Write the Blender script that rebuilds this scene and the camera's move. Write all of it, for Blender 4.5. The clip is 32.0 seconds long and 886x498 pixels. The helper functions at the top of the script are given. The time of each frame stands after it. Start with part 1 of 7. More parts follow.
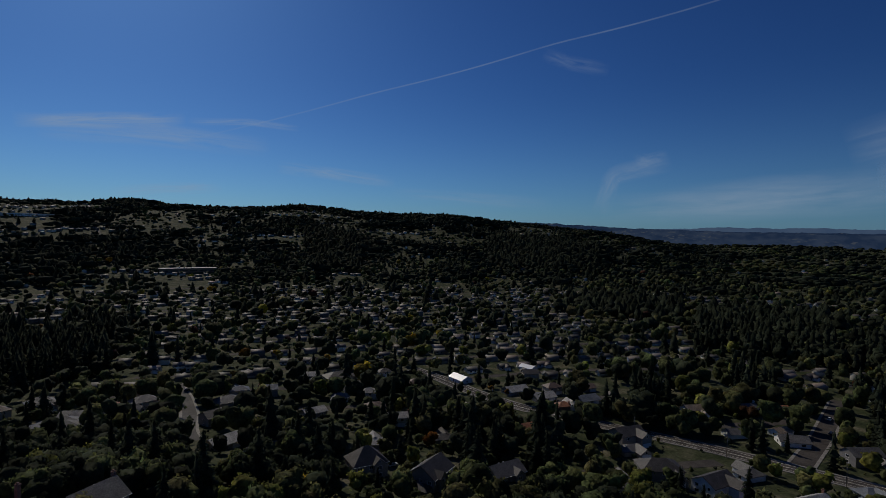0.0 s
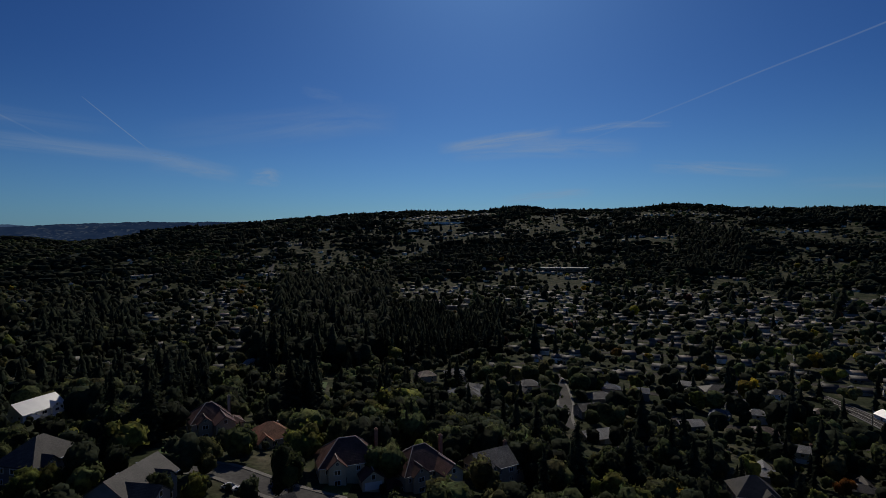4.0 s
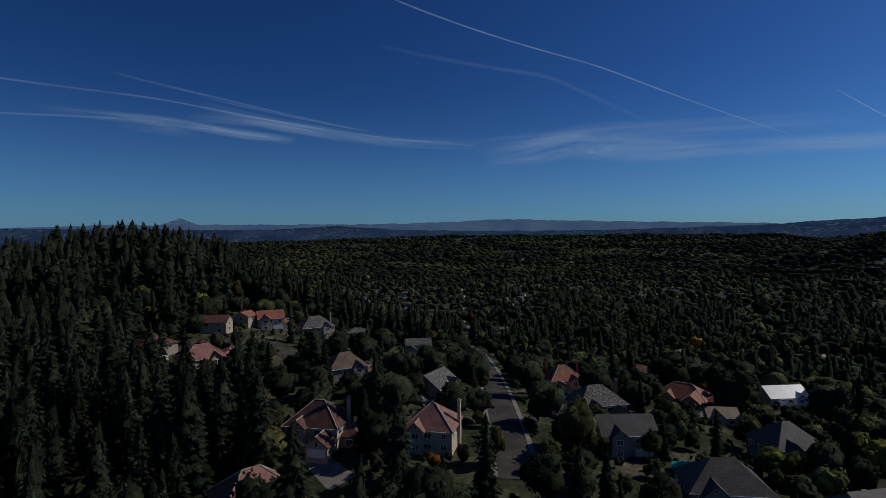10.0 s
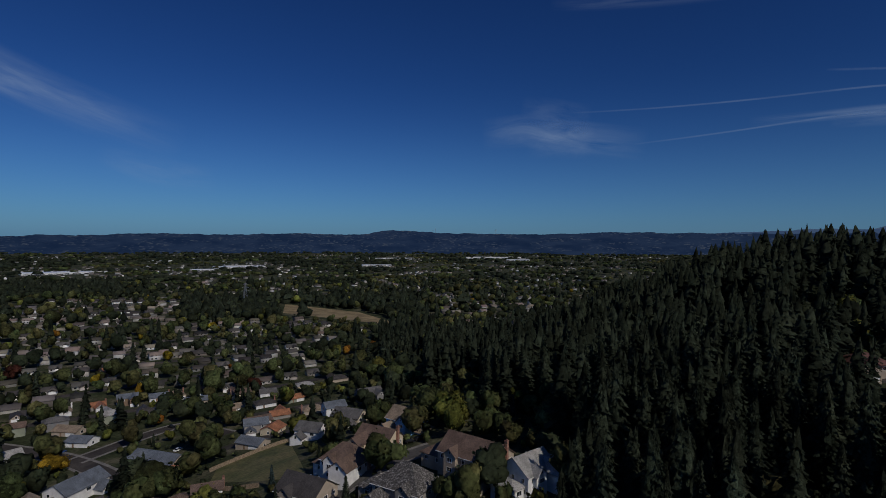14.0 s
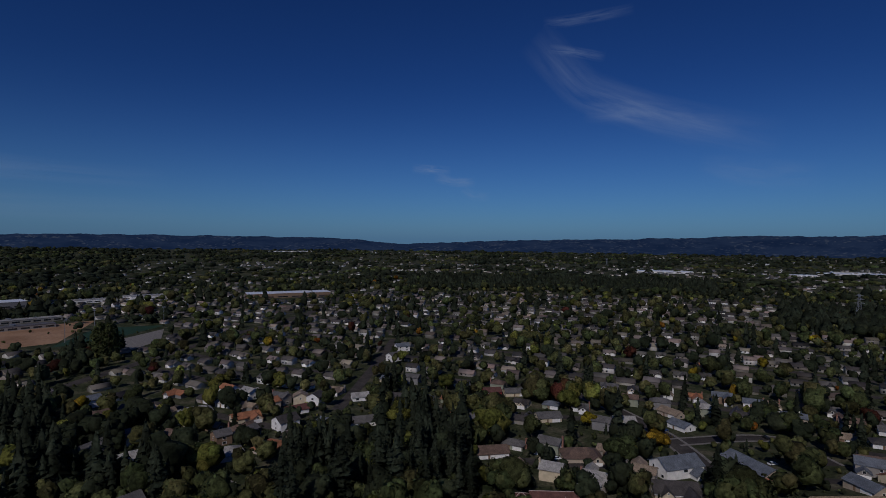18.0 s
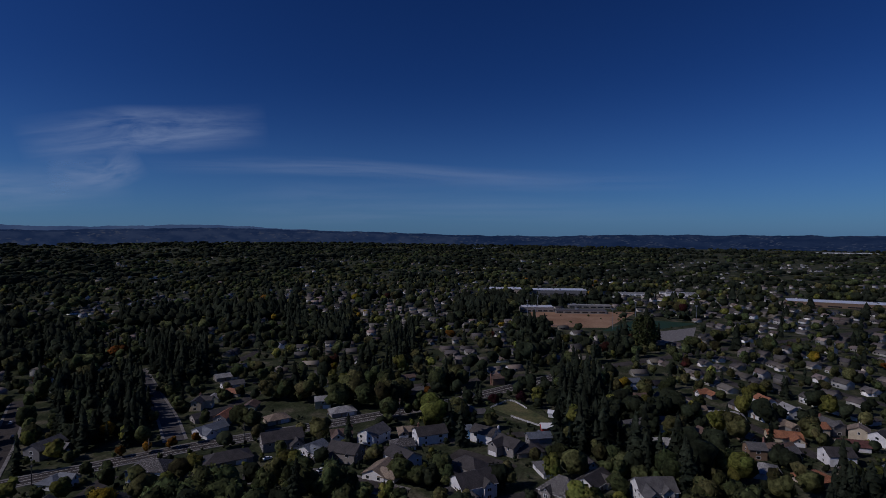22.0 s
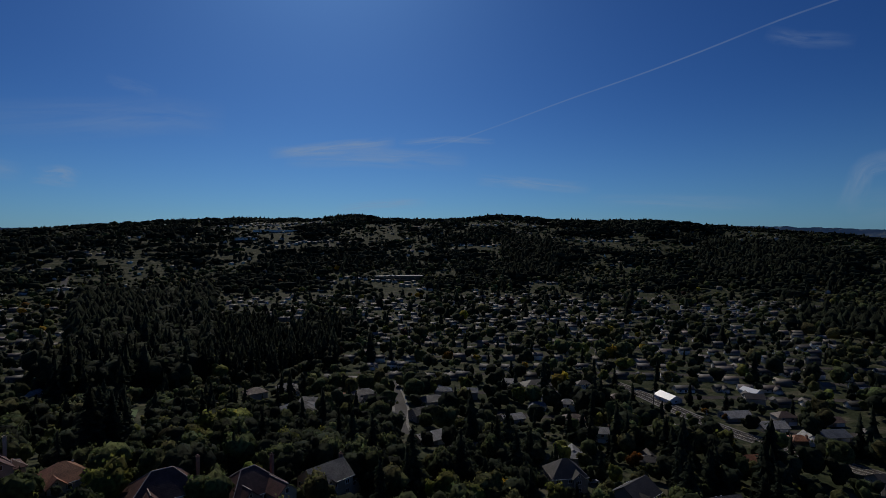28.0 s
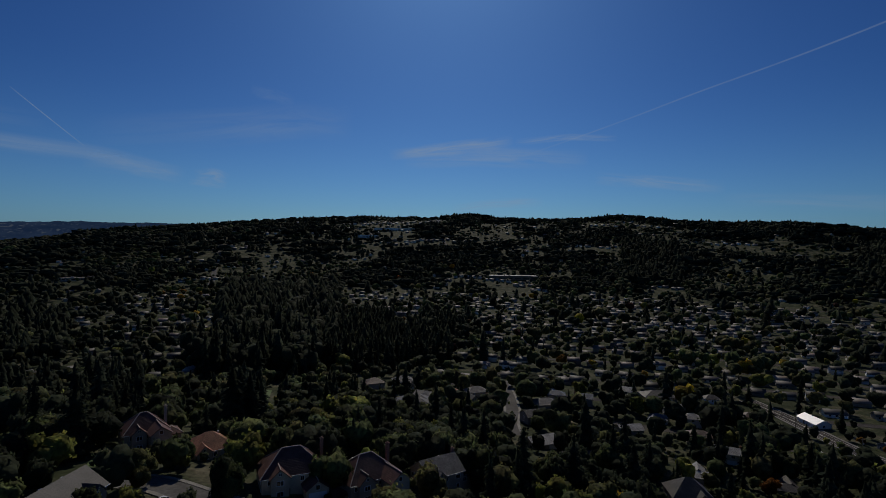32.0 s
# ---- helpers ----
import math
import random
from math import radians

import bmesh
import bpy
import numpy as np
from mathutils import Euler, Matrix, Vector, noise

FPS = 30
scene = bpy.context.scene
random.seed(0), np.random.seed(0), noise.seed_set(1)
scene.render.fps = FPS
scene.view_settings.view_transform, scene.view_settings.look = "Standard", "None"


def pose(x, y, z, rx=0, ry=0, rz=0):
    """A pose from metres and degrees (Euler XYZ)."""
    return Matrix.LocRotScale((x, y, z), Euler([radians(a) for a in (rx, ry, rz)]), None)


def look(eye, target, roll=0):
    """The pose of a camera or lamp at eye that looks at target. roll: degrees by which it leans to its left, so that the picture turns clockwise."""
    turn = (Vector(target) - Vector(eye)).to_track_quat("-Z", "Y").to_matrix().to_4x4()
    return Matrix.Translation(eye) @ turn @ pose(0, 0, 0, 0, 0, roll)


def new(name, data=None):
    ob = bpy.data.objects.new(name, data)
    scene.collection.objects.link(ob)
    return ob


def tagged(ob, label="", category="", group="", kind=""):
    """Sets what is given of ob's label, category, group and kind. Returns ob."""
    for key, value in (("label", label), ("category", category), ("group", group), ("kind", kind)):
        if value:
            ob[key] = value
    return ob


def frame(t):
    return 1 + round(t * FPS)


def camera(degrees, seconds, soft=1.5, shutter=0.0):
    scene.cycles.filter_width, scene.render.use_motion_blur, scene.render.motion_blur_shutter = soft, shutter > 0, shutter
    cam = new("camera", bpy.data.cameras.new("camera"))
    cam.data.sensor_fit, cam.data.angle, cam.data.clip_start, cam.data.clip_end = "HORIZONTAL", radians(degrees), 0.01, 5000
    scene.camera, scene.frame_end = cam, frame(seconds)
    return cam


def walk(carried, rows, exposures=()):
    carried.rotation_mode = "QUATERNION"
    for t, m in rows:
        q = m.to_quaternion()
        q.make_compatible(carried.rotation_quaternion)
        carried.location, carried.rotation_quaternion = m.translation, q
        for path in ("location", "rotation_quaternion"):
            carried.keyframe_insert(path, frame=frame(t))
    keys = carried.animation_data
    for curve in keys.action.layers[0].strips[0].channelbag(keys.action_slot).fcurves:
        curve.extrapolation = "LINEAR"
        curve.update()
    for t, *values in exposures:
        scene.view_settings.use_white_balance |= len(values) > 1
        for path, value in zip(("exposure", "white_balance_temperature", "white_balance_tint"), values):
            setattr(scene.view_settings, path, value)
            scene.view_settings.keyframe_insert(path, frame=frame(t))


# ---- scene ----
cam = camera(78.93, 32.0, soft=0.85)
PATH = (
    (0.0, -1.30, -0.70, 0.02),
    (0.5, -1.33, -0.64, 2.51),
    (1.0, -1.39, -0.51, 6.56),
    (1.5, -1.43, -0.32, 11.82),
    (2.0, -1.43, -0.15, 17.45),
    (2.5, -1.42, 0.07, 22.54),
    (3.0, -1.40, 0.17, 27.86),
    (3.5, -1.37, 0.22, 32.97),
    (5.5, -1.23, 0.18, 53.20),
    (6.0, -1.20, 0.20, 57.96),
    (6.5, -1.16, 0.22, 62.84),
    (7.0, -1.14, 0.21, 68.08),
    (7.5, -1.14, 0.19, 73.02),
    (8.0, -1.12, 0.28, 79.12),
    (8.5, -1.15, 0.32, 85.91),
    (9.0, -1.21, 0.36, 92.80),
    (9.5, -1.22, 0.36, 99.99),
    (10.0, -1.26, 0.38, 107.77),
    (10.5, -1.29, 0.41, 116.45),
    (11.0, -1.29, 0.28, 124.89),
    (11.5, -1.28, -0.00, 133.01),
    (12.0, -1.19, -0.17, 141.01),
    (12.5, -1.04, -0.30, 149.24),
    (13.0, -0.93, -0.38, 157.60),
    (13.5, -0.85, -0.45, 165.86),
    (14.0, -0.85, -0.47, 174.32),
    (14.5, -0.87, -0.43, 182.86),
    (15.0, -0.87, -0.48, 190.69),
    (15.5, -0.94, -0.52, 198.45),
    (17.5, -1.01, -0.36, 226.86),
    (18.0, -1.01, -0.36, 232.29),
    (18.5, -1.06, -0.41, 237.42),
    (19.0, -1.10, -0.37, 242.70),
    (19.5, -1.15, -0.31, 248.78),
    (20.0, -1.18, -0.22, 255.45),
    (20.5, -1.17, -0.14, 261.97),
    (21.0, -1.15, -0.07, 269.01),
    (21.5, -1.17, -0.07, 277.04),
    (22.0, -1.18, 0.00, 284.99),
    (22.5, -1.11, -0.02, 293.31),
    (23.0, -1.02, 0.13, 301.48),
    (23.5, -0.95, 0.22, 309.56),
    (24.0, -0.85, 0.14, 318.23),
    (24.5, -0.79, 0.12, 327.00),
    (25.0, -0.71, 0.27, 335.46),
    (25.5, -0.62, 0.34, 343.94),
    (26.0, -0.58, 0.29, 352.38),
    (26.5, -0.53, 0.32, 360.35),
    (28.5, -0.47, 0.14, 387.83),
    (29.0, -0.45, 0.13, 396.04),
    (29.5, -0.44, 0.07, 404.09),
    (30.0, -0.50, -0.12, 407.03),
    (30.5, -0.50, -0.27, 407.83),
    (31.0, -0.54, -0.43, 407.93),
    (31.5, -0.58, -0.75, 398.71),
    (32.0, -0.60, -0.84, 392.83),
)
# seconds; pitch, roll and heading of a camera that hovers at one spot
walk(cam, [(t, pose(0, 0, 108.0, 90 + p, r, h)) for t, p, r, h in PATH], exposures=((0.0, -1.45, 6750, 10), (6.0, -1.5, 6750, 10), (9.0, -1.42, 6500, 10), (11.0, -1.15, 6400, 10), (13.0, -1.22, 6350, 11), (14.0, -1.4, 6300, 13), (15.5, -1.5, 6200, 16), (17.5, -1.7, 6100, 18), (19.0, -1.7, 6000, 21), (21.0, -1.74, 5850, 24), (23.0, -1.55, 5850, 22), (26.0, -1.47, 6250, 14), (29.0, -1.55, 6600, 10), (32.0, -1.57, 6700, 10)))
# ---- world, sun, exposure ----
SUN_AZ, SUN_EL = 33.0, 40.0          # counter-clockwise from +y, and above the horizon
EYE_Z = 108.0                         # the camera hovers this far above the plain

world = bpy.data.worlds.new("sky")
scene.world = world
world.use_nodes = True
wn, wl = world.node_tree.nodes, world.node_tree.links
sky = wn.new("ShaderNodeTexSky")
sky.sky_type, sky.sun_disc = "NISHITA", False
sky.sun_elevation, sky.sun_rotation = radians(SUN_EL), radians(-SUN_AZ)
sky.altitude, sky.air_density, sky.dust_density, sky.ozone_density = 200, 1.0, 0.8, 3.0
tint = wn.new("ShaderNodeMix")
tint.data_type, tint.blend_type = "RGBA", "MULTIPLY"
tint.inputs["Factor"].default_value = 1.0
tint.inputs["B"].default_value = (0.37, 0.635, 0.96, 1)      # a deep blue autumn sky
deep = wn.new("ShaderNodeGamma")
deep.inputs["Gamma"].default_value = 1.38
# pale haze that thickens towards the horizon
aim, up, veil, thick, air = wn.new("ShaderNodeTexCoord"), wn.new("ShaderNodeSeparateXYZ"), wn.new("ShaderNodeMapRange"), wn.new("ShaderNodeMath"), wn.new("ShaderNodeMix")
veil.inputs[1].default_value, veil.inputs[2].default_value, veil.inputs[3].default_value, veil.inputs[4].default_value = 0.0, 0.30, 1.0, 0.0
thick.operation = "POWER"
thick.inputs[1].default_value = 2.2
air.data_type, air.blend_type = "RGBA", "ADD"
air.inputs["B"].default_value = (2.0, 4.4, 7.2, 1)
wl.new(sky.outputs[0], tint.inputs["A"]), wl.new(tint.outputs["Result"], deep.inputs["Color"])
wl.new(aim.outputs["Generated"], up.inputs[0]), wl.new(up.outputs["Z"], veil.inputs[0]), wl.new(veil.outputs[0], thick.inputs[0])
wl.new(thick.outputs[0], air.inputs["Factor"]), wl.new(deep.outputs[0], air.inputs["A"])
wl.new(air.outputs["Result"], wn["Background"].inputs[0])
wn["Background"].inputs[1].default_value = 0.054

lamp = bpy.data.lights.new("sun", "SUN")
lamp.energy, lamp.angle, lamp.color = 5.0, radians(0.5), (1.0, 0.93, 0.82)
sun = new("sun", lamp)
sun_from = Vector((-math.sin(radians(SUN_AZ)) * math.cos(radians(SUN_EL)), math.cos(radians(SUN_AZ)) * math.cos(radians(SUN_EL)), math.sin(radians(SUN_EL))))
sun.matrix_world = look(sun_from * 100, (0, 0, 0))


# ---- materials ----
def material(name, colors, scale=1.0, rough=0.85, bump=0.0, vary=0.0, by="object", speckle=0.0, metal=0.0, leaf=0.0, fine=0.0, spec=0.3, bands=None, ramp=(0.35, 0.65)):
    """colors: two ends of a noise mix. vary: spread of value from piece to piece. bands: (scale, depth) of courses that run level."""
    m = bpy.data.materials.new(name)
    m.use_nodes = True
    n, l = m.node_tree.nodes, m.node_tree.links
    b = n["Principled BSDF"]
    b.inputs["Roughness"].default_value, b.inputs["Metallic"].default_value = rough, metal
    b.inputs["Specular IOR Level"].default_value = spec
    tc = n.new("ShaderNodeTexCoord")
    geo = n.new("ShaderNodeNewGeometry")
    ns = n.new("ShaderNodeTexNoise")
    ns.inputs["Scale"].default_value, ns.inputs["Detail"].default_value = scale, 5
    l.new(geo.outputs["Position"], ns.inputs["Vector"])
    rp = n.new("ShaderNodeValToRGB")
    rp.color_ramp.elements[0].position, rp.color_ramp.elements[1].position = ramp
    rp.color_ramp.elements[0].color, rp.color_ramp.elements[1].color = (*colors[0], 1), (*colors[-1], 1)
    if len(colors) == 3:
        rp.color_ramp.elements.new((ramp[0] + ramp[1]) / 2).color = (*colors[1], 1)
    l.new(ns.outputs["Fac"], rp.inputs["Fac"])
    col = rp.outputs["Color"]
    if fine:
        n2 = n.new("ShaderNodeTexNoise")
        n2.inputs["Scale"].default_value, n2.inputs["Detail"].default_value = scale * 9, 3
        l.new(geo.outputs["Position"], n2.inputs["Vector"])
        mr = n.new("ShaderNodeMapRange")
        mr.inputs[1].default_value, mr.inputs[2].default_value = 0.3, 0.7
        mr.inputs[3].default_value, mr.inputs[4].default_value = 1 - fine, 1 + fine
        l.new(n2.outputs["Fac"], mr.inputs[0])
        mx = n.new("ShaderNodeVectorMath")
        mx.operation = "SCALE"
        l.new(col, mx.inputs[0]), l.new(mr.outputs[0], mx.inputs["Scale"])
        col = mx.outputs[0]
    if vary:
        if by == "object":
            rnd = n.new("ShaderNodeObjectInfo").outputs["Random"]
        else:
            rnd = geo.outputs["Random Per Island"]
        hs = n.new("ShaderNodeHueSaturation")
        mv = n.new("ShaderNodeMapRange")
        mv.inputs[3].default_value, mv.inputs[4].default_value = 1 - vary, 1 + vary
        l.new(rnd, mv.inputs[0]), l.new(mv.outputs[0], hs.inputs["Value"])
        wn2 = n.new("ShaderNodeTexWhiteNoise")
        wn2.noise_dimensions = "1D"
        l.new(rnd, wn2.inputs["W"])
        mh = n.new("ShaderNodeMapRange")
        mh.inputs[3].default_value, mh.inputs[4].default_value = 0.5 - vary * 0.06, 0.5 + vary * 0.06
        l.new(wn2.outputs["Value"], mh.inputs[0]), l.new(mh.outputs[0], hs.inputs["Hue"])
        l.new(col, hs.inputs["Color"])
        col = hs.outputs["Color"]
    if speckle:
        ms, mk = n.new("ShaderNodeMapRange"), n.new("ShaderNodeVectorMath")
        ms.inputs[3].default_value, ms.inputs[4].default_value = 1 - speckle, 1 + speckle
        mk.operation = "SCALE"
        l.new(geo.outputs["Random Per Island"], ms.inputs[0]), l.new(col, mk.inputs[0]), l.new(ms.outputs[0], mk.inputs["Scale"])
        col = mk.outputs[0]
    if bands:
        sep = n.new("ShaderNodeSeparateXYZ")
        l.new(geo.outputs["Position"], sep.inputs[0])
        mm = n.new("ShaderNodeMath")
        mm.operation = "MULTIPLY"
        mm.inputs[1].default_value = bands[0]
        l.new(sep.outputs["Z"], mm.inputs[0])
        fr = n.new("ShaderNodeMath")
        fr.operation = "FRACT"
        l.new(mm.outputs[0], fr.inputs[0])
        bp = n.new("ShaderNodeBump")
        bp.inputs["Distance"].default_value, bp.inputs["Strength"].default_value = bands[1], 0.7
        l.new(fr.outputs[0], bp.inputs["Height"]), l.new(bp.outputs[0], b.inputs["Normal"])
    elif bump:
        bp = n.new("ShaderNodeBump")
        bp.inputs["Distance"].default_value, bp.inputs["Strength"].default_value = bump, 0.8
        nb = n.new("ShaderNodeTexNoise")
        nb.inputs["Scale"].default_value, nb.inputs["Detail"].default_value = scale * 6, 4
        l.new(geo.outputs["Position"], nb.inputs["Vector"])
        l.new(nb.outputs["Fac"], bp.inputs["Height"]), l.new(bp.outputs[0], b.inputs["Normal"])
    l.new(col, b.inputs["Base Color"])
    if leaf:
        tr = n.new("ShaderNodeBsdfTranslucent")
        ad = n.new("ShaderNodeMixShader")
        ad.inputs[0].default_value = leaf
        l.new(col, tr.inputs["Color"])
        l.new(b.outputs[0], ad.inputs[1]), l.new(tr.outputs[0], ad.inputs[2])
        l.new(ad.outputs[0], n["Material Output"].inputs["Surface"])
    return m


def tone(c, k):
    return tuple(v * k for v in c)


def two(name, c, spread=0.25, **kw):
    return material(name, (tone(c, 1 - spread), tone(c, 1 + spread)), **kw)


M = {}
M["ground"] = material("garden_ground", ((0.022, 0.030, 0.014), (0.046, 0.053, 0.027), (0.118, 0.106, 0.072)), scale=0.07, bump=0.3, fine=0.4, ramp=(0.3, 0.7), spec=0.04)
M["lawn"] = material("mown_grass", ((0.045, 0.085, 0.018), (0.075, 0.12, 0.03)), scale=0.3, bump=0.05, fine=0.2)
M["dry"] = material("dry_grass", ((0.16, 0.12, 0.06), (0.30, 0.23, 0.12)), scale=0.06, bump=0.05, fine=0.2)
M["meadow"] = material("rough_meadow", ((0.06, 0.075, 0.025), (0.15, 0.13, 0.055)), scale=0.08, bump=0.1, fine=0.3)
M["clay"] = material("bare_orange_soil", ((0.25, 0.14, 0.072), (0.36, 0.22, 0.125)), scale=0.03, bump=0.05, fine=0.15)
M["turf"] = material("sports_turf", ((0.010, 0.036, 0.017), (0.016, 0.048, 0.023)), scale=0.05, fine=0.1)
M["asphalt"] = material("worn_asphalt", ((0.046, 0.041, 0.038), (0.08, 0.071, 0.064)), scale=0.12, bump=0.02, fine=0.2, rough=0.9, spec=0.08)
M["paleroad"] = material("bleached_asphalt", ((0.075, 0.07, 0.066), (0.11, 0.105, 0.10)), scale=0.1, bump=0.02, fine=0.2, rough=0.9, spec=0.1)
M["concrete"] = material("pale_concrete", ((0.15, 0.14, 0.125), (0.23, 0.215, 0.195)), scale=0.4, bump=0.01, fine=0.15)
M["paint"] = two("road_paint", (0.6, 0.58, 0.5), 0.2, scale=0.8)
M["bark"] = material("bark", ((0.05, 0.035, 0.025), (0.11, 0.085, 0.06)), scale=2.0, bump=0.05)
M["fir"] = two("fir_needles", (0.035, 0.044, 0.028), 0.4, scale=0.4, vary=0.35, leaf=0.42, bump=0.4, fine=0.5, speckle=0.5, rough=0.9, spec=0.04)
M["fir_stuff"] = two("fir_needles_far", (0.035, 0.044, 0.028), 0.5, scale=0.075, ramp=(0.36, 0.64), vary=0.3, by="island", leaf=0.42, bump=1.0, fine=0.4, rough=0.9, spec=0.04)
for key, c in (("green", (0.096, 0.116, 0.044)), ("dark", (0.046, 0.058, 0.031)), ("lime", (0.185, 0.195, 0.045)), ("olive", (0.126, 0.126, 0.047)), ("yellow", (0.34, 0.25, 0.025)), ("orange", (0.27, 0.125, 0.02)), ("red", (0.085, 0.034, 0.02)), ("bluish", (0.075, 0.11, 0.105)), ("plum", (0.06, 0.018, 0.022))):
    M[key] = two(key + "_leaves", c, 0.40, scale=0.5, vary=0.3, leaf=0.55, bump=0.6, fine=0.5, speckle=0.5, rough=0.8, spec=0.12)
    calm = 0.6 if key == "dark" else 1.0
    M[key + "_stuff"] = two(key + "_leaves_far", c, 0.5, scale=0.075, ramp=(0.36, 0.64), vary=0.45 * calm, by="island", leaf=0.55, bump=1.6 * calm, fine=0.6 * calm, rough=0.8, spec=0.12)
for key, c in (("grey", (0.11, 0.105, 0.10)), ("dark", (0.058, 0.052, 0.048)), ("brown", (0.13, 0.088, 0.066)), ("tan", (0.24, 0.185, 0.13)), ("pale", (0.30, 0.29, 0.27)), ("blue", (0.12, 0.135, 0.155)), ("rust", (0.30, 0.13, 0.065))):
    M["roof_" + key] = two(key + "_shingle_roof", c, 0.22, scale=0.35, bands=(5.0, 0.03), fine=0.4, rough=0.6, spec=0.3)
M["roof_tile"] = two("terracotta_tile_roof", (0.28, 0.105, 0.062), 0.25, scale=0.5, bands=(3.2, 0.07), fine=0.3, rough=0.7)
M["roof_rose"] = two("dusty_rose_tile_roof", (0.27, 0.125, 0.10), 0.2, scale=0.5, bands=(3.2, 0.07), fine=0.25, rough=0.7)
M["roof_brick"] = two("brown_red_tile_roof", (0.115, 0.052, 0.042), 0.25, scale=0.5, bands=(3.2, 0.07), fine=0.3, rough=0.7)
M["roof_shake"] = material("weathered_shake_roof", ((0.035, 0.032, 0.03), (0.085, 0.078, 0.07), (0.34, 0.32, 0.30)), scale=2.2, bands=(3.0, 0.08), fine=0.6, rough=0.65, spec=0.25, ramp=(0.34, 0.70))
M["roof_metal"] = two("white_metal_roof", (0.75, 0.75, 0.74), 0.06, scale=0.3, rough=0.3, spec=0.8)
M["ridge"] = two("pale_ridge_cap", (0.42, 0.34, 0.30), 0.2, scale=1.0)
for key, c in (("white", (0.74, 0.73, 0.70)), ("cream", (0.56, 0.48, 0.34)), ("beige", (0.42, 0.35, 0.27)), ("greywall", (0.27, 0.25, 0.225)), ("bluewall", (0.21, 0.205, 0.20)), ("brownwall", (0.22, 0.15, 0.10)), ("sage", (0.26, 0.28, 0.21)), ("redwall", (0.30, 0.05, 0.045)), ("skyblue", (0.28, 0.5, 0.68))):
    M[key] = two(key + "_siding", c, 0.1, scale=0.5, bands=(5.5, 0.012), fine=0.06, rough=0.85, spec=0.12)
M["trim"] = two("white_trim", (0.78, 0.77, 0.74), 0.05, scale=1.0, rough=0.5)
M["glass"] = two("window_glass", (0.02, 0.025, 0.03), 0.2, scale=0.3, rough=0.08, spec=0.8)
M["brickwork"] = two("chimney_brick", (0.28, 0.15, 0.11), 0.25, scale=3.0, bands=(12, 0.01))
M["steel"] = two("galvanised_steel", (0.33, 0.34, 0.35), 0.15, scale=2.0, metal=0.6, rough=0.5)
M["fence"] = two("weathered_fence_wood", (0.24, 0.18, 0.12), 0.3, scale=1.5, bands=(6, 0.01))
M["tyre"] = two("tyre_rubber", (0.02, 0.02, 0.02), 0.2, scale=3)
for key, c in (("car_white", (0.75, 0.75, 0.75)), ("car_black", (0.012, 0.012, 0.014)), ("car_silver", (0.42, 0.43, 0.45)), ("car_red", (0.35, 0.02, 0.02)), ("car_blue", (0.03, 0.07, 0.2))):
    M[key] = two(key + "_paint", c, 0.03, scale=1.0, rough=0.25, spec=0.7)
M["canvas"] = two("teal_canvas", (0.02, 0.28, 0.24), 0.15, scale=1.0)
FAR_ROOF = material("assorted_roofs", ((0.058, 0.054, 0.05), (0.11, 0.10, 0.09), (0.25, 0.20, 0.155)), scale=0.012, vary=0.6, by="island", rough=0.62, fine=0.2, spec=0.2)
FAR_WALL = material("assorted_walls", ((0.16, 0.14, 0.12), (0.36, 0.33, 0.28), (0.78, 0.76, 0.71)), scale=0.02, vary=0.45, by="island", ramp=(0.36, 0.56))


# ---- the ground's form ----
def polar(x, y):
    return np.degrees(np.arctan2(-x, y)) % 360, np.hypot(x, y)


def at(az, r):
    return -math.sin(radians(az)) * r, math.cos(radians(az)) * r


def smooth(a, b, v):
    k = np.clip((v - a) / (b - a), 0, 1)
    return k * k * (3 - 2 * k)


# low rise under and beside the camera: bearing, distance, height, spread
RISES = ((105, 186, 33, 173), (139.5, 420, 78, 112), (60, 146, 19, 106), (172, 200, 17, 60), (132, 235, 11.5, 45), (118, 150, 9, 45))
# long ridge to the south: bearing and angle of its skyline above eye level
RIDGE_AZ = np.array((-42, -26, -21, -16, -10, -5, 0, 5, 11, 16, 20, 25, 30, 35, 40, 46, 52, 59, 66, 72, 80, 120))
RIDGE_EL = np.array((-3, -1.2, -0.1, 0.75, 1.35, 1.85, 2.4, 2.3, 2.75, 2.95, 2.65, 2.75, 3.0, 2.65, 2.75, 2.45, 2.05, 1.4, 0.7, -0.6, -3, -3))

# the plain climbs slowly into the distance: bearing and height gained
LIFT_AZ = np.array((0, 60, 75, 95, 110, 120, 135, 155, 210, 235, 262, 285, 300, 330, 345, 360))
LIFT = np.array((30, 60, 100, 106, 102, 84, 55, 14, 8, 18, 28, 50, 68, 60, 40, 30))


def ground_z(x, y):
    x, y = np.asarray(x, float), np.asarray(y, float)
    az, r = polar(x, y)
    z = np.zeros_like(r)
    for a, d, h, s in RISES:
        cx, cy = at(a, d)
        z = z + h * np.exp(-((x - cx) ** 2 + (y - cy) ** 2) / (2 * s * s))
    crest = EYE_Z + 2300 * np.tan(np.radians(np.interp((az + 90) % 360 - 90, RIDGE_AZ, RIDGE_EL))) - 13
    up = smooth(950, 2300, r) - 0.25 * smooth(2400, 3400, r)
    lumps = 6 * np.sin(x * 0.009 + 1.3) * np.sin(y * 0.007 + 0.4) * smooth(1000, 1500, r) * (1 - smooth(2050, 2300, r))
    ridge = smooth(0, 75, crest)
    z = z + np.clip(crest, 0, None) * up + lumps * ridge
    far = np.interp(az, LIFT_AZ, LIFT)
    return z + far * smooth(1100, 3600, r) * (1 - up * ridge)


def gz(x, y):
    return float(ground_z(x, y))


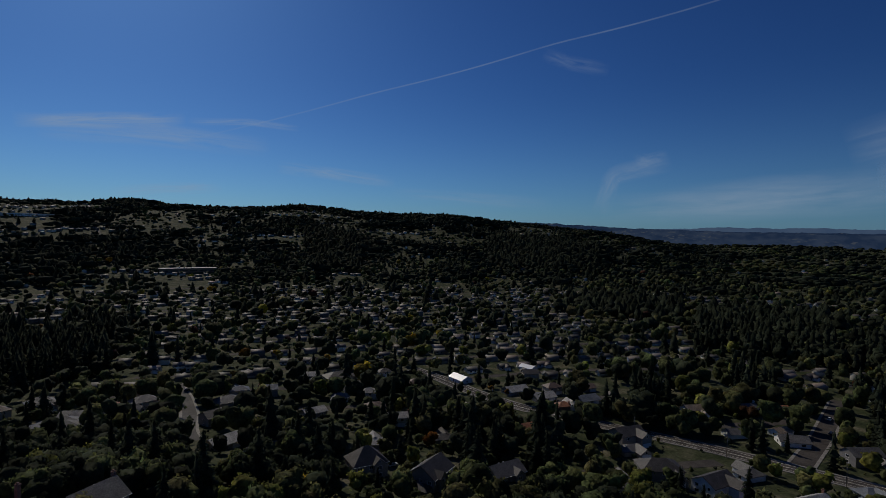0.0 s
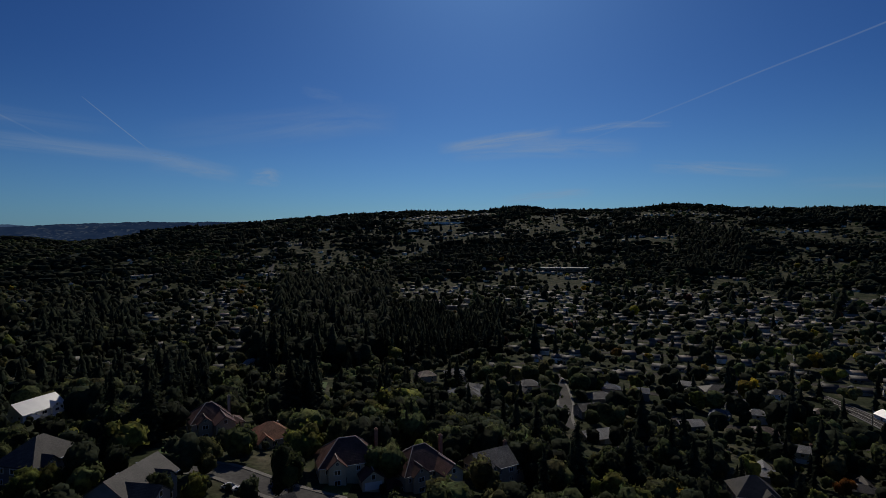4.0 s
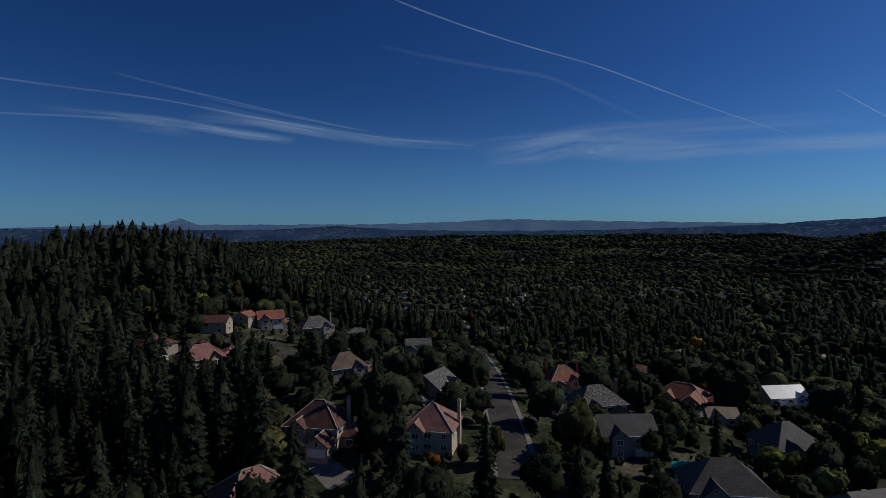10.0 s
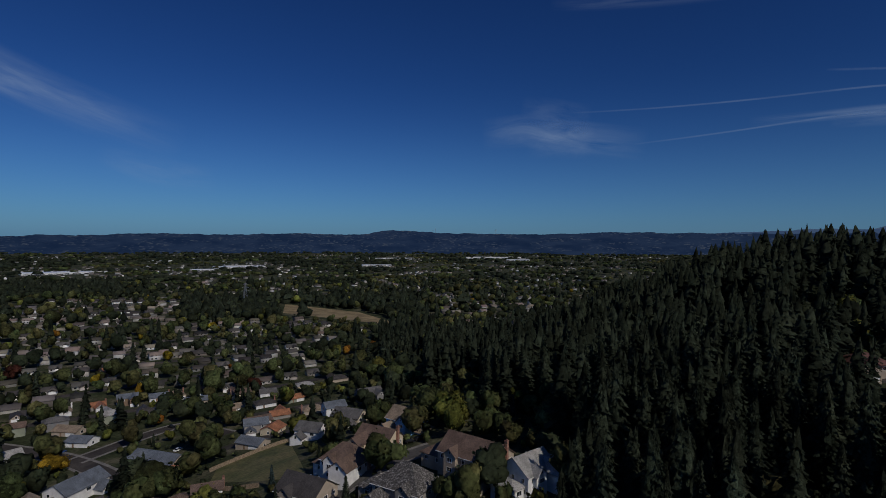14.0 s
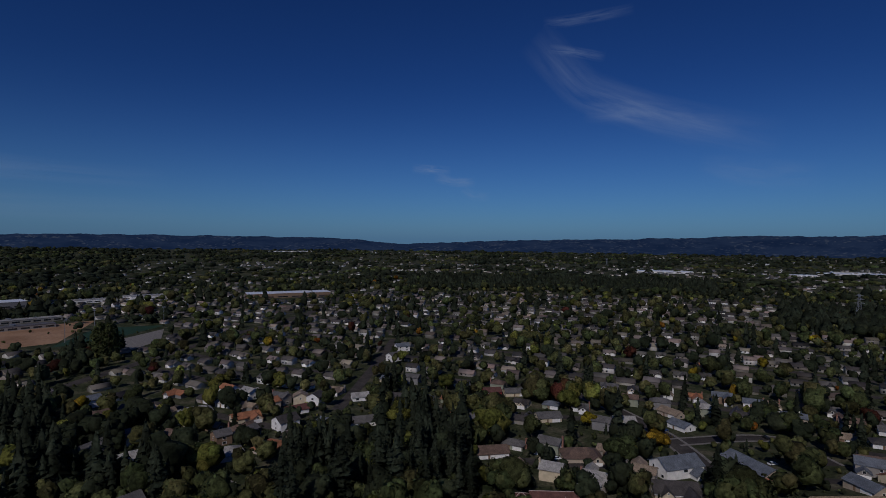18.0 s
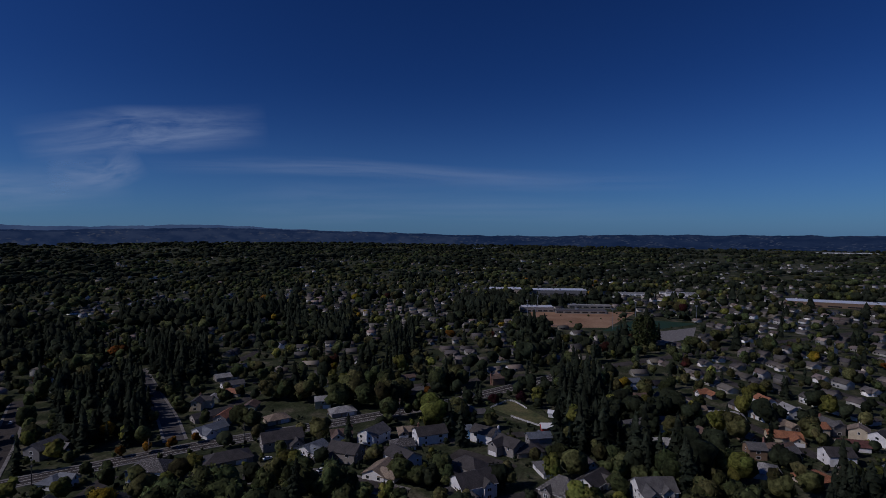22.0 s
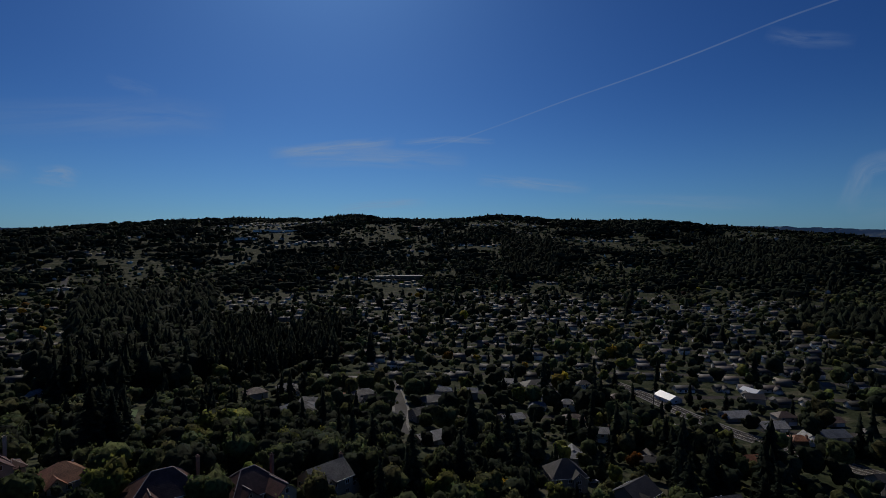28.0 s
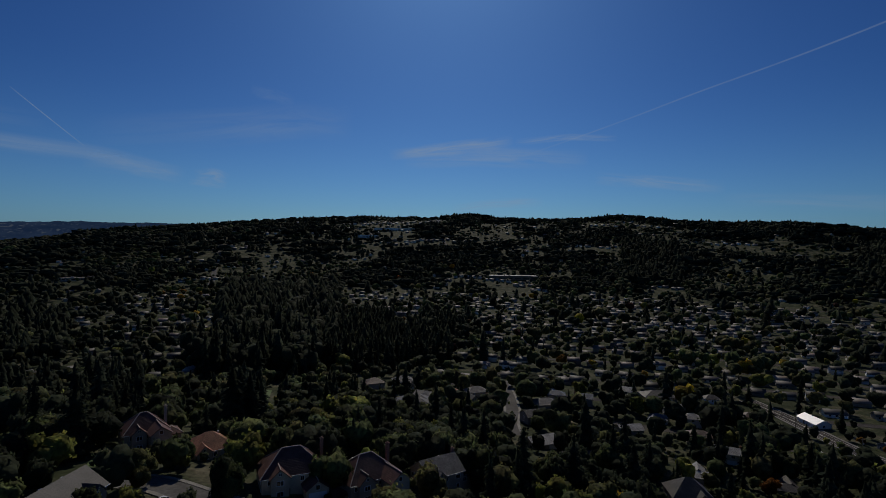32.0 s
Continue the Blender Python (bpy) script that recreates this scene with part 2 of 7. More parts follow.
# ---- mesh helpers ----
def raw(name, verts, tris, mats, mat_index=None, shade=False, normals=None):
    """A mesh from numpy vertices and triangles."""
    me = bpy.data.meshes.new(name)
    verts, tris = np.asarray(verts, np.float32), np.asarray(tris, np.int32)
    me.vertices.add(len(verts))
    me.vertices.foreach_set("co", verts.ravel())
    me.loops.add(tris.size)
    me.loops.foreach_set("vertex_index", tris.ravel())
    me.polygons.add(len(tris))
    me.polygons.foreach_set("loop_start", np.arange(0, tris.size, 3, dtype=np.int32))
    me.polygons.foreach_set("loop_total", np.full(len(tris), 3, np.int32))
    for m in mats:
        me.materials.append(m)
    if mat_index is not None:
        me.polygons.foreach_set("material_index", np.asarray(mat_index, np.int32))
    me.update(calc_edges=True)
    if shade:
        me.polygons.foreach_set("use_smooth", np.ones(len(tris), bool))
    if normals is not None:
        me.normals_split_custom_set_from_vertices(np.asarray(normals, np.float32))
    return me


def spread(template, xs, ys, zs, turn, sx, sz):
    """Many copies of (verts, tris) in one pair of arrays."""
    v, f = template
    n = len(xs)
    c, s = np.cos(turn)[:, None], np.sin(turn)[:, None]
    X, Y = v[None, :, 0] * sx[:, None], v[None, :, 1] * sx[:, None]
    out = np.stack([X * c - Y * s + xs[:, None], X * s + Y * c + ys[:, None], v[None, :, 2] * sz[:, None] + zs[:, None]], 2).reshape(-1, 3)
    idx = (f[None] + (np.arange(n) * len(v))[:, None, None]).reshape(-1, 3)
    return out, idx


def poly(name, verts, faces, mats):
    me = bpy.data.meshes.new(name)
    me.from_pydata([tuple(v) for v in verts], [], faces)
    for m in mats if isinstance(mats, (list, tuple)) else [mats]:
        me.materials.append(m)
    me.update()
    return me


def part(name, me, parent, m=None, label=""):
    ob = new(name, me)
    ob.parent = parent
    if m is not None:
        ob.matrix_basis = m
    if label:
        ob["label"] = label
    return ob


def thing(name, x, y, z, turn=0, label="", category="", group="", kind=""):
    ob = new(name)
    ob.matrix_basis = pose(x, y, z, 0, 0, turn)
    return tagged(ob, label, category, group, kind)


def boxes(items):
    """Vertices and faces of axis-aligned boxes (x0, y0, z0, x1, y1, z1)."""
    vs, fs = [], []
    for x0, y0, z0, x1, y1, z1 in items:
        b = len(vs)
        vs += [(x0, y0, z0), (x1, y0, z0), (x1, y1, z0), (x0, y1, z0), (x0, y0, z1), (x1, y0, z1), (x1, y1, z1), (x0, y1, z1)]
        fs += [tuple(b + i for i in q) for q in ((0, 3, 2, 1), (4, 5, 6, 7), (0, 1, 5, 4), (1, 2, 6, 5), (2, 3, 7, 6), (3, 0, 4, 7))]
    return vs, fs


# ---- ground sheet ----
def ground_sheet():
    rr = np.concatenate([[0.01], np.geomspace(20, 620, 100), np.geomspace(640, 4980, 80)])
    na = 450
    aa = np.radians(np.arange(na) * 360 / na)
    X, Y = -np.sin(aa)[None] * rr[:, None], np.cos(aa)[None] * rr[:, None]
    v = np.stack([X, Y, ground_z(X, Y)], 2).reshape(-1, 3)
    i = np.arange(len(rr) - 1)[:, None] * na
    j = np.arange(na)[None]
    k = (j + 1) % na
    q = np.stack([i + j, i + k, i + na + k, i + na + j], 2).reshape(-1, 4)
    tris = np.concatenate([q[:, (0, 2, 1)], q[:, (0, 3, 2)]])
    ob = new("ground", raw("ground", v, tris, [M["ground"]], shade=True))
    tagged(ob, "suburban ground of gardens, soil and grass", "ground", kind="structure")


ground_sheet()


# ---- far hills and mountains ----
FAR_AZ = np.array((-20, -10, 5, 60, 69, 77, 90, 97, 105, 112, 119, 125, 131, 140, 149, 156, 163, 171, 175, 179.6, 183, 190, 197, 201, 213, 224, 230, 237, 244, 257, 267, 274, 282, 291, 296, 308, 322, 332, 340, 350))
FAR_EL = np.array((1.05, 1.6, 1.2, 1.5, 1.42, 0.98, 0.65, 0.6, 0.65, 0.8, 1.25, 0.9, 0.85, 0.9, 0.95, 1.05, 0.78, 0.82, 0.85, 1.15, 0.6, 0.66, 0.45, 0.55, 0.15, 0.0, -0.26, -0.45, 0.1, 0.25, 0.33, 0.15, 0.25, 0.6, 0.7, 1.0, 0.7, 0.8, 1.05, 1.6))


def range_of_hills(name, label, az_k, el_k, near, crest, foot, rough, mat, a0=0.0, a1=360.0):
    az = np.arange(a0, a1 + 0.01, 0.18)
    el = np.interp(az % 360 if a1 - a0 >= 359 else az, az_k, el_k)
    wob = np.array([noise.fractal(Vector((math.cos(radians(a)) * 30, math.sin(radians(a)) * 30, crest * 0.01)), 1.0, 2.0, 5) for a in az])
    bush = np.array([noise.noise(Vector((math.cos(radians(a)) * 260, math.sin(radians(a)) * 260, 4.0))) for a in az])
    top = EYE_Z + crest * np.tan(np.radians(el + rough * (wob + 0.45 * bush)))
    rows = []
    for k in range(13):
        s = k / 12
        r = near + (crest - near) * s
        w2 = np.array([noise.noise(Vector((math.cos(radians(a)) * 60, math.sin(radians(a)) * 60, k * 0.45))) for a in az])
        h = foot + (top - foot) * (s ** 1.3) + (1 - s) * s * 40 * w2
        rr = r + (1 - s) * s * 150 * w2
        rows.append(np.stack([-np.sin(np.radians(az)) * rr, np.cos(np.radians(az)) * rr, h], 1))
    rows.append(np.stack([-np.sin(np.radians(az)) * (crest + 130), np.cos(np.radians(az)) * (crest + 130), top - 60], 1))
    v = np.concatenate(rows)
    na = len(az)
    i, j = np.arange(len(rows) - 1)[:, None] * na, np.arange(na - 1)[None]
    q = np.stack([i + j, i + j + 1, i + na + j + 1, i + na + j], 2).reshape(-1, 4)
    ob = new(name, raw(name, v, np.concatenate([q[:, (0, 2, 1)], q[:, (0, 3, 2)]]), [mat], shade=True))
    return tagged(ob, label, "hills", kind="structure")


def painted_haze(name, c1, c2, scale, ramp, speck=None):
    """Blue haze painted as a far backdrop's emission; speck: colour of far house-front drifts."""
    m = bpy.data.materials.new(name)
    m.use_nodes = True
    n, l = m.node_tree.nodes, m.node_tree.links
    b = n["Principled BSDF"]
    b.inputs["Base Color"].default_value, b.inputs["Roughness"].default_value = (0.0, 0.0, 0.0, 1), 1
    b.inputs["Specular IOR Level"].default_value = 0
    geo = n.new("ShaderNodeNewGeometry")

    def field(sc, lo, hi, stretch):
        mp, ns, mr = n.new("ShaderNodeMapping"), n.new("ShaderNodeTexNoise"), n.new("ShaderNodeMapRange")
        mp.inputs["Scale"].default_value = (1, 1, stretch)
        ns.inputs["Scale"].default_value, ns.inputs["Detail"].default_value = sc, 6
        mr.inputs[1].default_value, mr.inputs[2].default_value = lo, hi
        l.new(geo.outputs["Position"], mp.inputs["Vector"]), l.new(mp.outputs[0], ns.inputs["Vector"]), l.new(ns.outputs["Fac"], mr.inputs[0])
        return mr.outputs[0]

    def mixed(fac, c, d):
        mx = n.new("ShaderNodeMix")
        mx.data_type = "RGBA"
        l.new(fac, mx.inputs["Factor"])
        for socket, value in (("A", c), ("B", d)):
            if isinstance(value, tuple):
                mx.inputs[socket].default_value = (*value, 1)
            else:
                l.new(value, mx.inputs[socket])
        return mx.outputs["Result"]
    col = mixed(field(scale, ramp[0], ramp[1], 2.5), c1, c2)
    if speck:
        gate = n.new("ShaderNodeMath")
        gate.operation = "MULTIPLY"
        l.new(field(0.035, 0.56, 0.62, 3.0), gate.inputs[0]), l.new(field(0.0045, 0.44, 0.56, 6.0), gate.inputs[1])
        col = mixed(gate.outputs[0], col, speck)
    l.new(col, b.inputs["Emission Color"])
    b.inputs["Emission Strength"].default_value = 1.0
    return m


# Emission stands in for aerial haze; the base colour under it is black.
M["hills"] = painted_haze("hills_in_painted_haze", (0.019, 0.043, 0.108), (0.036, 0.066, 0.140), 0.006, (0.36, 0.62), (0.10, 0.13, 0.19))
M["mountains"] = painted_haze("mountains_in_painted_haze", (0.085, 0.15, 0.29), (0.11, 0.18, 0.32), 0.004, (0.4, 0.6))
M["snow"] = painted_haze("snow_in_painted_haze", (0.085, 0.155, 0.29), (0.14, 0.21, 0.34), 0.02, (0.42, 0.58))
M["fields"] = painted_haze("field_hills_in_painted_haze", (0.028, 0.056, 0.128), (0.055, 0.088, 0.165), 0.010, (0.38, 0.60), (0.10, 0.125, 0.175))
range_of_hills("far_hills", "wooded hills on the horizon with painted dark blue haze", FAR_AZ, FAR_EL, 4000, 4600, -2, 0.10, M["hills"])
range_of_hills("field_hills", "hills with pale fields under painted blue haze", np.array((282, 291, 300, 308, 316, 324, 332, 340, 346)), np.array((0.05, 0.35, 0.62, 0.82, 0.6, 0.5, 0.75, 0.95, 0.6)), 3940, 3990, 20, 0.12, M["fields"], 282, 346)
range_of_hills("mountain_range", "mountain range behind the hills with painted pale blue haze", np.array((70, 86, 97, 101, 112, 121, 130, 140, 150)), np.array((0.9, 1.4, 1.7, 1.85, 1.45, 1.4, 1.35, 1.3, 0.8)), 4720, 4800, 20, 0.10, M["mountains"], 70, 150)
range_of_hills("mountain_range", "mountain range behind the hills with painted pale blue haze", np.array((290, 300, 309, 318, 333, 342)), np.array((0.3, 0.9, 1.3, 1.0, 1.2, 0.9)), 4720, 4800, 20, 0.10, M["mountains"], 290, 342)


def snow_peak(az, r, half, top_el):
    v, f, n = [], [], 25
    base = EYE_Z + r * math.tan(radians(1.2))
    tip = EYE_Z + r * math.tan(radians(top_el))
    for k in range(n):
        s = k / (n - 1) * 2 - 1
        a = az + s * half
        h = base + (tip - base) * max(0.0, 1 - abs(s)) ** 1.35 + noise.noise(Vector((k * 0.9, 3, 1))) * 3
        x, y = at(a, r)
        x2, y2 = at(a, r + 60)
        v += [(x, y, base - 40), (x, y, h), (x2, y2, h - 60)]
    for k in range(n - 1):
        b = k * 3
        f += [(b, b + 1, b + 4, b + 3), (b + 1, b + 2, b + 5, b + 4)]
    tagged(new("snow_peak", poly("snow_peak", v, f, M["snow"])), "snow-capped volcano cone far beyond the hills", "mountain", kind="structure")


snow_peak(133.8, 4850, 2.4, 1.98)


# ---- roads, paths and fields, draped on the ground ----
IN_SIGHT = []   # which of the next are open to the eye, and how surely
OPEN = []       # (points, clear half-width) where no tree or house may stand


def drape(pts, step):
    out = []
    for (x0, y0), (x1, y1) in zip(pts, pts[1:]):
        n = max(1, int(math.hypot(x1 - x0, y1 - y0) / step))
        out += [(x0 + (x1 - x0) * k / n, y0 + (y1 - y0) * k / n) for k in range(n)]
    out.append(pts[-1])
    for _ in range(6):
        out = [out[0]] + [((a[0] + 2 * b[0] + c[0]) / 4, (a[1] + 2 * b[1] + c[1]) / 4) for a, b, c in zip(out, out[1:], out[2:])] + [out[-1]]
    return out


def ribbon(pts, o0, o1, lift, drop=0.0):
    """A strip between two offsets from a line; with drop it gets side faces."""
    v, f = [], []
    for i, (x, y) in enumerate(pts):
        xa, ya = pts[max(0, i - 1)]
        xb, yb = pts[min(len(pts) - 1, i + 1)]
        d = math.hypot(xb - xa, yb - ya) or 1
        nx, ny = -(yb - ya) / d, (xb - xa) / d
        row = [(x + nx * o, y + ny * o) for o in (o0, (o0 + o1) / 2, o1)]
        zs = [gz(*p) + lift for p in row]
        v += [(*row[0], zs[0] - drop), *[(*p, z) for p, z in zip(row, zs)], (*row[2], zs[2] - drop)]
    for i in range(len(pts) - 1):
        b = i * 5
        f += [(b + k, b + k + 5, b + k + 6, b + k + 1) for k in range(4)]
    return v, f


def road(pts, width=9.0, mat="asphalt", kerbs=True, name="road", label="worn asphalt street between gardens", walk_w=1.5, clear=1.5):
    line = drape(pts, 4.0)
    OPEN.append((np.array(line), width / 2 + clear))
    IN_SIGHT.append((len(OPEN) - 1, 0.4))
    v, f = ribbon(line, -width / 2, width / 2, 0.10, 0.3)
    rd = tagged(new(name, poly(name, v, f, M[mat])), label, "road", kind="structure")
    if kerbs:
        for s in (-1, 1):
            a, b = sorted((s * width / 2, s * (width / 2 + walk_w)))
            v, f = ribbon(line, a, b, 0.24, 0.4)
            tagged(new("pavement", poly("pavement", v, f, M["concrete"])), "pale concrete pavement with kerb beside the street", "pavement", kind="structure")
    return line


def markings(line, offsets, mat="paint"):
    for o in offsets:
        v, f = ribbon(line, o - 0.09, o + 0.09, 0.125, 0.02)
        tagged(new("road_marking", poly("road_marking", v, f, M[mat])), "worn painted line along the road", "road marking", kind="structure")


def patch(name, corners, mat, label, category="field", lift=0.06, keep=True, n=14):
    (ax, ay), (bx, by), (cx, cy), (dx, dy) = corners
    v, f = [], []
    for i in range(n + 1):
        for j in range(n + 1):
            s, t = i / n, j / n
            x = (ax * (1 - s) + bx * s) * (1 - t) + (dx * (1 - s) + cx * s) * t
            y = (ay * (1 - s) + by * s) * (1 - t) + (dy * (1 - s) + cy * s) * t
            v.append((x, y, gz(x, y) + lift))
    for i in range(n):
        for j in range(n):
            b = i * (n + 1) + j
            f.append((b, b + n + 1, b + n + 2, b + 1))
    if keep:
        for t in np.linspace(0, 1, 12):
            e0 = (ax * (1 - t) + dx * t, ay * (1 - t) + dy * t)
            e1 = (bx * (1 - t) + cx * t, by * (1 - t) + cy * t)
            OPEN.append((np.array([(e0[0] + (e1[0] - e0[0]) * k / 12, e0[1] + (e1[1] - e0[1]) * k / 12) for k in range(13)]), max(3.0, math.hypot(dx - ax, dy - ay) / 22)))
            IN_SIGHT.append((len(OPEN) - 1, 0.95))
    tagged(new(name, poly(name, v, f, M[mat])), label, category, kind="structure")


road(((-126.6, -22.1), (-150.9, -29.2), (-167.8, -34.0), (-218.5, -47.4), (-279.0, -64.6), (-375.6, -94.3), (-470.7, -132.3)), 9.5, "asphalt", kerbs=True)
road(((-168.8, -174.4), (-191.4, -167.6), (-211.8, -156.1), (-201.8, -134.5), (-192.4, -121.1)), 11, "asphalt", kerbs=False)
road(((-332.7, -81.9), (-313.9, -99.6), (-234.6, -106.6), (-192.4, -121.1)), 8.5, "asphalt", kerbs=False)
road(((-154.8, 66.7), (-146.7, 74.4), (-140.1, 79.5), (-123.6, 80.0), (-112.6, 83.5), (-103.1, 88.8)), 8.5, "paleroad", kerbs=True)
road(((-186.4, 376.1), (-161.6, 337.5), (-141.6, 301.6), (-126.4, 265.4), (-114.9, 247.2)), 7.5, "paleroad", kerbs=True)
ARTERIAL = road(((-23.3, 433.7), (-0.5, 405.0), (22.8, 368.1), (49.0, 336.1), (81.8, 312.8), (135.3, 275.5), (178.1, 239.4), (231.2, 195.2), (279.0, 145.4), (332.4, 90.7), (396.8, 43.8), (474.2, -12.6)), 10.5, "asphalt", kerbs=True)
road(((169.4, 251.4), (206.9, 290.4), (240.0, 328.0), (269.6, 361.9)), 9, "asphalt", kerbs=True)
road(((235.7, 209.2), (263.8, 239.1), (295.8, 277.9), (360.1, 354.9)), 9, "paleroad", kerbs=True)
road(((261.5, -301.0), (220.7, -301.2), (184.7, -287.0), (155.8, -273.7), (133.7, -257.4), (114.7, -239.7)), 9, "asphalt", kerbs=True)
road(((146.8, -266.8), (132.3, -296.4), (116.4, -318.8), (102.4, -308.1), (84.2, -291.9)), 8.5, "asphalt", kerbs=True)
road(((-15.2, -188.8), (1.6, -185.2), (12.9, -178.8), (24.1, -164.5)), 8, "paleroad", kerbs=True)
road(((12.1, -235.6), (3.7, -254.0), (-5.9, -270.1)), 7, "paleroad", kerbs=False)
road(((203.5, 145.7), (213.4, 131.9), (218.9, 116.9), (214.2, 96.8), (208.1, 72.5)), 9, "asphalt", kerbs=True)
road(((257.5, 63.7), (252.1, 48.5), (244.1, 33.7)), 13, "asphalt", kerbs=False)
road(((379.1, 58.8), (469.5, -16.2), (574.3, -129.2), (729.4, -319.2), (1043.7, -579.2)), 11, "asphalt", kerbs=False)
road(((306.3, -153.2), (336.2, -181.6), (424.3, -258.6), (491.5, -313.7)), 8, "asphalt", kerbs=False)
road(((-979.5, 656.3), (-1317.7, 909.9), (-1549.3, 1094.5)), 11, "paleroad", kerbs=False)
road(((-735.3, 1185.8), (-951.8, 1464.5), (-1161.5, 1746.2)), 10, "paleroad", kerbs=False)
patch("meadow", ((69.9, -218.7), (73.1, -241.2), (46.5, -259.2), (28.5, -194.0)), "meadow", "rough fenced meadow of yellowing grass", "field")
patch("paddock", ((334.7, 58.9), (355.4, 48.4), (321.8, 21.1), (303.9, 20.9)), "meadow", "fenced paddock of dry grass", "field")
patch("sports_field", ((655.6, 73.2), (795.3, 79.5), (828.0, -71.2), (672.5, -23.6)), "clay", "bare orange soil of a sports field under works", "field")
patch("turf_pitch", ((646.3, -16.0), (756.1, -65.1), (734.1, -136.8), (670.8, -74.8)), "turf", "dark green artificial turf pitch", "sports pitch")
patch("car_park", ((654.1, -72.9), (704.4, -127.8), (628.2, -110.9), (589.2, -77.6)), "concrete", "pale paved yard beside the pitch", "car park")
patch("dry_field", ((155.5, -811.2), (173.2, -922.2), (44.0, -814.2), (-23.8, -675.6)), "dry", "mown dry field between the trees", "field")
patch("lawn", ((-187.8, -28.0), (-202.1, -28.4), (-209.9, -18.2), (-188.7, -20.9)), "lawn", "bright mown front lawn", "lawn")
patch("lawn", ((-513.6, -149.6), (-542.8, -155.3), (-558.7, -140.3), (-527.4, -135.0)), "lawn", "bright mown front lawn", "lawn")
patch("lawn", ((-164.9, 72.0), (-172.9, 77.7), (-171.2, 84.6), (-161.9, 77.9)), "lawn", "bright mown front lawn", "lawn")
patch("lawn", ((-110.9, 87.8), (-115.9, 96.8), (-113.7, 104.2), (-107.0, 95.1)), "lawn", "bright mown front lawn", "lawn")
patch("driveway", ((-120.2, -78.5), (-125.0, -75.1), (-115.9, -59.3), (-109.6, -63.6)), "concrete", "pale concrete driveway", "driveway")
patch("driveway", ((-150.0, 64.6), (-162.3, 73.9), (-158.3, 80.3), (-144.3, 71.2)), "concrete", "pale concrete driveway", "driveway")
patch("lawn", ((-277.5, 201.0), (-308.9, 232.7), (-287.7, 238.9), (-250.0, 203.5)), "lawn", "pale green clearing among trees", "lawn")
markings(ARTERIAL, (-0.3, 0.3, 3.6, -3.6))


def generic_streets():
    """Gently bent parallel streets of the plain; gives lots as x, y, turn."""
    lots = []
    rng = random.Random(5)
    for base, lo, hi, rmin, full in ((27.0, 186, 262, 180, 0.60), (-62.0, 262, 300, 200, 0.54), (14.0, 300, 398, 220, 0.40), (40.0, 38, 62, 400, 0.32), (75.0, 62, 112, 430, 0.10), (20.0, 112, 186, 660, 0.3)):
        c, s = math.cos(radians(base)), math.sin(radians(base))
        for k in range(-18, 19):
            run = []
            for u in np.arange(-1150, 1150, 9.0):
                v = k * 62 + 22 * math.sin(u * 0.006 + k * 0.15) + 8 * math.sin(u * 0.017 + 1.7 * k)
                x, y = u * c - v * s, u * s + v * c
                az, r = polar(x, y)
                az = az if az > 38 else az + 360
                ok = (lo <= az < hi or lo <= az - 360 < hi) and rmin < r < 1100
                ok = ok and not in_woods(x, y, 12) and clear_of(x, y, 7)
                if ok:
                    run.append((float(x), float(y)))
                    if r < 1080:
                        for side in (-1, 1):
                            if rng.random() < full:
                                o = side * rng.uniform(16, 19)
                                lots.append((x - s * o, y + c * o, base + (0 if side > 0 else 180) + rng.uniform(-9, 9)))
                if run and (not ok):
                    if len(run) > 6:
                        road_line(run)
                    run = []
            if len(run) > 6:
                road_line(run)
    return lots


STREETS = []


def road_line(run):
    STREETS.append(run)


def clear_of(x, y, extra):
    for pts, w in OPEN:
        if (abs(pts[:, 0] - x) < w + extra).any() and (np.hypot(pts[:, 0] - x, pts[:, 1] - y) < w + extra).any():
            return False
    return True


# woods: bearing range, distance range, share of firs, spacing
WOODS = ((122, 150, 84, 135, 0.5), (126, 152, 135, 200, 1.0), (133, 158, 170, 270, 1.0), (141, 170, 215, 360, 1.0), (129, 176, 320, 500, 1.0), (148, 162, 100, 215, 1.0),
         (46, 58, 420, 540, 0.97), (44, 55, 540, 1150, 0.96), (104, 134, 335, 560, 0.95), (95, 104, 420, 560, 0.6), (268, 281, 850, 930, 0.95), (336, 347, 800, 1000, 0.95), (318, 330, 560, 720, 0.9), (300, 316, 740, 860, 0.9),
         (176, 200, 740, 1000, 0.8), (205, 236, 1150, 1450, 0.8), (62, 95, 300, 400, 0.35))

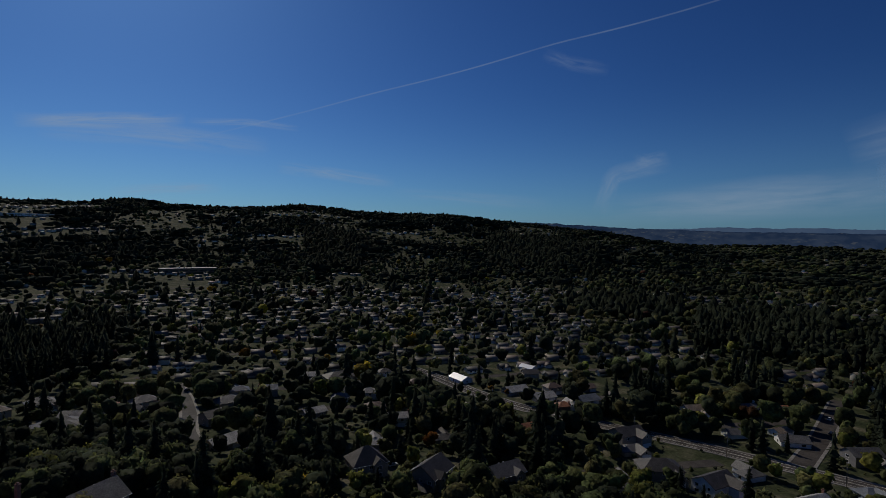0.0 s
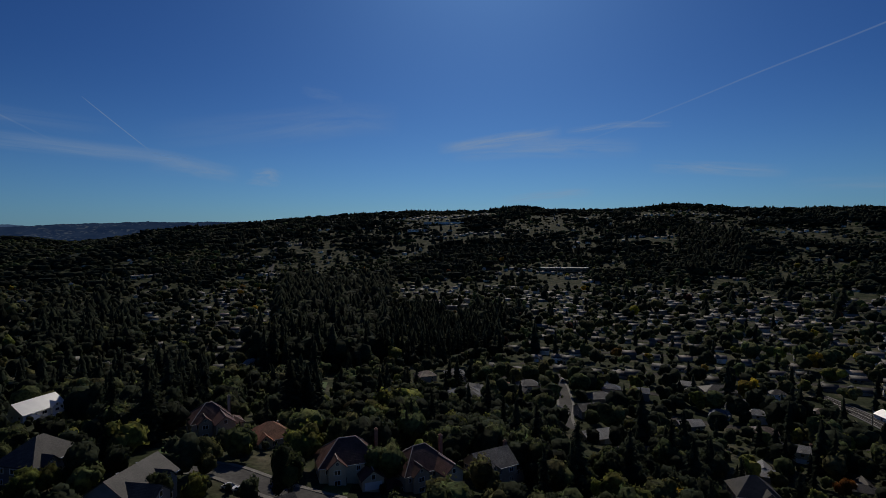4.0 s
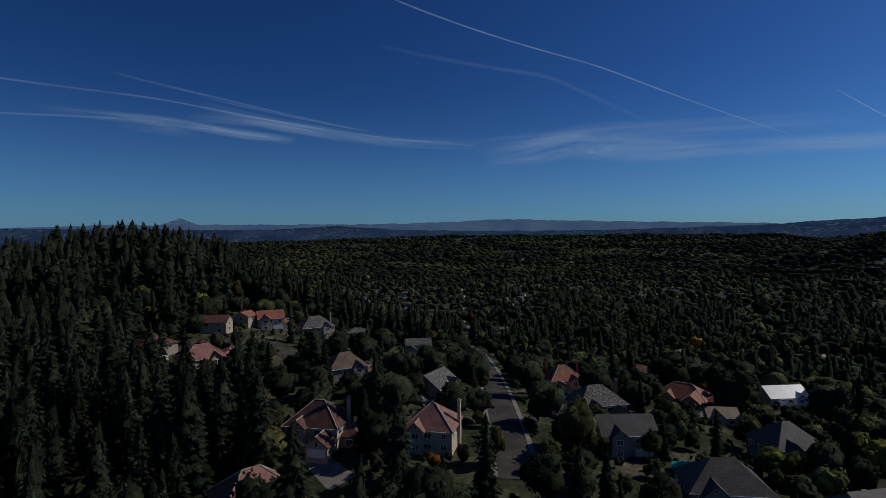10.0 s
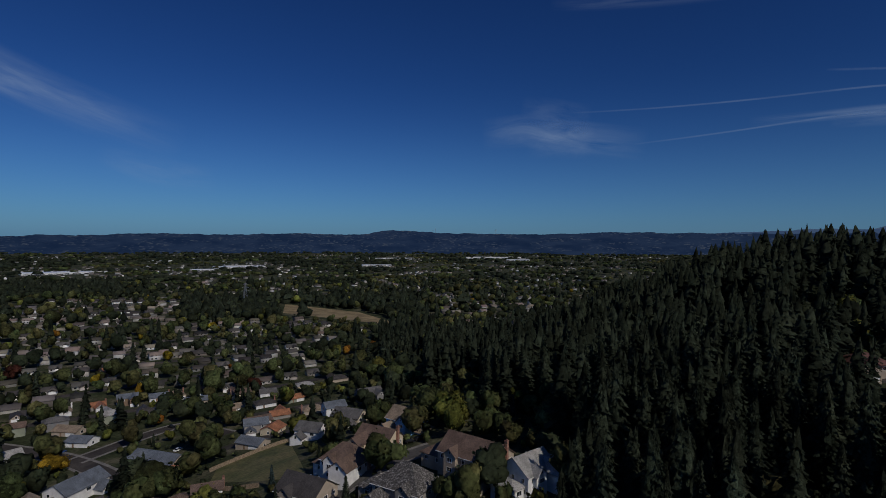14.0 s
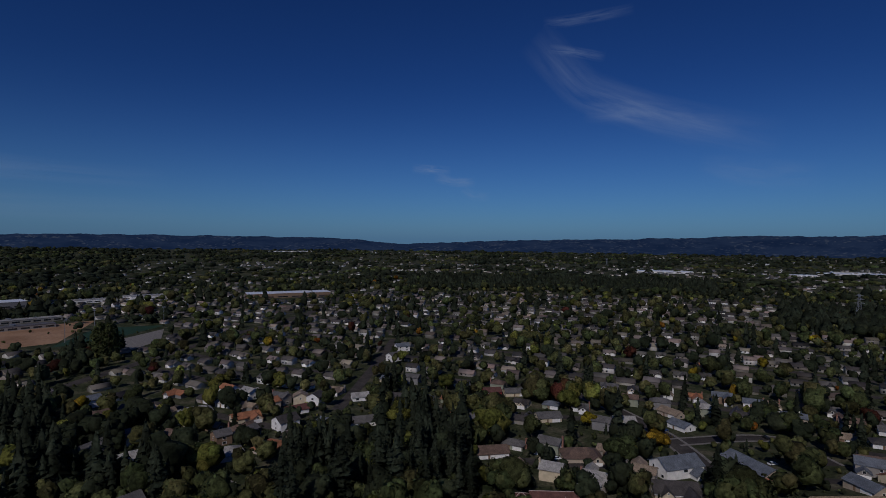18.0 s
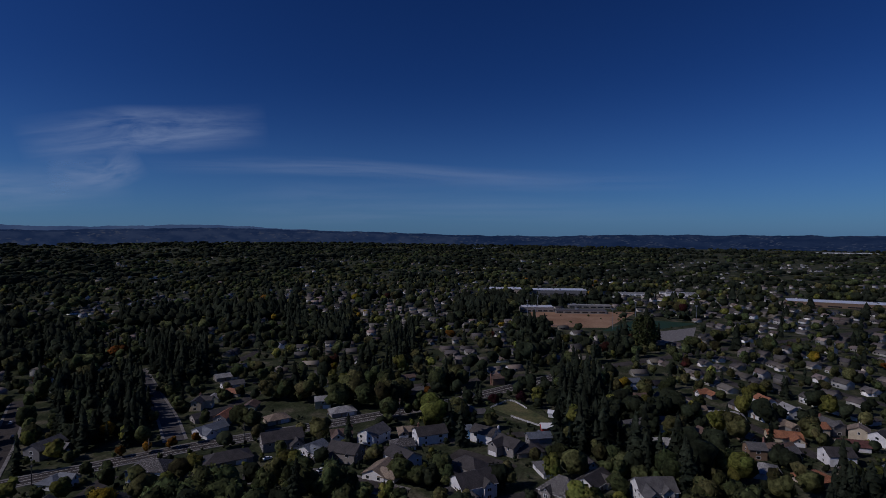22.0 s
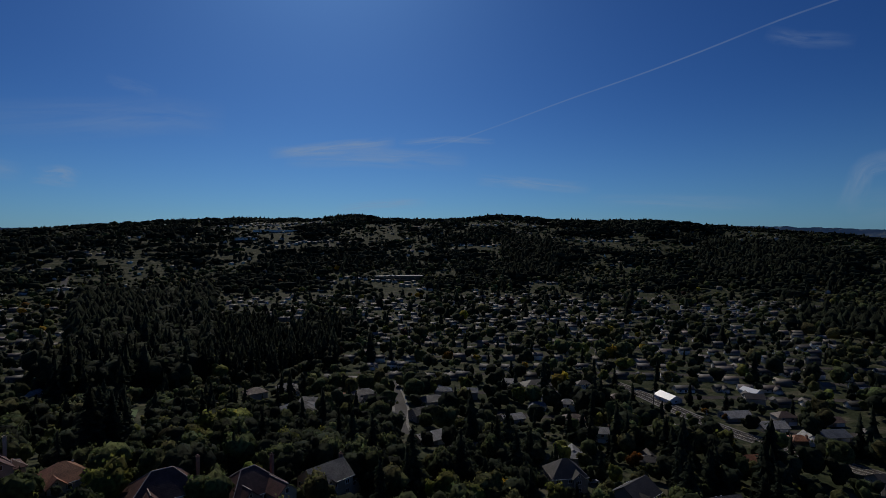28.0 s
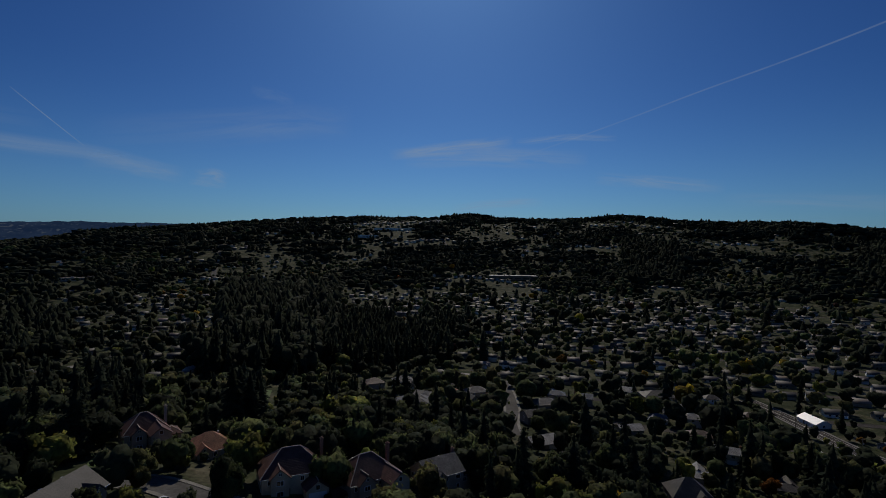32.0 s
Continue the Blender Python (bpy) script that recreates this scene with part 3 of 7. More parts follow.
GROVES = ((268.0, 273.2, 272, 329, 1), (259.3, 265.5, 231, 283, 0.8), (238.5, 248.2, 211, 267, 0.9), (229.1, 237.9, 213, 270, 0.7), (278.0, 282.2, 710, 911, 1), (273.8, 276.4, 589, 671, 1), (266.0, 268.2, 507, 560, 1), (336.6, 340.4, 339, 406, 0.7), (324.0, 334.4, 581, 861, 1), (311.9, 316.5, 342, 488, 1), (294.5, 301.1, 552, 704, 1), (277.8, 283.6, 700, 902, 1), (273.9, 277.1, 579, 645, 1), (288.1, 291.0, 443, 594, 0.8), (268.4, 272.9, 290, 430, 0.9), (291.0, 295.7, 388, 438, 0.5), (336, 344.8, 760, 980, 1), (323.3, 333.3, 625, 907, 1), (32.0, 39.5, 463, 635, 0.9), (25.5, 39.6, 182, 266, 0.15), (10.8, 20.3, 177, 256, 0.4), (343.8, 355.4, 1332, 1792, 1), (8.6, 14.4, 1263, 1666, 1), (38.0, 54.3, 443, 751, 1), (61.9, 66.7, 226, 390, 0.8), (67.8, 75.2, 585, 894, 0.9), (29.9, 34.8, 596, 756, 1), (89.6, 97.6, 536, 927, 0.6), (79.0, 88.3, 498, 830, 0.6), (28.0, 35.3, 172, 261, 0.1), (51.0, 54.6, 199, 428, 0.5), (230.0, 238.0, 256, 303, 0.3), (174.7, 181.0, 407, 628, 1), (230.0, 238.9, 217, 323, 0.9), (244.5, 248.8, 232, 284, 1), (308.7, 314.4, 445, 567, 0.7), (328.1, 331.5, 398, 492, 0.7), (314.3, 320.9, 320, 439, 0.9), (353.5, 358.3, 210, 276, 0.8), (347.6, 350.5, 218, 293, 0.7))
WOODS += GROVES


def in_woods(x, y, grow=0.0):
    az, r = polar(x, y)
    g = math.degrees(grow / max(r, 1))
    return any(a0 - g < az < a1 + g and r0 - grow < r < r1 + grow for a0, a1, r0, r1, _ in WOODS)


# ---- high cirrus and vapour trails, on a shell behind the farthest hills ----
SHELL = 4930.0


def on_shell(az, el, r=SHELL):
    a, e = radians(az), radians(el)
    return (-math.sin(a) * math.cos(e) * r, math.cos(a) * math.cos(e) * r, EYE_Z + math.sin(e) * r)


def vapour(name, strength, stretch, seed, soft, low, high):
    """Thin ice cloud: streaky, ragged, fading out to its edges."""
    m = bpy.data.materials.new(name)
    m.use_nodes = True
    n, l = m.node_tree.nodes, m.node_tree.links
    n.remove(n["Principled BSDF"])
    uv = n.new("ShaderNodeUVMap")

    def math_node(op, a, b=None):
        q = n.new("ShaderNodeMath")
        q.operation = op
        for i, v in enumerate((a, b)):
            if v is None:
                continue
            if isinstance(v, (int, float)):
                q.inputs[i].default_value = v
            else:
                l.new(v, q.inputs[i])
        return q.outputs[0]
    sep = n.new("ShaderNodeSeparateXYZ")
    l.new(uv.outputs[0], sep.inputs[0])
    fall = None
    for ax in ("X", "Y"):
        c = math_node("SUBTRACT", math_node("MULTIPLY", sep.outputs[ax], 2.0), 1.0)
        k = math_node("POWER", math_node("SUBTRACT", 1.0, math_node("MINIMUM", math_node("MULTIPLY", c, c), 1.0)), soft[0] if ax == "X" else soft[1])
        fall = k if fall is None else math_node("MULTIPLY", fall, k)
    mp = n.new("ShaderNodeMapping")
    mp.inputs["Scale"].default_value = (stretch[0], stretch[1], 1)
    mp.inputs["Location"].default_value = (seed * 3.7, seed * 1.9, seed)
    l.new(uv.outputs[0], mp.inputs["Vector"])
    ns = n.new("ShaderNodeTexNoise")
    ns.inputs["Scale"].default_value, ns.inputs["Detail"].default_value, ns.inputs["Distortion"].default_value = 1.0, 5, 0.5
    ns.inputs["Roughness"].default_value = 0.6
    l.new(mp.outputs[0], ns.inputs["Vector"])
    mr = n.new("ShaderNodeMapRange")
    mr.inputs[1].default_value, mr.inputs[2].default_value = low, high
    l.new(ns.outputs["Fac"], mr.inputs[0])
    alpha = math_node("MULTIPLY", math_node("MULTIPLY", fall, mr.outputs[0]), strength)
    em, tr, mix = n.new("ShaderNodeEmission"), n.new("ShaderNodeBsdfTransparent"), n.new("ShaderNodeMixShader")
    em.inputs[0].default_value, em.inputs[1].default_value = (*CLOUD_GLOW, 1), 1.0
    l.new(alpha, mix.inputs[0]), l.new(tr.outputs[0], mix.inputs[1]), l.new(em.outputs[0], mix.inputs[2])
    l.new(mix.outputs[0], n["Material Output"].inputs["Surface"])
    return m


# Sunlit brightness of ice cloud, put in as emission on every streak.
CLOUD_GLOW = (0.60, 0.80, 1.08)


def strip(name, line, width, mat, label, category):
    """A ribbon along (bearing, elevation) stations, width in degrees."""
    pts = []
    for (a0, e0), (a1, e1) in zip(line, line[1:]):
        pts += [(a0 + (a1 - a0) * k / 12, e0 + (e1 - e0) * k / 12) for k in range(12)]
    pts.append(line[-1])
    for _ in range(3 if len(line) > 2 else 0):
        pts = [pts[0]] + [((a[0] + 2 * b[0] + c[0]) / 4, (a[1] + 2 * b[1] + c[1]) / 4) for a, b, c in zip(pts, pts[1:], pts[2:])] + [pts[-1]]
    v, f, uv = [], [], []
    for i, (a, e) in enumerate(pts):
        p, q = pts[max(0, i - 1)], pts[min(len(pts) - 1, i + 1)]
        da, de = (q[0] - p[0]) * math.cos(radians(e)), q[1] - p[1]
        d = math.hypot(da, de) or 1
        na, ne = -de / d / math.cos(radians(e)), da / d
        for s in (-1, 0, 1):
            v.append(on_shell(a + na * width / 2 * s, e + ne * width / 2 * s))
            uv.append((i / (len(pts) - 1), 0.5 + s / 2))
    for i in range(len(pts) - 1):
        for s in (0, 1):
            b = i * 3 + s
            f.append((b, b + 1, b + 4, b + 3))
    me = poly(name, v, f, mat)
    lay = me.uv_layers.new(name="UVMap")
    for lp in me.loops:
        lay.data[lp.index].uv = uv[lp.vertex_index]
    return tagged(new(name, me), label, category, kind="structure")


def trail(line, width, strength, seed):
    strip("vapour_trail", line, width * 0.75, vapour("vapour_trail", strength * 0.8, (14, 0.3), seed, (0.6, 1.4), 0.1, 0.6), "thin white vapour trail across the blue sky", "vapour trail")


def cirrus(line, width, strength, seed, along=2.6, across=3.4, low=0.30, high=0.66):
    strip("cirrus_cloud", line, width, vapour("cirrus_cloud", min(1.0, strength * 1.05), (along, across), seed, (0.9, 1.3), low, high), "thin wispy white cirrus cloud streak in the blue sky", "cloud")


trail(((26.96, 8.44), (7.57, 14.67), (-11.29, 19.4), (-28.41, 21.8), (-36.39, 22.25)), 0.28, 0.34, 0)
trail(((113.38, 23.79), (110.20, 22.76), (91.73, 16.87), (73.64, 8.25)), 0.26, 0.51, 1)
trail(((71.78, 12.30), (66.51, 8.05)), 0.18, 0.56, 2)
trail(((114.41, 19.38), (96.55, 16.21), (86.20, 10.87)), 0.7, 0.1, 3)
trail(((161.13, 13.11), (135.70, 13.02), (115.58, 10.56), (103.91, 9.51)), 0.3, 0.3, 4)
trail(((154.92, 9.76), (138.01, 10.98), (123.88, 10.04)), 0.3, 0.24, 5)
trail(((139.10, 14.77), (129.84, 13.45), (115.58, 11.01)), 0.35, 0.21, 6)
trail(((132.01, 13.53), (124.11, 12.31), (114.61, 10.89)), 0.3, 0.18, 7)
cirrus(((38.70, 9.13), (32.37, 9.96), (25.51, 10.77)), 1.6, 0.68, 20)
cirrus(((37.22, 8.78), (27.90, 9.19), (17.76, 8.70)), 2.4, 0.44, 21)
cirrus(((25.51, 10.62), (19.92, 11.07), (15.01, 10.76)), 0.8, 0.44, 22)
cirrus(((17.20, 6.83), (11.58, 6.38), (5.11, 5.62)), 1.5, 0.46, 23)
cirrus(((31.96, 3.67), (26.95, 4.24), (22.24, 4.58)), 1.3, 0.39, 24)
cirrus(((343.90, 2.47), (342.60, 6.44), (337.08, 7.59)), 2.2, 0.33, 25)
cirrus(((343.91, 2.93), (331.64, 3.47), (319.51, 3.84)), 3.6, 0.37, 26)
cirrus(((349.86, 18.51), (346.98, 17.47), (343.06, 16.55)), 1.6, 0.18, 27)
cirrus(((323.37, 7.74), (315.78, 9.75), (311.19, 10.19), (302.89, 11.18)), 4.6, 0.62, 28)
cirrus(((321.29, 5.34), (316.93, 5.74), (314.10, 7.25)), 3.4, 0.5, 29)
cirrus(((338.68, 3.13), (328.38, 4.01), (314.68, 4.64)), 4.4, 0.36, 30)
cirrus(((314.67, 6.95), (294.53, 7.45), (268.62, 5.16)), 2.2, 0.2, 31)
cirrus(((340.83, 7.86), (339.37, 7.70), (337.46, 8.07)), 1.6, 0.25, 32)
cirrus(((103.65, 8.02), (94.18, 9.44), (89.39, 8.82), (80.01, 8.22)), 3.2, 0.43, 33)
cirrus(((90.59, 8.07), (80.01, 8.22), (65.32, 7.50), (58.29, 6.14)), 1.8, 0.32, 34)
cirrus(((105.93, 9.27), (91.77, 10.70), (69.23, 9.69)), 2.0, 0.19, 35)
cirrus(((66.75, 6.86), (62.56, 6.67), (58.69, 6.08)), 2.0, 0.3, 36)
cirrus(((57.68, 6.09), (55.92, 6.42), (54.59, 5.83)), 1.5, 0.43, 37)
cirrus(((58.28, 5.55), (56.30, 5.45), (54.78, 5.33)), 0.8, 0.29, 38)
cirrus(((132.77, 10.78), (128.30, 10.28), (122.83, 9.87)), 1.0, 0.4, 39)
cirrus(((132.03, 12.57), (124.13, 11.33), (114.62, 10.09), (103.63, 9.68)), 1.4, 0.32, 40)
cirrus(((133.10, 11.52), (126.25, 11.56), (118.13, 10.27)), 1.2, 0.25, 41)
cirrus(((66.50, 9.03), (53.38, 11.25), (47.50, 12.20), (42.39, 12.22)), 4.0, 0.2, 42)
cirrus(((52.78, 14.73), (50.42, 14.43), (48.37, 13.91)), 1.4, 0.14, 43)
cirrus(((170.29, 11.10), (165.66, 11.52), (160.30, 10.67), (153.71, 9.61)), 3.6, 0.25, 44)
cirrus(((166.25, 13.63), (162.71, 13.19), (159.12, 12.41)), 3.0, 0.1, 45)
cirrus(((144.93, 11.09), (134.14, 10.99), (123.18, 9.70)), 1.1, 0.25, 46)
cirrus(((138.82, 10.65), (135.66, 10.46), (131.65, 10.07)), 1.6, 0.15, 47)
cirrus(((163.36, 23.39), (153.82, 22.80), (134.29, 21.73)), 1.6, 0.11, 48)
cirrus(((222.98, 20.37), (217.82, 15.02), (210.60, 12.03), (199.97, 8.93)), 4.4, 0.24, 49)
cirrus(((217.81, 12.90), (211.75, 12.52), (203.57, 10.02)), 2.6, 0.22, 50)
cirrus(((207.09, 7.32), (202.34, 6.25), (196.94, 5.72)), 3.0, 0.12, 51)
cirrus(((221.47, 19.15), (218.89, 18.75), (215.67, 17.94)), 1.1, 0.22, 52)
cirrus(((221.98, 21.47), (218.90, 21.54), (212.93, 22.04)), 1.2, 0.19, 53)
cirrus(((235.67, 7.44), (233.72, 7.36), (231.46, 7.19)), 1.2, 0.29, 54)
cirrus(((233.32, 6.58), (231.25, 6.12), (228.85, 5.99)), 1.2, 0.3, 55)
cirrus(((230.39, 5.33), (229.08, 4.65), (227.27, 4.49)), 1.2, 0.14, 56)
cirrus(((285.51, 6.01), (276.32, 5.91), (259.31, 5.50)), 2.2, 0.13, 57)
cirrus(((308.42, 3.75), (295.91, 4.08), (268.05, 4.31)), 4.5, 0.12, 58)
cirrus(((306.17, 7.08), (290.92, 7.27), (268.06, 5.97)), 1.8, 0.14, 59)
cirrus(((308.44, 1.99), (290.95, 2.75), (256.24, 2.47)), 3.0, 0.13, 60)
cirrus(((5.70, 4.37), (-2.09, 4.18), (-11.56, 3.51)), 1.8, 0.22, 61)
cirrus(((165.56, 10.48), (161.95, 10.53), (158.78, 10.21)), 4.0, 0.18, 62)


# ---- houses ----
SURE = []      # houses that nothing hides
HOMES = []     # what stays in sight: x, y, height, half-width
FOOT = []      # house footprints: x, y, radius


def gable_roof(w, d, z, rise, over=0.5, th=0.22):
    """Ridge along x, solid."""
    e, k = d / 2 + over, rise / (d / 2)
    low = z - over * k
    prof = [(-e, low), (0, z + rise), (e, low), (e, low + th), (0, z + rise + th), (-e, low + th)]
    v = [(sx * (w / 2 + over), y, zz) for sx in (-1, 1) for y, zz in prof]
    f = [(0, 1, 4, 5), (1, 2, 3, 4), (6, 11, 10, 7), (7, 10, 9, 8), (5, 4, 10, 11), (4, 3, 9, 10), (0, 6, 7, 1), (1, 7, 8, 2), (0, 5, 11, 6), (2, 8, 9, 3)]
    return v, f


def hip_roof(w, d, z, rise, over=0.5, th=0.22):
    ex, ey, k = w / 2 + over, d / 2 + over, rise / (min(w, d) / 2)
    low = z - over * k
    if w >= d:
        a, b = (-(w - d) / 2, 0), ((w - d) / 2, 0)
    else:
        a, b = (0, -(d - w) / 2), (0, (d - w) / 2)
    c = [(-ex, -ey), (ex, -ey), (ex, ey), (-ex, ey)]
    v = [(*p, low) for p in c] + [(*p, low + th) for p in c] + [(*a, z + rise + th), (*b, z + rise + th)]
    f = [(0, 3, 2, 1)] + [(i, (i + 1) % 4, 4 + (i + 1) % 4, 4 + i) for i in range(4)]
    f += [(4, 5, 9, 8), (5, 6, 9), (6, 7, 8, 9), (7, 4, 8)] if w >= d else [(4, 5, 8), (5, 6, 9, 8), (6, 7, 9), (7, 4, 8, 9)]
    return v, f


def wall_block(w, d, h, rise=0.0):
    """Four walls, with gables in x when rise is given, sunk into the ground."""
    x, y = w / 2, d / 2
    v = [(-x, -y, -2.0), (x, -y, -2.0), (x, y, -2.0), (-x, y, -2.0), (-x, -y, h), (x, -y, h), (x, y, h), (-x, y, h)]
    f = [(0, 1, 5, 4), (2, 3, 7, 6), (0, 3, 2, 1)]
    if rise:
        v += [(-x, 0, h + rise), (x, 0, h + rise)]
        f += [(1, 2, 6, 9, 5), (3, 0, 4, 8, 7)]
    else:
        f += [(1, 2, 6, 5), (3, 0, 4, 7), (4, 5, 6, 7)]
    return v, f


def rod(a, b, t):
    """A square bar from a to b."""
    a, b = Vector(a), Vector(b)
    q = (b - a).to_track_quat("Z", "Y").to_matrix()
    v = [tuple(p + q @ Vector((sx * t, sy * t, 0))) for p in (a, b) for sx, sy in ((-1, -1), (1, -1), (1, 1), (-1, 1))]
    return v, [(0, 3, 2, 1), (4, 5, 6, 7), (0, 1, 5, 4), (1, 2, 6, 5), (2, 3, 7, 6), (3, 0, 4, 7)]


def joined(pieces):
    vs, fs = [], []
    for v, f in pieces:
        b = len(vs)
        vs += list(v)
        fs += [tuple(b + i for i in q) for q in f]
    return vs, fs


WIN_FRAME = poly("window_frame", *boxes([(-0.62, -0.07, -0.72, -0.5, 0.03, 0.72), (0.5, -0.07, -0.72, 0.62, 0.03, 0.72), (-0.5, -0.07, 0.6, 0.5, 0.03, 0.72), (-0.5, -0.07, -0.72, 0.5, 0.03, -0.6), (-0.03, -0.05, -0.6, 0.03, 0.03, 0.6)]), M["trim"])
WIN_PANE = poly("pane", *boxes([(-0.5, -0.03, -0.6, 0.5, 0.02, 0.6)]), M["glass"])
DOOR_LEAF = poly("front_door", *boxes([(-0.5, -0.06, 0.0, 0.5, 0.03, 2.1), (-0.4, -0.085, 0.2, -0.05, -0.055, 0.9), (0.05, -0.085, 0.2, 0.4, -0.055, 0.9), (-0.4, -0.085, 1.1, 0.4, -0.055, 1.9)]), M["brownwall"])
GARAGE = poly("garage_door", *joined([boxes([(-2.4, -0.05, 0.0, 2.4, 0.03, 2.2)]), boxes([(-2.35, -0.08, 0.06 + 0.54 * k, 2.35, -0.045, 0.54 * k + 0.5) for k in range(4)])]), M["trim"])


def chimney_mesh(h):
    return joined([boxes([(-0.55, -0.4, 0, 0.55, 0.4, h)]), boxes([(-0.65, -0.5, h - 0.25, 0.65, 0.5, h)]), boxes([(-0.2, -0.2, h, 0.2, 0.2, h + 0.4)])])


def one_block(root, w, d, h, roof, rise, rm, wm, x=0.0, y=0.0, turn=0.0, caps=False):
    m = pose(x, y, 0, 0, 0, turn)
    part("wall", poly("wall", *wall_block(w, d, h, rise if roof == "gable" else 0), M[wm]), root, m)
    part("roof", poly("roof", *(gable_roof if roof == "gable" else hip_roof)(w, d, h, rise), M["roof_" + rm]), root, m)
    if caps:
        z = h + rise + 0.26
        if roof == "hip":
            k = max(0, (w - d) / 2)
            low = h - 0.5 * rise / (min(w, d) / 2) + 0.26
            segs = [((-k, 0, z), (k, 0, z))] if k else []
            segs += [((sx * k, 0, z), (sx * (w / 2 + 0.5), sy * (d / 2 + 0.5), low)) for sx in (-1, 1) for sy in (-1, 1)]
        else:
            segs = [((-w / 2 - 0.5, 0, z), (w / 2 + 0.5, 0, z))]
        part("ridge_cap", poly("ridge_cap", *joined([rod(a, b, 0.11) for a, b in segs]), M["ridge"]), root, m, "pale mortar ridge caps")
    return m


def windows(root, w, d, storeys, m, full, rng, skip_low=False, faces=(0, 1, 2, 3)):
    tall = 2.85 if full else 2.5
    for face in faces:
        span = w if face % 2 == 0 else d
        n = max(1, int(span / (3.6 if full else 5.5)))
        for s in range(storeys):
            if face == 0 and s == 0 and skip_low:
                continue
            for k in range(n):
                if rng.random() < 0.18:
                    continue
                o = (k + 0.5) / n * span - span / 2
                z = 1.45 + tall * s
                px, py, tr = ((o, -d / 2 - 0.01, 0), (w / 2 + 0.01, o, 90), (o, d / 2 + 0.01, 180), (-w / 2 - 0.01, o, 270))[face]
                wide = rng.choice((1.0, 1.0, 1.5, 1.9))
                wm = m @ pose(px, py, z, 0, 0, tr) @ Matrix.Diagonal((wide, 1, 1, 1))
                if full:
                    part("pane", WIN_PANE, part("window", WIN_FRAME, root, wm))
                else:
                    part("window", WIN_BOTH, root, wm)


WIN_BOTH = poly("window", *joined([boxes([(-0.6, -0.06, -0.7, -0.5, 0.03, 0.7), (0.5, -0.06, -0.7, 0.6, 0.03, 0.7), (-0.5, -0.06, 0.6, 0.5, 0.03, 0.7), (-0.5, -0.06, -0.7, 0.5, 0.03, -0.6)]), boxes([(-0.5, -0.03, -0.6, 0.5, 0.02, 0.6)])]), [M["trim"], M["glass"]])
WIN_BOTH.polygons.foreach_set("material_index", np.array([0] * 24 + [1] * 6, np.int32))

ROOF_WORD = dict(grey="grey shingle", dark="charcoal shingle", brown="brown shingle", tan="tan shingle", pale="pale grey shingle", blue="blue-grey shingle", rust="rust shingle", tile="terracotta tile", rose="dusty rose tile", brick="brown-red tile", shake="weathered shake", metal="white metal")
WALL_WORD = dict(white="white", cream="cream", beige="beige", greywall="grey", bluewall="slate grey", brownwall="brown", sage="sage green", redwall="dark red", skyblue="pale blue", trim="white")


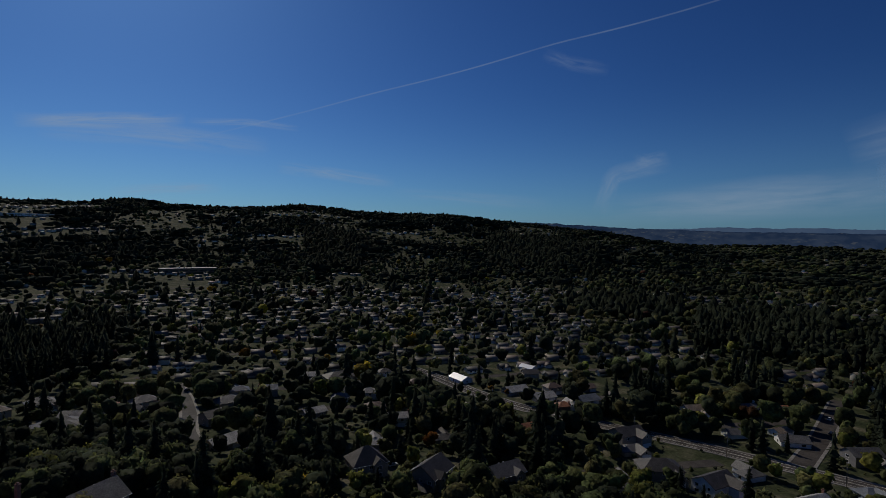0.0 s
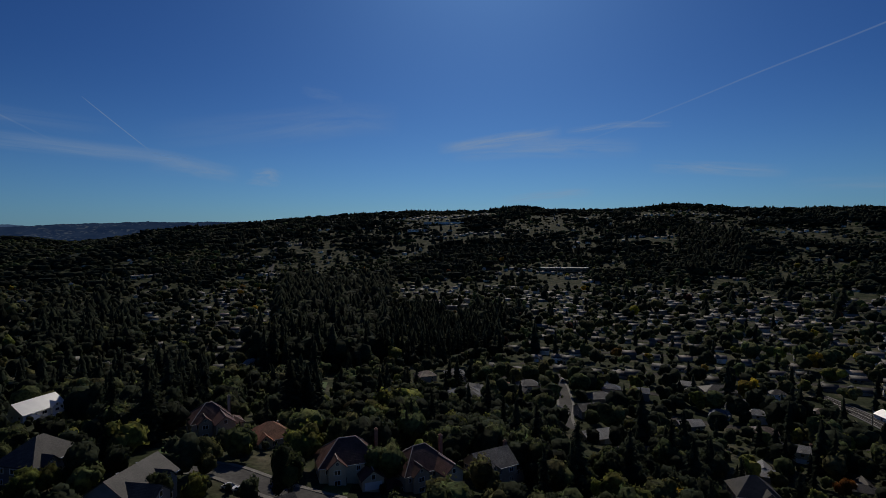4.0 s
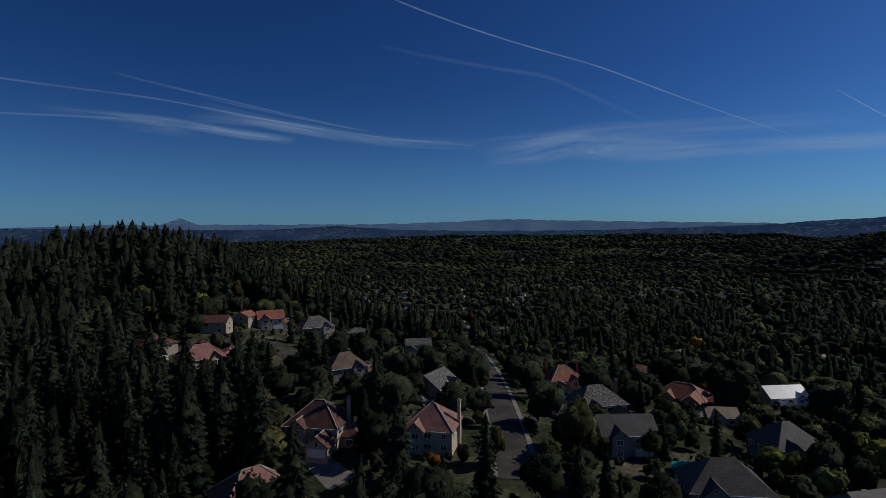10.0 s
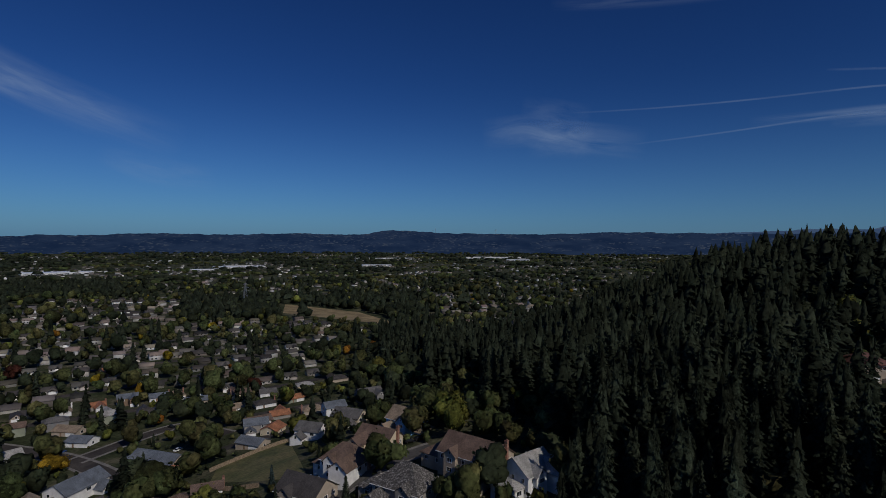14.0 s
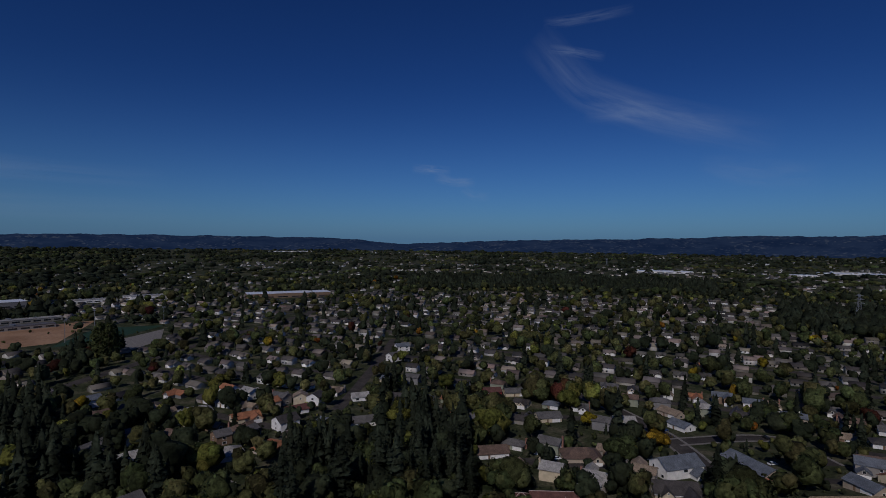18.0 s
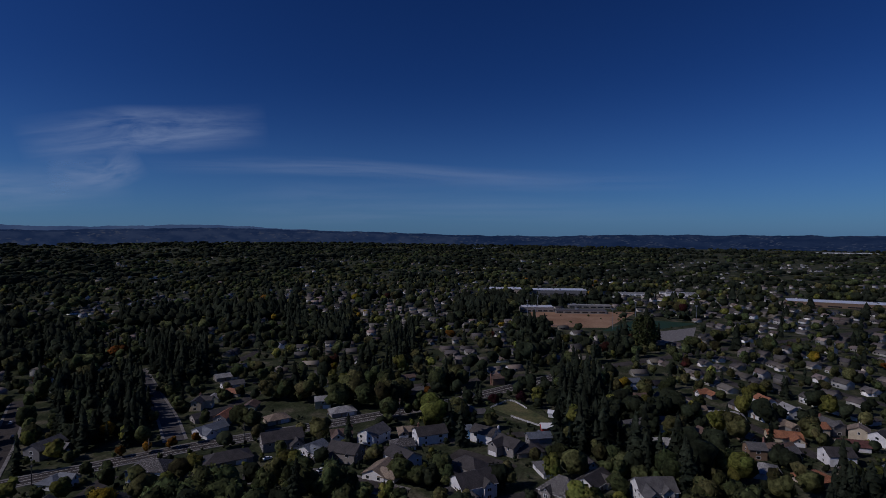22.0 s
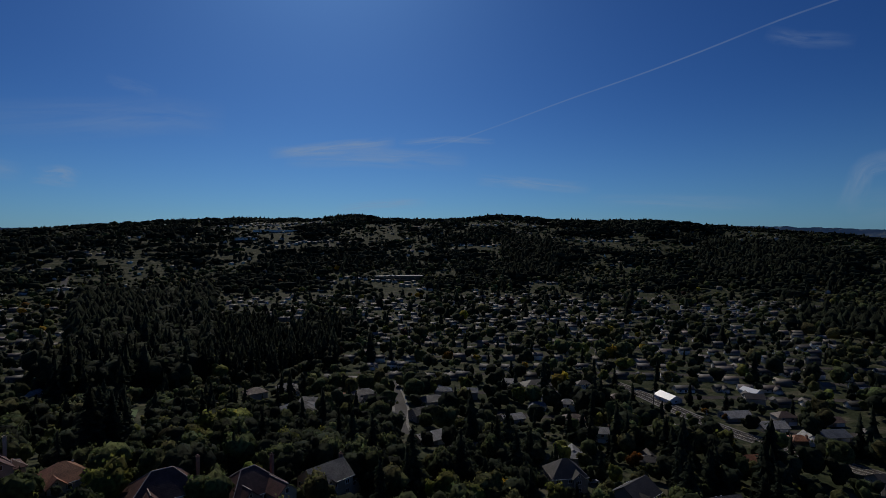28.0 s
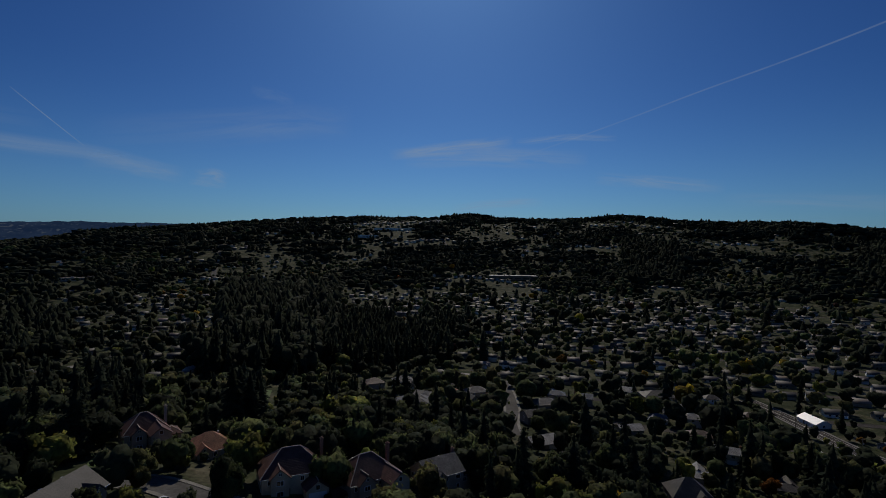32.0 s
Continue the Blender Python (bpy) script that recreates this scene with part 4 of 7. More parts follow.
def house(x, y, turn, w=14.0, d=10.0, storeys=2, roof="gable", rm="grey", wm="beige", wing=0.0, garage=True, chimney=False, full=False, beside="trees", group="houses of the rise"):
    """wing: width of a gabled block that stands forward of the front (towards local -y), with the garage in it."""
    rng = random.Random(int(x * 7 + y * 13))
    z = gz(x, y)
    FOOT.append((x, y, 0.55 * max(w, d) + 1.0))
    h = (2.85 if full else 2.5) * storeys + 0.15
    HOMES.append((x, y, z + (0.35 * h if math.hypot(x, y) < 270 else 0.6 * h if y < 0 and x > -60 else h), 0.40 * w))
    if rm in ("metal", "tile", "rose"):
        SURE.append((x, y, z + 0.35 * h, 0.45 * w))
    rise = ((0.42 if roof == "hip" else 0.34) if full else 0.27) * min(w, d) * (1.0 if storeys > 1 else 0.85)
    root = thing("house", x, y, z, turn, "%s %s house with %s %s roof beside %s" % ({1: "single-storey", 2: "two-storey"}[storeys], WALL_WORD[wm], ROOF_WORD[rm], "hipped" if roof == "hip" else "gabled", beside if len(WALL_WORD[wm].split() + ROOF_WORD[rm].split() + beside.split()) < 6 else "trees"), "house", group)
    caps = full and rm in ("tile", "rose", "brick")
    m = one_block(root, w, d, h, roof, rise, rm, wm, caps=caps)
    windows(root, w, d, storeys, m, full, rng, skip_low=garage or wing > 0, faces=(0, 1, 2, 3) if full else (0, 1, 3))
    front = -d / 2
    if wing:
        wd = 5.5 if full else 4.5
        wh = h if (storeys == 1 or rng.random() < 0.4) else 2.95
        wx = (w / 2 - wing / 2 - 0.3) * rng.choice((-1, 1))
        one_block(root, wd + 3, wing, wh, "gable", 0.38 * wing, rm, wm, wx, front - wd / 2 + 1.5, 90, caps=caps)
        front_m = pose(wx, front - wd, 0)
        if garage:
            part("garage_door", GARAGE, root, front_m)
        else:
            windows(root, wing, 0.0, 1, front_m, full, rng, faces=(0,))
        part("window", WIN_BOTH, root, front_m @ pose(0, 0, wh + 0.5))
        if full:
            part("front_door", DOOR_LEAF, root, pose(-wx * 0.3, front, 0))
    elif garage:
        part("garage_door", GARAGE, root, pose(w * 0.25, front, 0))
        part("front_door", DOOR_LEAF, root, pose(-w * 0.12, front, 0))
    if full:
        side = rng.choice((-1, 1))
        ww, wdp = w * rng.uniform(0.32, 0.45), d * rng.uniform(0.6, 0.8)
        ms = one_block(root, ww, wdp, 2.9, "hip", 0.3 * min(ww, wdp), rm, wm, side * (w / 2 + ww / 2 - 0.6), rng.uniform(-0.1, 0.1) * d, 0, caps=caps)
        windows(root, ww, wdp, 1, ms, True, rng, faces=(0, 1 if side > 0 else 3))
        bx = (-wx * 0.75) if wing else rng.choice((-1, 1)) * w * 0.22
        bay = rng.uniform(3.6, 4.8)
        one_block(root, d * 0.5 + 1.4, bay, h, "gable", 0.45 * bay, rm, wm, bx, -d / 4 - 0.7, 90, caps=caps)
        for zz in (1.5, 4.35)[:storeys]:
            bw = part("window", WIN_FRAME, root, pose(bx, -d / 2 - 1.41, zz) @ Matrix.Diagonal((1.6, 1, 1, 1)))
            part("pane", WIN_PANE, bw)
        tr = part("window", WIN_FRAME, root, pose(bx, -d / 2 - 1.41, h + 0.45 * bay * 0.4) @ Matrix.Diagonal((0.7, 1, 0.6, 1)))
        part("pane", WIN_PANE, tr)
    if chimney:
        part("chimney", poly("chimney", *chimney_mesh(h + rise + 1.0), M["brickwork" if rng.random() < 0.8 else wm]), root, pose(w / 2 + 0.4, d * 0.12, 0, 0, 0, 90))
    if full:
        for k in range(rng.randint(1, 3)):
            part("roof_vent", VENT, root, pose(rng.uniform(-w * 0.25, w * 0.25), d * 0.16, h + rise * 0.72))
        gut = [rod((-w / 2 - 0.5, sy * (d / 2 + 0.55), h - 0.5 * rise / (d / 2) + 0.1), (w / 2 + 0.5, sy * (d / 2 + 0.55), h - 0.5 * rise / (d / 2) + 0.1), 0.08) for sy in (-1, 1)]
        if w >= d:
            for g in gut:
                part("gutter", poly("gutter", *g, M["trim"]), root)
    return root


VENT = poly("roof_vent", *joined([boxes([(-0.22, -0.22, -0.4, 0.22, 0.22, 0.25)]), boxes([(-0.3, -0.3, 0.25, 0.3, 0.3, 0.32)])]), M["steel"])

house(-99.2, -76.7, 148, 15, 11, 2, "hip", "rose", "white", wing=6, full=True, beside="a street")
house(-129.7, -77.5, 96, 15, 12, 2, "hip", "brick", "beige", wing=6, chimney=True, full=True, beside="a street")
house(-136.6, -46.9, 94, 13, 12, 2, "hip", "rose", "cream", garage=False, chimney=True, full=True, beside="a street")
house(-180.0, -61.3, 169, 14, 12, 2, "gable", "shake", "beige", wing=6, full=True, beside="a street")
house(-186.8, -100.5, 138, 15, 11, 2, "hip", "brown", "greywall", full=True, beside="a street")
house(-169.7, -153.4, 147, 17, 12, 1, "hip", "rose", "cream", full=True, beside="a street")
house(-243.0, -174.4, 131, 13, 10, 2, "gable", "tile", "beige", full=True, beside="a street")
house(-233.8, -182.8, 188, 9, 8, 2, "gable", "tile", "beige", garage=False, beside="a street")
house(-171.0, -177.7, 166, 13, 11, 2, "hip", "brick", "beige", wing=6, beside="trees")
house(-210.5, -181.1, 111, 12, 10, 2, "gable", "brick", "beige", garage=False, beside="a street")
house(-258.5, -156.9, 141, 18, 12, 2, "hip", "shake", "beige", wing=6, chimney=True, full=True, beside="a street")
house(-300.5, -152.5, 127, 14, 10, 1, "hip", "shake", "greywall", garage=False, beside="a street")
house(-303.7, -113.6, 116, 15, 11, 2, "gable", "grey", "beige", wing=6, beside="a street")
house(-646.8, -314.0, 136, 14, 10, 1, "hip", "grey", "beige", garage=False, beside="trees")
house(-615.5, -260.9, 93, 13, 10, 1, "hip", "grey", "greywall", garage=False, beside="trees")
house(-430.4, -83.6, 111, 18, 11, 1, "hip", "dark", "greywall", beside="trees")
house(-240.0, -22.4, 120, 15, 12, 2, "hip", "tile", "cream", wing=7, chimney=True, full=True, beside="a street")
house(-642.3, -113.3, 130, 12, 10, 2, "hip", "brick", "white", garage=False, beside="trees")
house(-592.6, -128.9, 107, 20, 9, 1, "gable", "grey", "sage", garage=False, beside="trees")
house(-187.1, -6.7, 122, 17, 12, 2, "hip", "shake", "greywall", wing=7, chimney=True, full=True, beside="a street")
house(-156.5, 2.1, 109, 15, 11, 2, "gable", "dark", "greywall", full=True, beside="a street")
house(-249.3, 27.8, 69, 20, 13, 1, "hip", "tile", "beige", wing=8, chimney=True, full=True, beside="a street")
house(-326.9, 12.0, 98, 19, 13, 2, "hip", "brick", "beige", garage=False, chimney=True, beside="a street")
house(-289.8, 74.7, 113, 19, 12, 2, "gable", "metal", "white", wing=6, full=True, beside="a street")
house(-167.6, 44.3, 115, 14, 12, 2, "hip", "dark", "bluewall", full=True, beside="a street")
house(-205.6, 34.5, 100, 10, 8, 1, "gable", "tan", "cream", garage=False, full=True, beside="a street")
house(-482.1, 52.0, 104, 13, 10, 2, "hip", "tan", "beige", garage=False, chimney=True, beside="trees")
house(-481.4, 31.6, 96, 13, 10, 2, "gable", "dark", "greywall", garage=False, chimney=True, beside="trees")
house(-132.1, 52.3, 118, 16, 11, 2, "gable", "dark", "bluewall", wing=6, full=True, beside="a street")
house(-103.5, 55.2, 82, 15, 12, 2, "hip", "tan", "beige", wing=6, full=True, beside="a street")
house(-99.0, 64.0, 77, 14, 12, 2, "gable", "dark", "beige", full=True, beside="trees")
house(-131.7, 22.7, 100, 17, 12, 2, "hip", "dark", "greywall", full=True, beside="a street")
house(-116.9, 103.9, 58, 17, 12, 2, "hip", "brick", "cream", wing=6, chimney=True, full=True, beside="trees")
house(-102.8, 119.4, 71, 16, 12, 2, "hip", "brick", "beige", wing=6, chimney=True, full=True, beside="trees")
house(-179.9, 96.5, 72, 13, 11, 2, "hip", "brick", "beige", wing=6, garage=False, chimney=True, full=True, beside="a street")
house(-154.7, 103.7, 71, 13, 11, 1, "hip", "rust", "beige", garage=False, full=True, beside="trees")
house(-93.4, 143.1, 68, 13, 11, 2, "gable", "grey", "beige", garage=False, chimney=True, full=True, beside="trees")
house(-268.3, 92.1, 81, 13, 10, 2, "hip", "grey", "greywall", garage=False, beside="a street")
house(-231.2, 308.1, 47, 14, 11, 2, "hip", "grey", "beige", wing=6, beside="trees")
house(-178.1, 247.7, 41, 18, 11, 2, "hip", "grey", "greywall", wing=7, beside="trees")
house(-154.9, 214.6, 56, 12, 9, 1, "hip", "pale", "beige", garage=False, beside="trees")
house(-170.9, 289.2, 61, 15, 11, 2, "hip", "dark", "greywall", wing=7, beside="trees")
house(-130.8, 326.3, 42, 17, 12, 1, "hip", "grey", "beige", wing=6, beside="trees")
house(-97.6, 239.1, 57, 14, 11, 1, "gable", "pale", "beige", beside="trees")
house(-119.3, 282.2, 53, 13, 10, 2, "gable", "dark", "greywall", beside="trees")
house(-317.5, 306.3, 106, 12, 10, 2, "gable", "grey", "greywall", garage=False, beside="trees")
house(-392.7, 241.8, 108, 18, 8, 1, "gable", "pale", "white", garage=False, beside="trees")
house(-241.6, 287.9, 60, 13, 10, 2, "hip", "brown", "beige", garage=False, beside="trees")
house(-27.3, -166.0, 136, 20, 13, 2, "gable", "brown", "beige", wing=8, chimney=True, full=True, beside="the wood")
house(-41.0, -152.6, 215, 14, 11, 2, "gable", "pale", "white", wing=6, full=True, beside="the wood")
house(-7.6, -216.2, 138, 13, 11, 2, "gable", "tan", "skyblue", wing=6, full=True, beside="the wood")
house(3.4, -197.7, 146, 14, 11, 2, "gable", "brown", "cream", wing=6, chimney=True, full=True, beside="the wood")
house(13.9, -186.7, 149, 15, 11, 2, "hip", "brown", "white", wing=7, chimney=True, full=True, beside="the wood")
house(25.4, -171.1, 148, 15, 12, 2, "gable", "dark", "beige", wing=7, full=True, beside="trees")
house(-5.7, -158.0, 143, 16, 13, 2, "hip", "shake", "greywall", wing=6, full=True, beside="the wood")
house(19.3, -273.0, 154, 15, 11, 2, "gable", "grey", "cream", wing=6, beside="the wood")
house(35.7, -255.3, 158, 12, 10, 2, "gable", "grey", "white", wing=6, beside="trees")
house(30.9, -310.3, 206, 12, 9, 2, "gable", "blue", "white", garage=False, beside="trees")
house(-0.8, -278.9, 160, 13, 10, 1, "hip", "brown", "beige", wing=6, beside="the wood")
house(12.2, -337.7, 207, 15, 10, 2, "gable", "grey", "bluewall", wing=6, beside="the wood")
house(72.4, -306.2, 213, 14, 9, 1, "gable", "brown", "brownwall", beside="trees")
house(59.4, -285.2, 252, 10, 9, 1, "gable", "rust", "cream", garage=False, beside="trees")
house(64.0, -262.6, 154, 13, 9, 1, "gable", "blue", "beige", beside="trees")
house(104.5, -256.8, 157, 24, 11, 1, "gable", "blue", "beige", wing=7, beside="trees")
house(123.4, -226.5, 249, 19, 12, 2, "gable", "blue", "white", wing=7, beside="trees")
house(111.0, -202.5, 224, 17, 11, 1, "gable", "dark", "cream", wing=6, full=True, beside="trees")
house(83.5, -192.3, 223, 18, 12, 1, "hip", "brown", "brownwall", full=True, beside="trees")
house(162.2, -209.7, 233, 18, 12, 1, "hip", "brown", "beige", wing=7, beside="trees")
house(212.8, -243.9, 241, 14, 10, 1, "gable", "grey", "cream", beside="trees")
house(181.0, -273.3, 229, 12, 9, 1, "gable", "pale", "white", garage=False, beside="trees")
house(172.5, -310.2, 169, 14, 9, 1, "gable", "tan", "beige", beside="trees")
house(156.4, -291.9, 168, 12, 9, 1, "gable", "blue", "white", beside="trees")
house(214.8, -440.7, 226, 13, 10, 2, "gable", "rust", "beige", wing=6, beside="trees")
house(320.8, -44.9, 277, 12, 10, 2, "gable", "grey", "white", beside="trees")
house(293.0, -40.3, 277, 18, 11, 1, "hip", "pale", "cream", wing=7, beside="trees")
house(310.1, -24.9, 305, 14, 11, 2, "gable", "grey", "bluewall", wing=6, beside="trees")
house(291.8, -79.8, 275, 8, 9, 2, "gable", "grey", "brownwall", garage=False, beside="trees")
house(270.3, -73.9, 265, 20, 12, 1, "hip", "pale", "white", beside="trees")
house(266.7, -96.4, 300, 14, 11, 1, "hip", "rust", "beige", beside="trees")
house(293.7, -115.3, 279, 12, 10, 2, "gable", "dark", "white", beside="trees")
house(317.0, -131.2, 268, 13, 9, 1, "gable", "brick", "white", beside="trees")
house(334.3, -141.3, 337, 8, 9, 2, "gable", "tan", "cream", garage=False, beside="trees")
house(327.4, -149.0, 306, 9, 9, 2, "gable", "dark", "white", garage=False, beside="trees")
house(321.4, -101.5, 267, 16, 10, 1, "gable", "rust", "cream", wing=6, beside="trees")
house(334.1, -121.8, 280, 8, 9, 2, "gable", "rust", "cream", garage=False, beside="trees")
house(350.4, -80.8, 267, 18, 10, 1, "hip", "pale", "greywall", beside="trees")
house(273.1, -153.0, 251, 15, 10, 1, "gable", "grey", "white", beside="trees")
house(231.6, -200.7, 239, 18, 9, 2, "gable", "grey", "sage", beside="trees")
house(249.4, -192.1, 247, 14, 9, 1, "gable", "rust", "brownwall", garage=False, beside="trees")
house(192.5, -179.1, 242, 16, 10, 1, "gable", "brown", "white", beside="trees")
house(135.5, -185.5, 256, 10, 9, 1, "hip", "pale", "greywall", garage=False, full=True, beside="trees")
house(274.2, -255.7, 242, 12, 9, 1, "gable", "brick", "redwall", garage=False, beside="trees")
house(263.0, -268.0, 239, 16, 9, 1, "gable", "grey", "cream", beside="trees")
house(318.0, -176.9, 251, 12, 9, 1, "gable", "pale", "white", garage=False, beside="trees")
house(434.9, -286.9, 257, 13, 9, 2, "gable", "blue", "white", garage=False, beside="trees")
house(403.9, -257.7, 277, 11, 9, 2, "gable", "grey", "white", garage=False, beside="trees")
house(135.2, -158.9, 230, 18, 11, 1, "gable", "brick", "redwall", full=True, beside="trees")
house(229.8, -26.5, 288, 15, 11, 2, "gable", "grey", "white", wing=6, chimney=True, full=True, beside="trees")
house(217.3, 8.6, 242, 16, 12, 2, "hip", "shake", "greywall", wing=6, full=True, beside="trees")
house(278.5, 51.2, 250, 13, 10, 2, "gable", "dark", "white", chimney=True, beside="trees")
house(265.7, 36.7, 238, 13, 10, 2, "gable", "dark", "greywall", wing=6, beside="trees")
house(266.3, 27.6, 296, 14, 10, 1, "hip", "dark", "beige", beside="trees")
house(270.9, 79.7, 306, 16, 11, 2, "gable", "dark", "white", garage=False, beside="trees")
house(257.7, 90.3, 299, 12, 10, 1, "hip", "shake", "white", garage=False, beside="trees")
house(236.7, 83.0, 239, 15, 11, 2, "gable", "dark", "white", wing=6, beside="trees")
house(234.7, 50.3, 242, 15, 11, 2, "hip", "dark", "greywall", wing=7, beside="trees")
house(215.5, 45.0, 312, 16, 12, 2, "gable", "dark", "white", wing=6, full=True, beside="trees")
house(237.0, -3.2, 329, 15, 10, 1, "gable", "dark", "white", full=True, beside="trees")
house(280.7, 62.6, 293, 6, 6, 2, "gable", "blue", "skyblue", garage=False, beside="trees")
house(251.8, 200.4, 339, 16, 10, 1, "gable", "blue", "white", wing=6, beside="trees")
house(271.3, 217.5, 329, 18, 9, 1, "gable", "dark", "greywall", beside="trees")
house(352.7, 265.7, 322, 17, 9, 1, "gable", "pale", "greywall", beside="trees")
house(334.8, 247.3, 321, 15, 9, 1, "gable", "grey", "white", beside="trees")
house(277.0, 175.0, 322, 13, 10, 1, "hip", "tan", "beige", beside="trees")
house(244.0, 151.3, 312, 20, 12, 2, "gable", "dark", "greywall", wing=7, beside="trees")
house(241.1, 131.6, 339, 12, 10, 1, "gable", "blue", "white", wing=6, beside="trees")
house(237.0, 112.0, 265, 15, 11, 2, "gable", "dark", "greywall", wing=6, beside="trees")
house(224.2, 88.9, 352, 14, 11, 1, "gable", "tan", "white", wing=7, beside="trees")
house(263.2, 108.2, 342, 14, 11, 2, "gable", "grey", "white", garage=False, beside="trees")
house(299.5, 143.9, 311, 15, 10, 1, "hip", "pale", "greywall", beside="trees")
house(196.1, 186.6, 284, 17, 12, 2, "hip", "shake", "white", beside="trees")
house(218.9, 165.4, 317, 22, 12, 1, "hip", "dark", "greywall", beside="trees")
house(97.6, 279.6, 381, 15, 11, 2, "gable", "dark", "greywall", wing=6, beside="trees")
house(96.5, 235.6, 358, 18, 12, 2, "hip", "dark", "greywall", wing=7, beside="trees")
house(47.6, 281.4, 390, 13, 11, 2, "gable", "rust", "white", garage=False, chimney=True, beside="trees")
house(51.0, 369.1, 387, 16, 11, 1, "gable", "pale", "bluewall", beside="trees")
house(67.2, 354.3, 384, 15, 11, 1, "gable", "pale", "bluewall", beside="trees")
house(185.8, 282.0, 347, 14, 10, 1, "gable", "grey", "white", garage=False, beside="trees")
house(94.8, 350.0, 385, 15, 11, 1, "gable", "blue", "greywall", beside="trees")
house(204.3, 258.2, 362, 15, 10, 2, "gable", "grey", "bluewall", wing=6, beside="trees")
house(209.8, 335.2, 348, 13, 10, 1, "gable", "rust", "beige", beside="trees")
house(114.4, 222.1, 388, 15, 11, 2, "gable", "dark", "white", wing=6, beside="trees")
house(148.6, 193.4, 382, 16, 12, 2, "gable", "dark", "white", wing=6, beside="trees")
house(-76.2, 399.2, 31, 22, 14, 1, "hip", "dark", "greywall", beside="trees")
house(14.2, 398.4, 305, 16, 10, 1, "gable", "metal", "white", beside="trees")
house(70.5, 435.6, 310, 13, 8, 1, "gable", "metal", "white", garage=False, beside="trees")
house(26.7, 224.6, 393, 15, 11, 1, "gable", "grey", "greywall", full=True, beside="trees")
house(-30.1, 215.8, 28, 14, 12, 2, "hip", "dark", "greywall", full=True, beside="trees")
house(-3.8, 209.4, 61, 15, 12, 2, "gable", "dark", "greywall", wing=6, full=True, beside="trees")
house(-184.2, 256.1, 46, 19, 12, 2, "hip", "grey", "greywall", wing=7, beside="trees")
house(-75.4, 228.7, 38, 15, 11, 1, "gable", "dark", "greywall", beside="trees")
house(-73.0, 305.5, 43, 13, 9, 1, "gable", "pale", "greywall", garage=False, beside="trees")
house(-174.8, 314.1, 49, 14, 10, 2, "hip", "grey", "beige", beside="trees")


# ---- large flat-roofed buildings ----
def flat_building(x, y, turn, w, d, h, rm="roof_pale", wm="beige", label="large flat-roofed building with pale roof among trees", bays=6):
    z = gz(x, y)
    root = thing("flat_building", x, y, z, turn, label, "building", "flat-roofed buildings")
    FOOT.append((x, y, 0.5 * max(w, d)))
    TARGETS.append((x, y, z + h * 0.5, w / 2))
    part("wall", poly("wall", *boxes([(-w / 2, -d / 2, -2, w / 2, d / 2, h)]), M[wm]), root)
    part("roof", poly("roof", *boxes([(-w / 2 - 0.3, -d / 2 - 0.3, h, w / 2 + 0.3, d / 2 + 0.3, h + 0.35)]), M[rm]), root)
    rg = random.Random(int(x))
    for k in range(max(1, bays // 2)):
        px, py = rg.uniform(-w * 0.4, w * 0.4), rg.uniform(-d * 0.3, d * 0.3)
        part("rooftop_unit", poly("rooftop_unit", *boxes([(px - 1.5, py - 1.2, h + 0.35, px + 1.5, py + 1.2, h + 1.7), (px - 1.7, py - 1.4, h + 1.7, px + 1.7, py + 1.4, h + 1.85)]), M["steel"]), root)
    for k in range(bays):
        o = (k + 0.5) / bays * w - w / 2
        part("window", poly("window", *boxes([(o - w / bays * 0.36, -d / 2 - 0.06, 1.0, o + w / bays * 0.36, -d / 2 + 0.02, min(h - 0.6, 2.9))]), M["glass"]), root)
    return root


TARGETS = []     # what must stay in sight: x, y, height, half-width


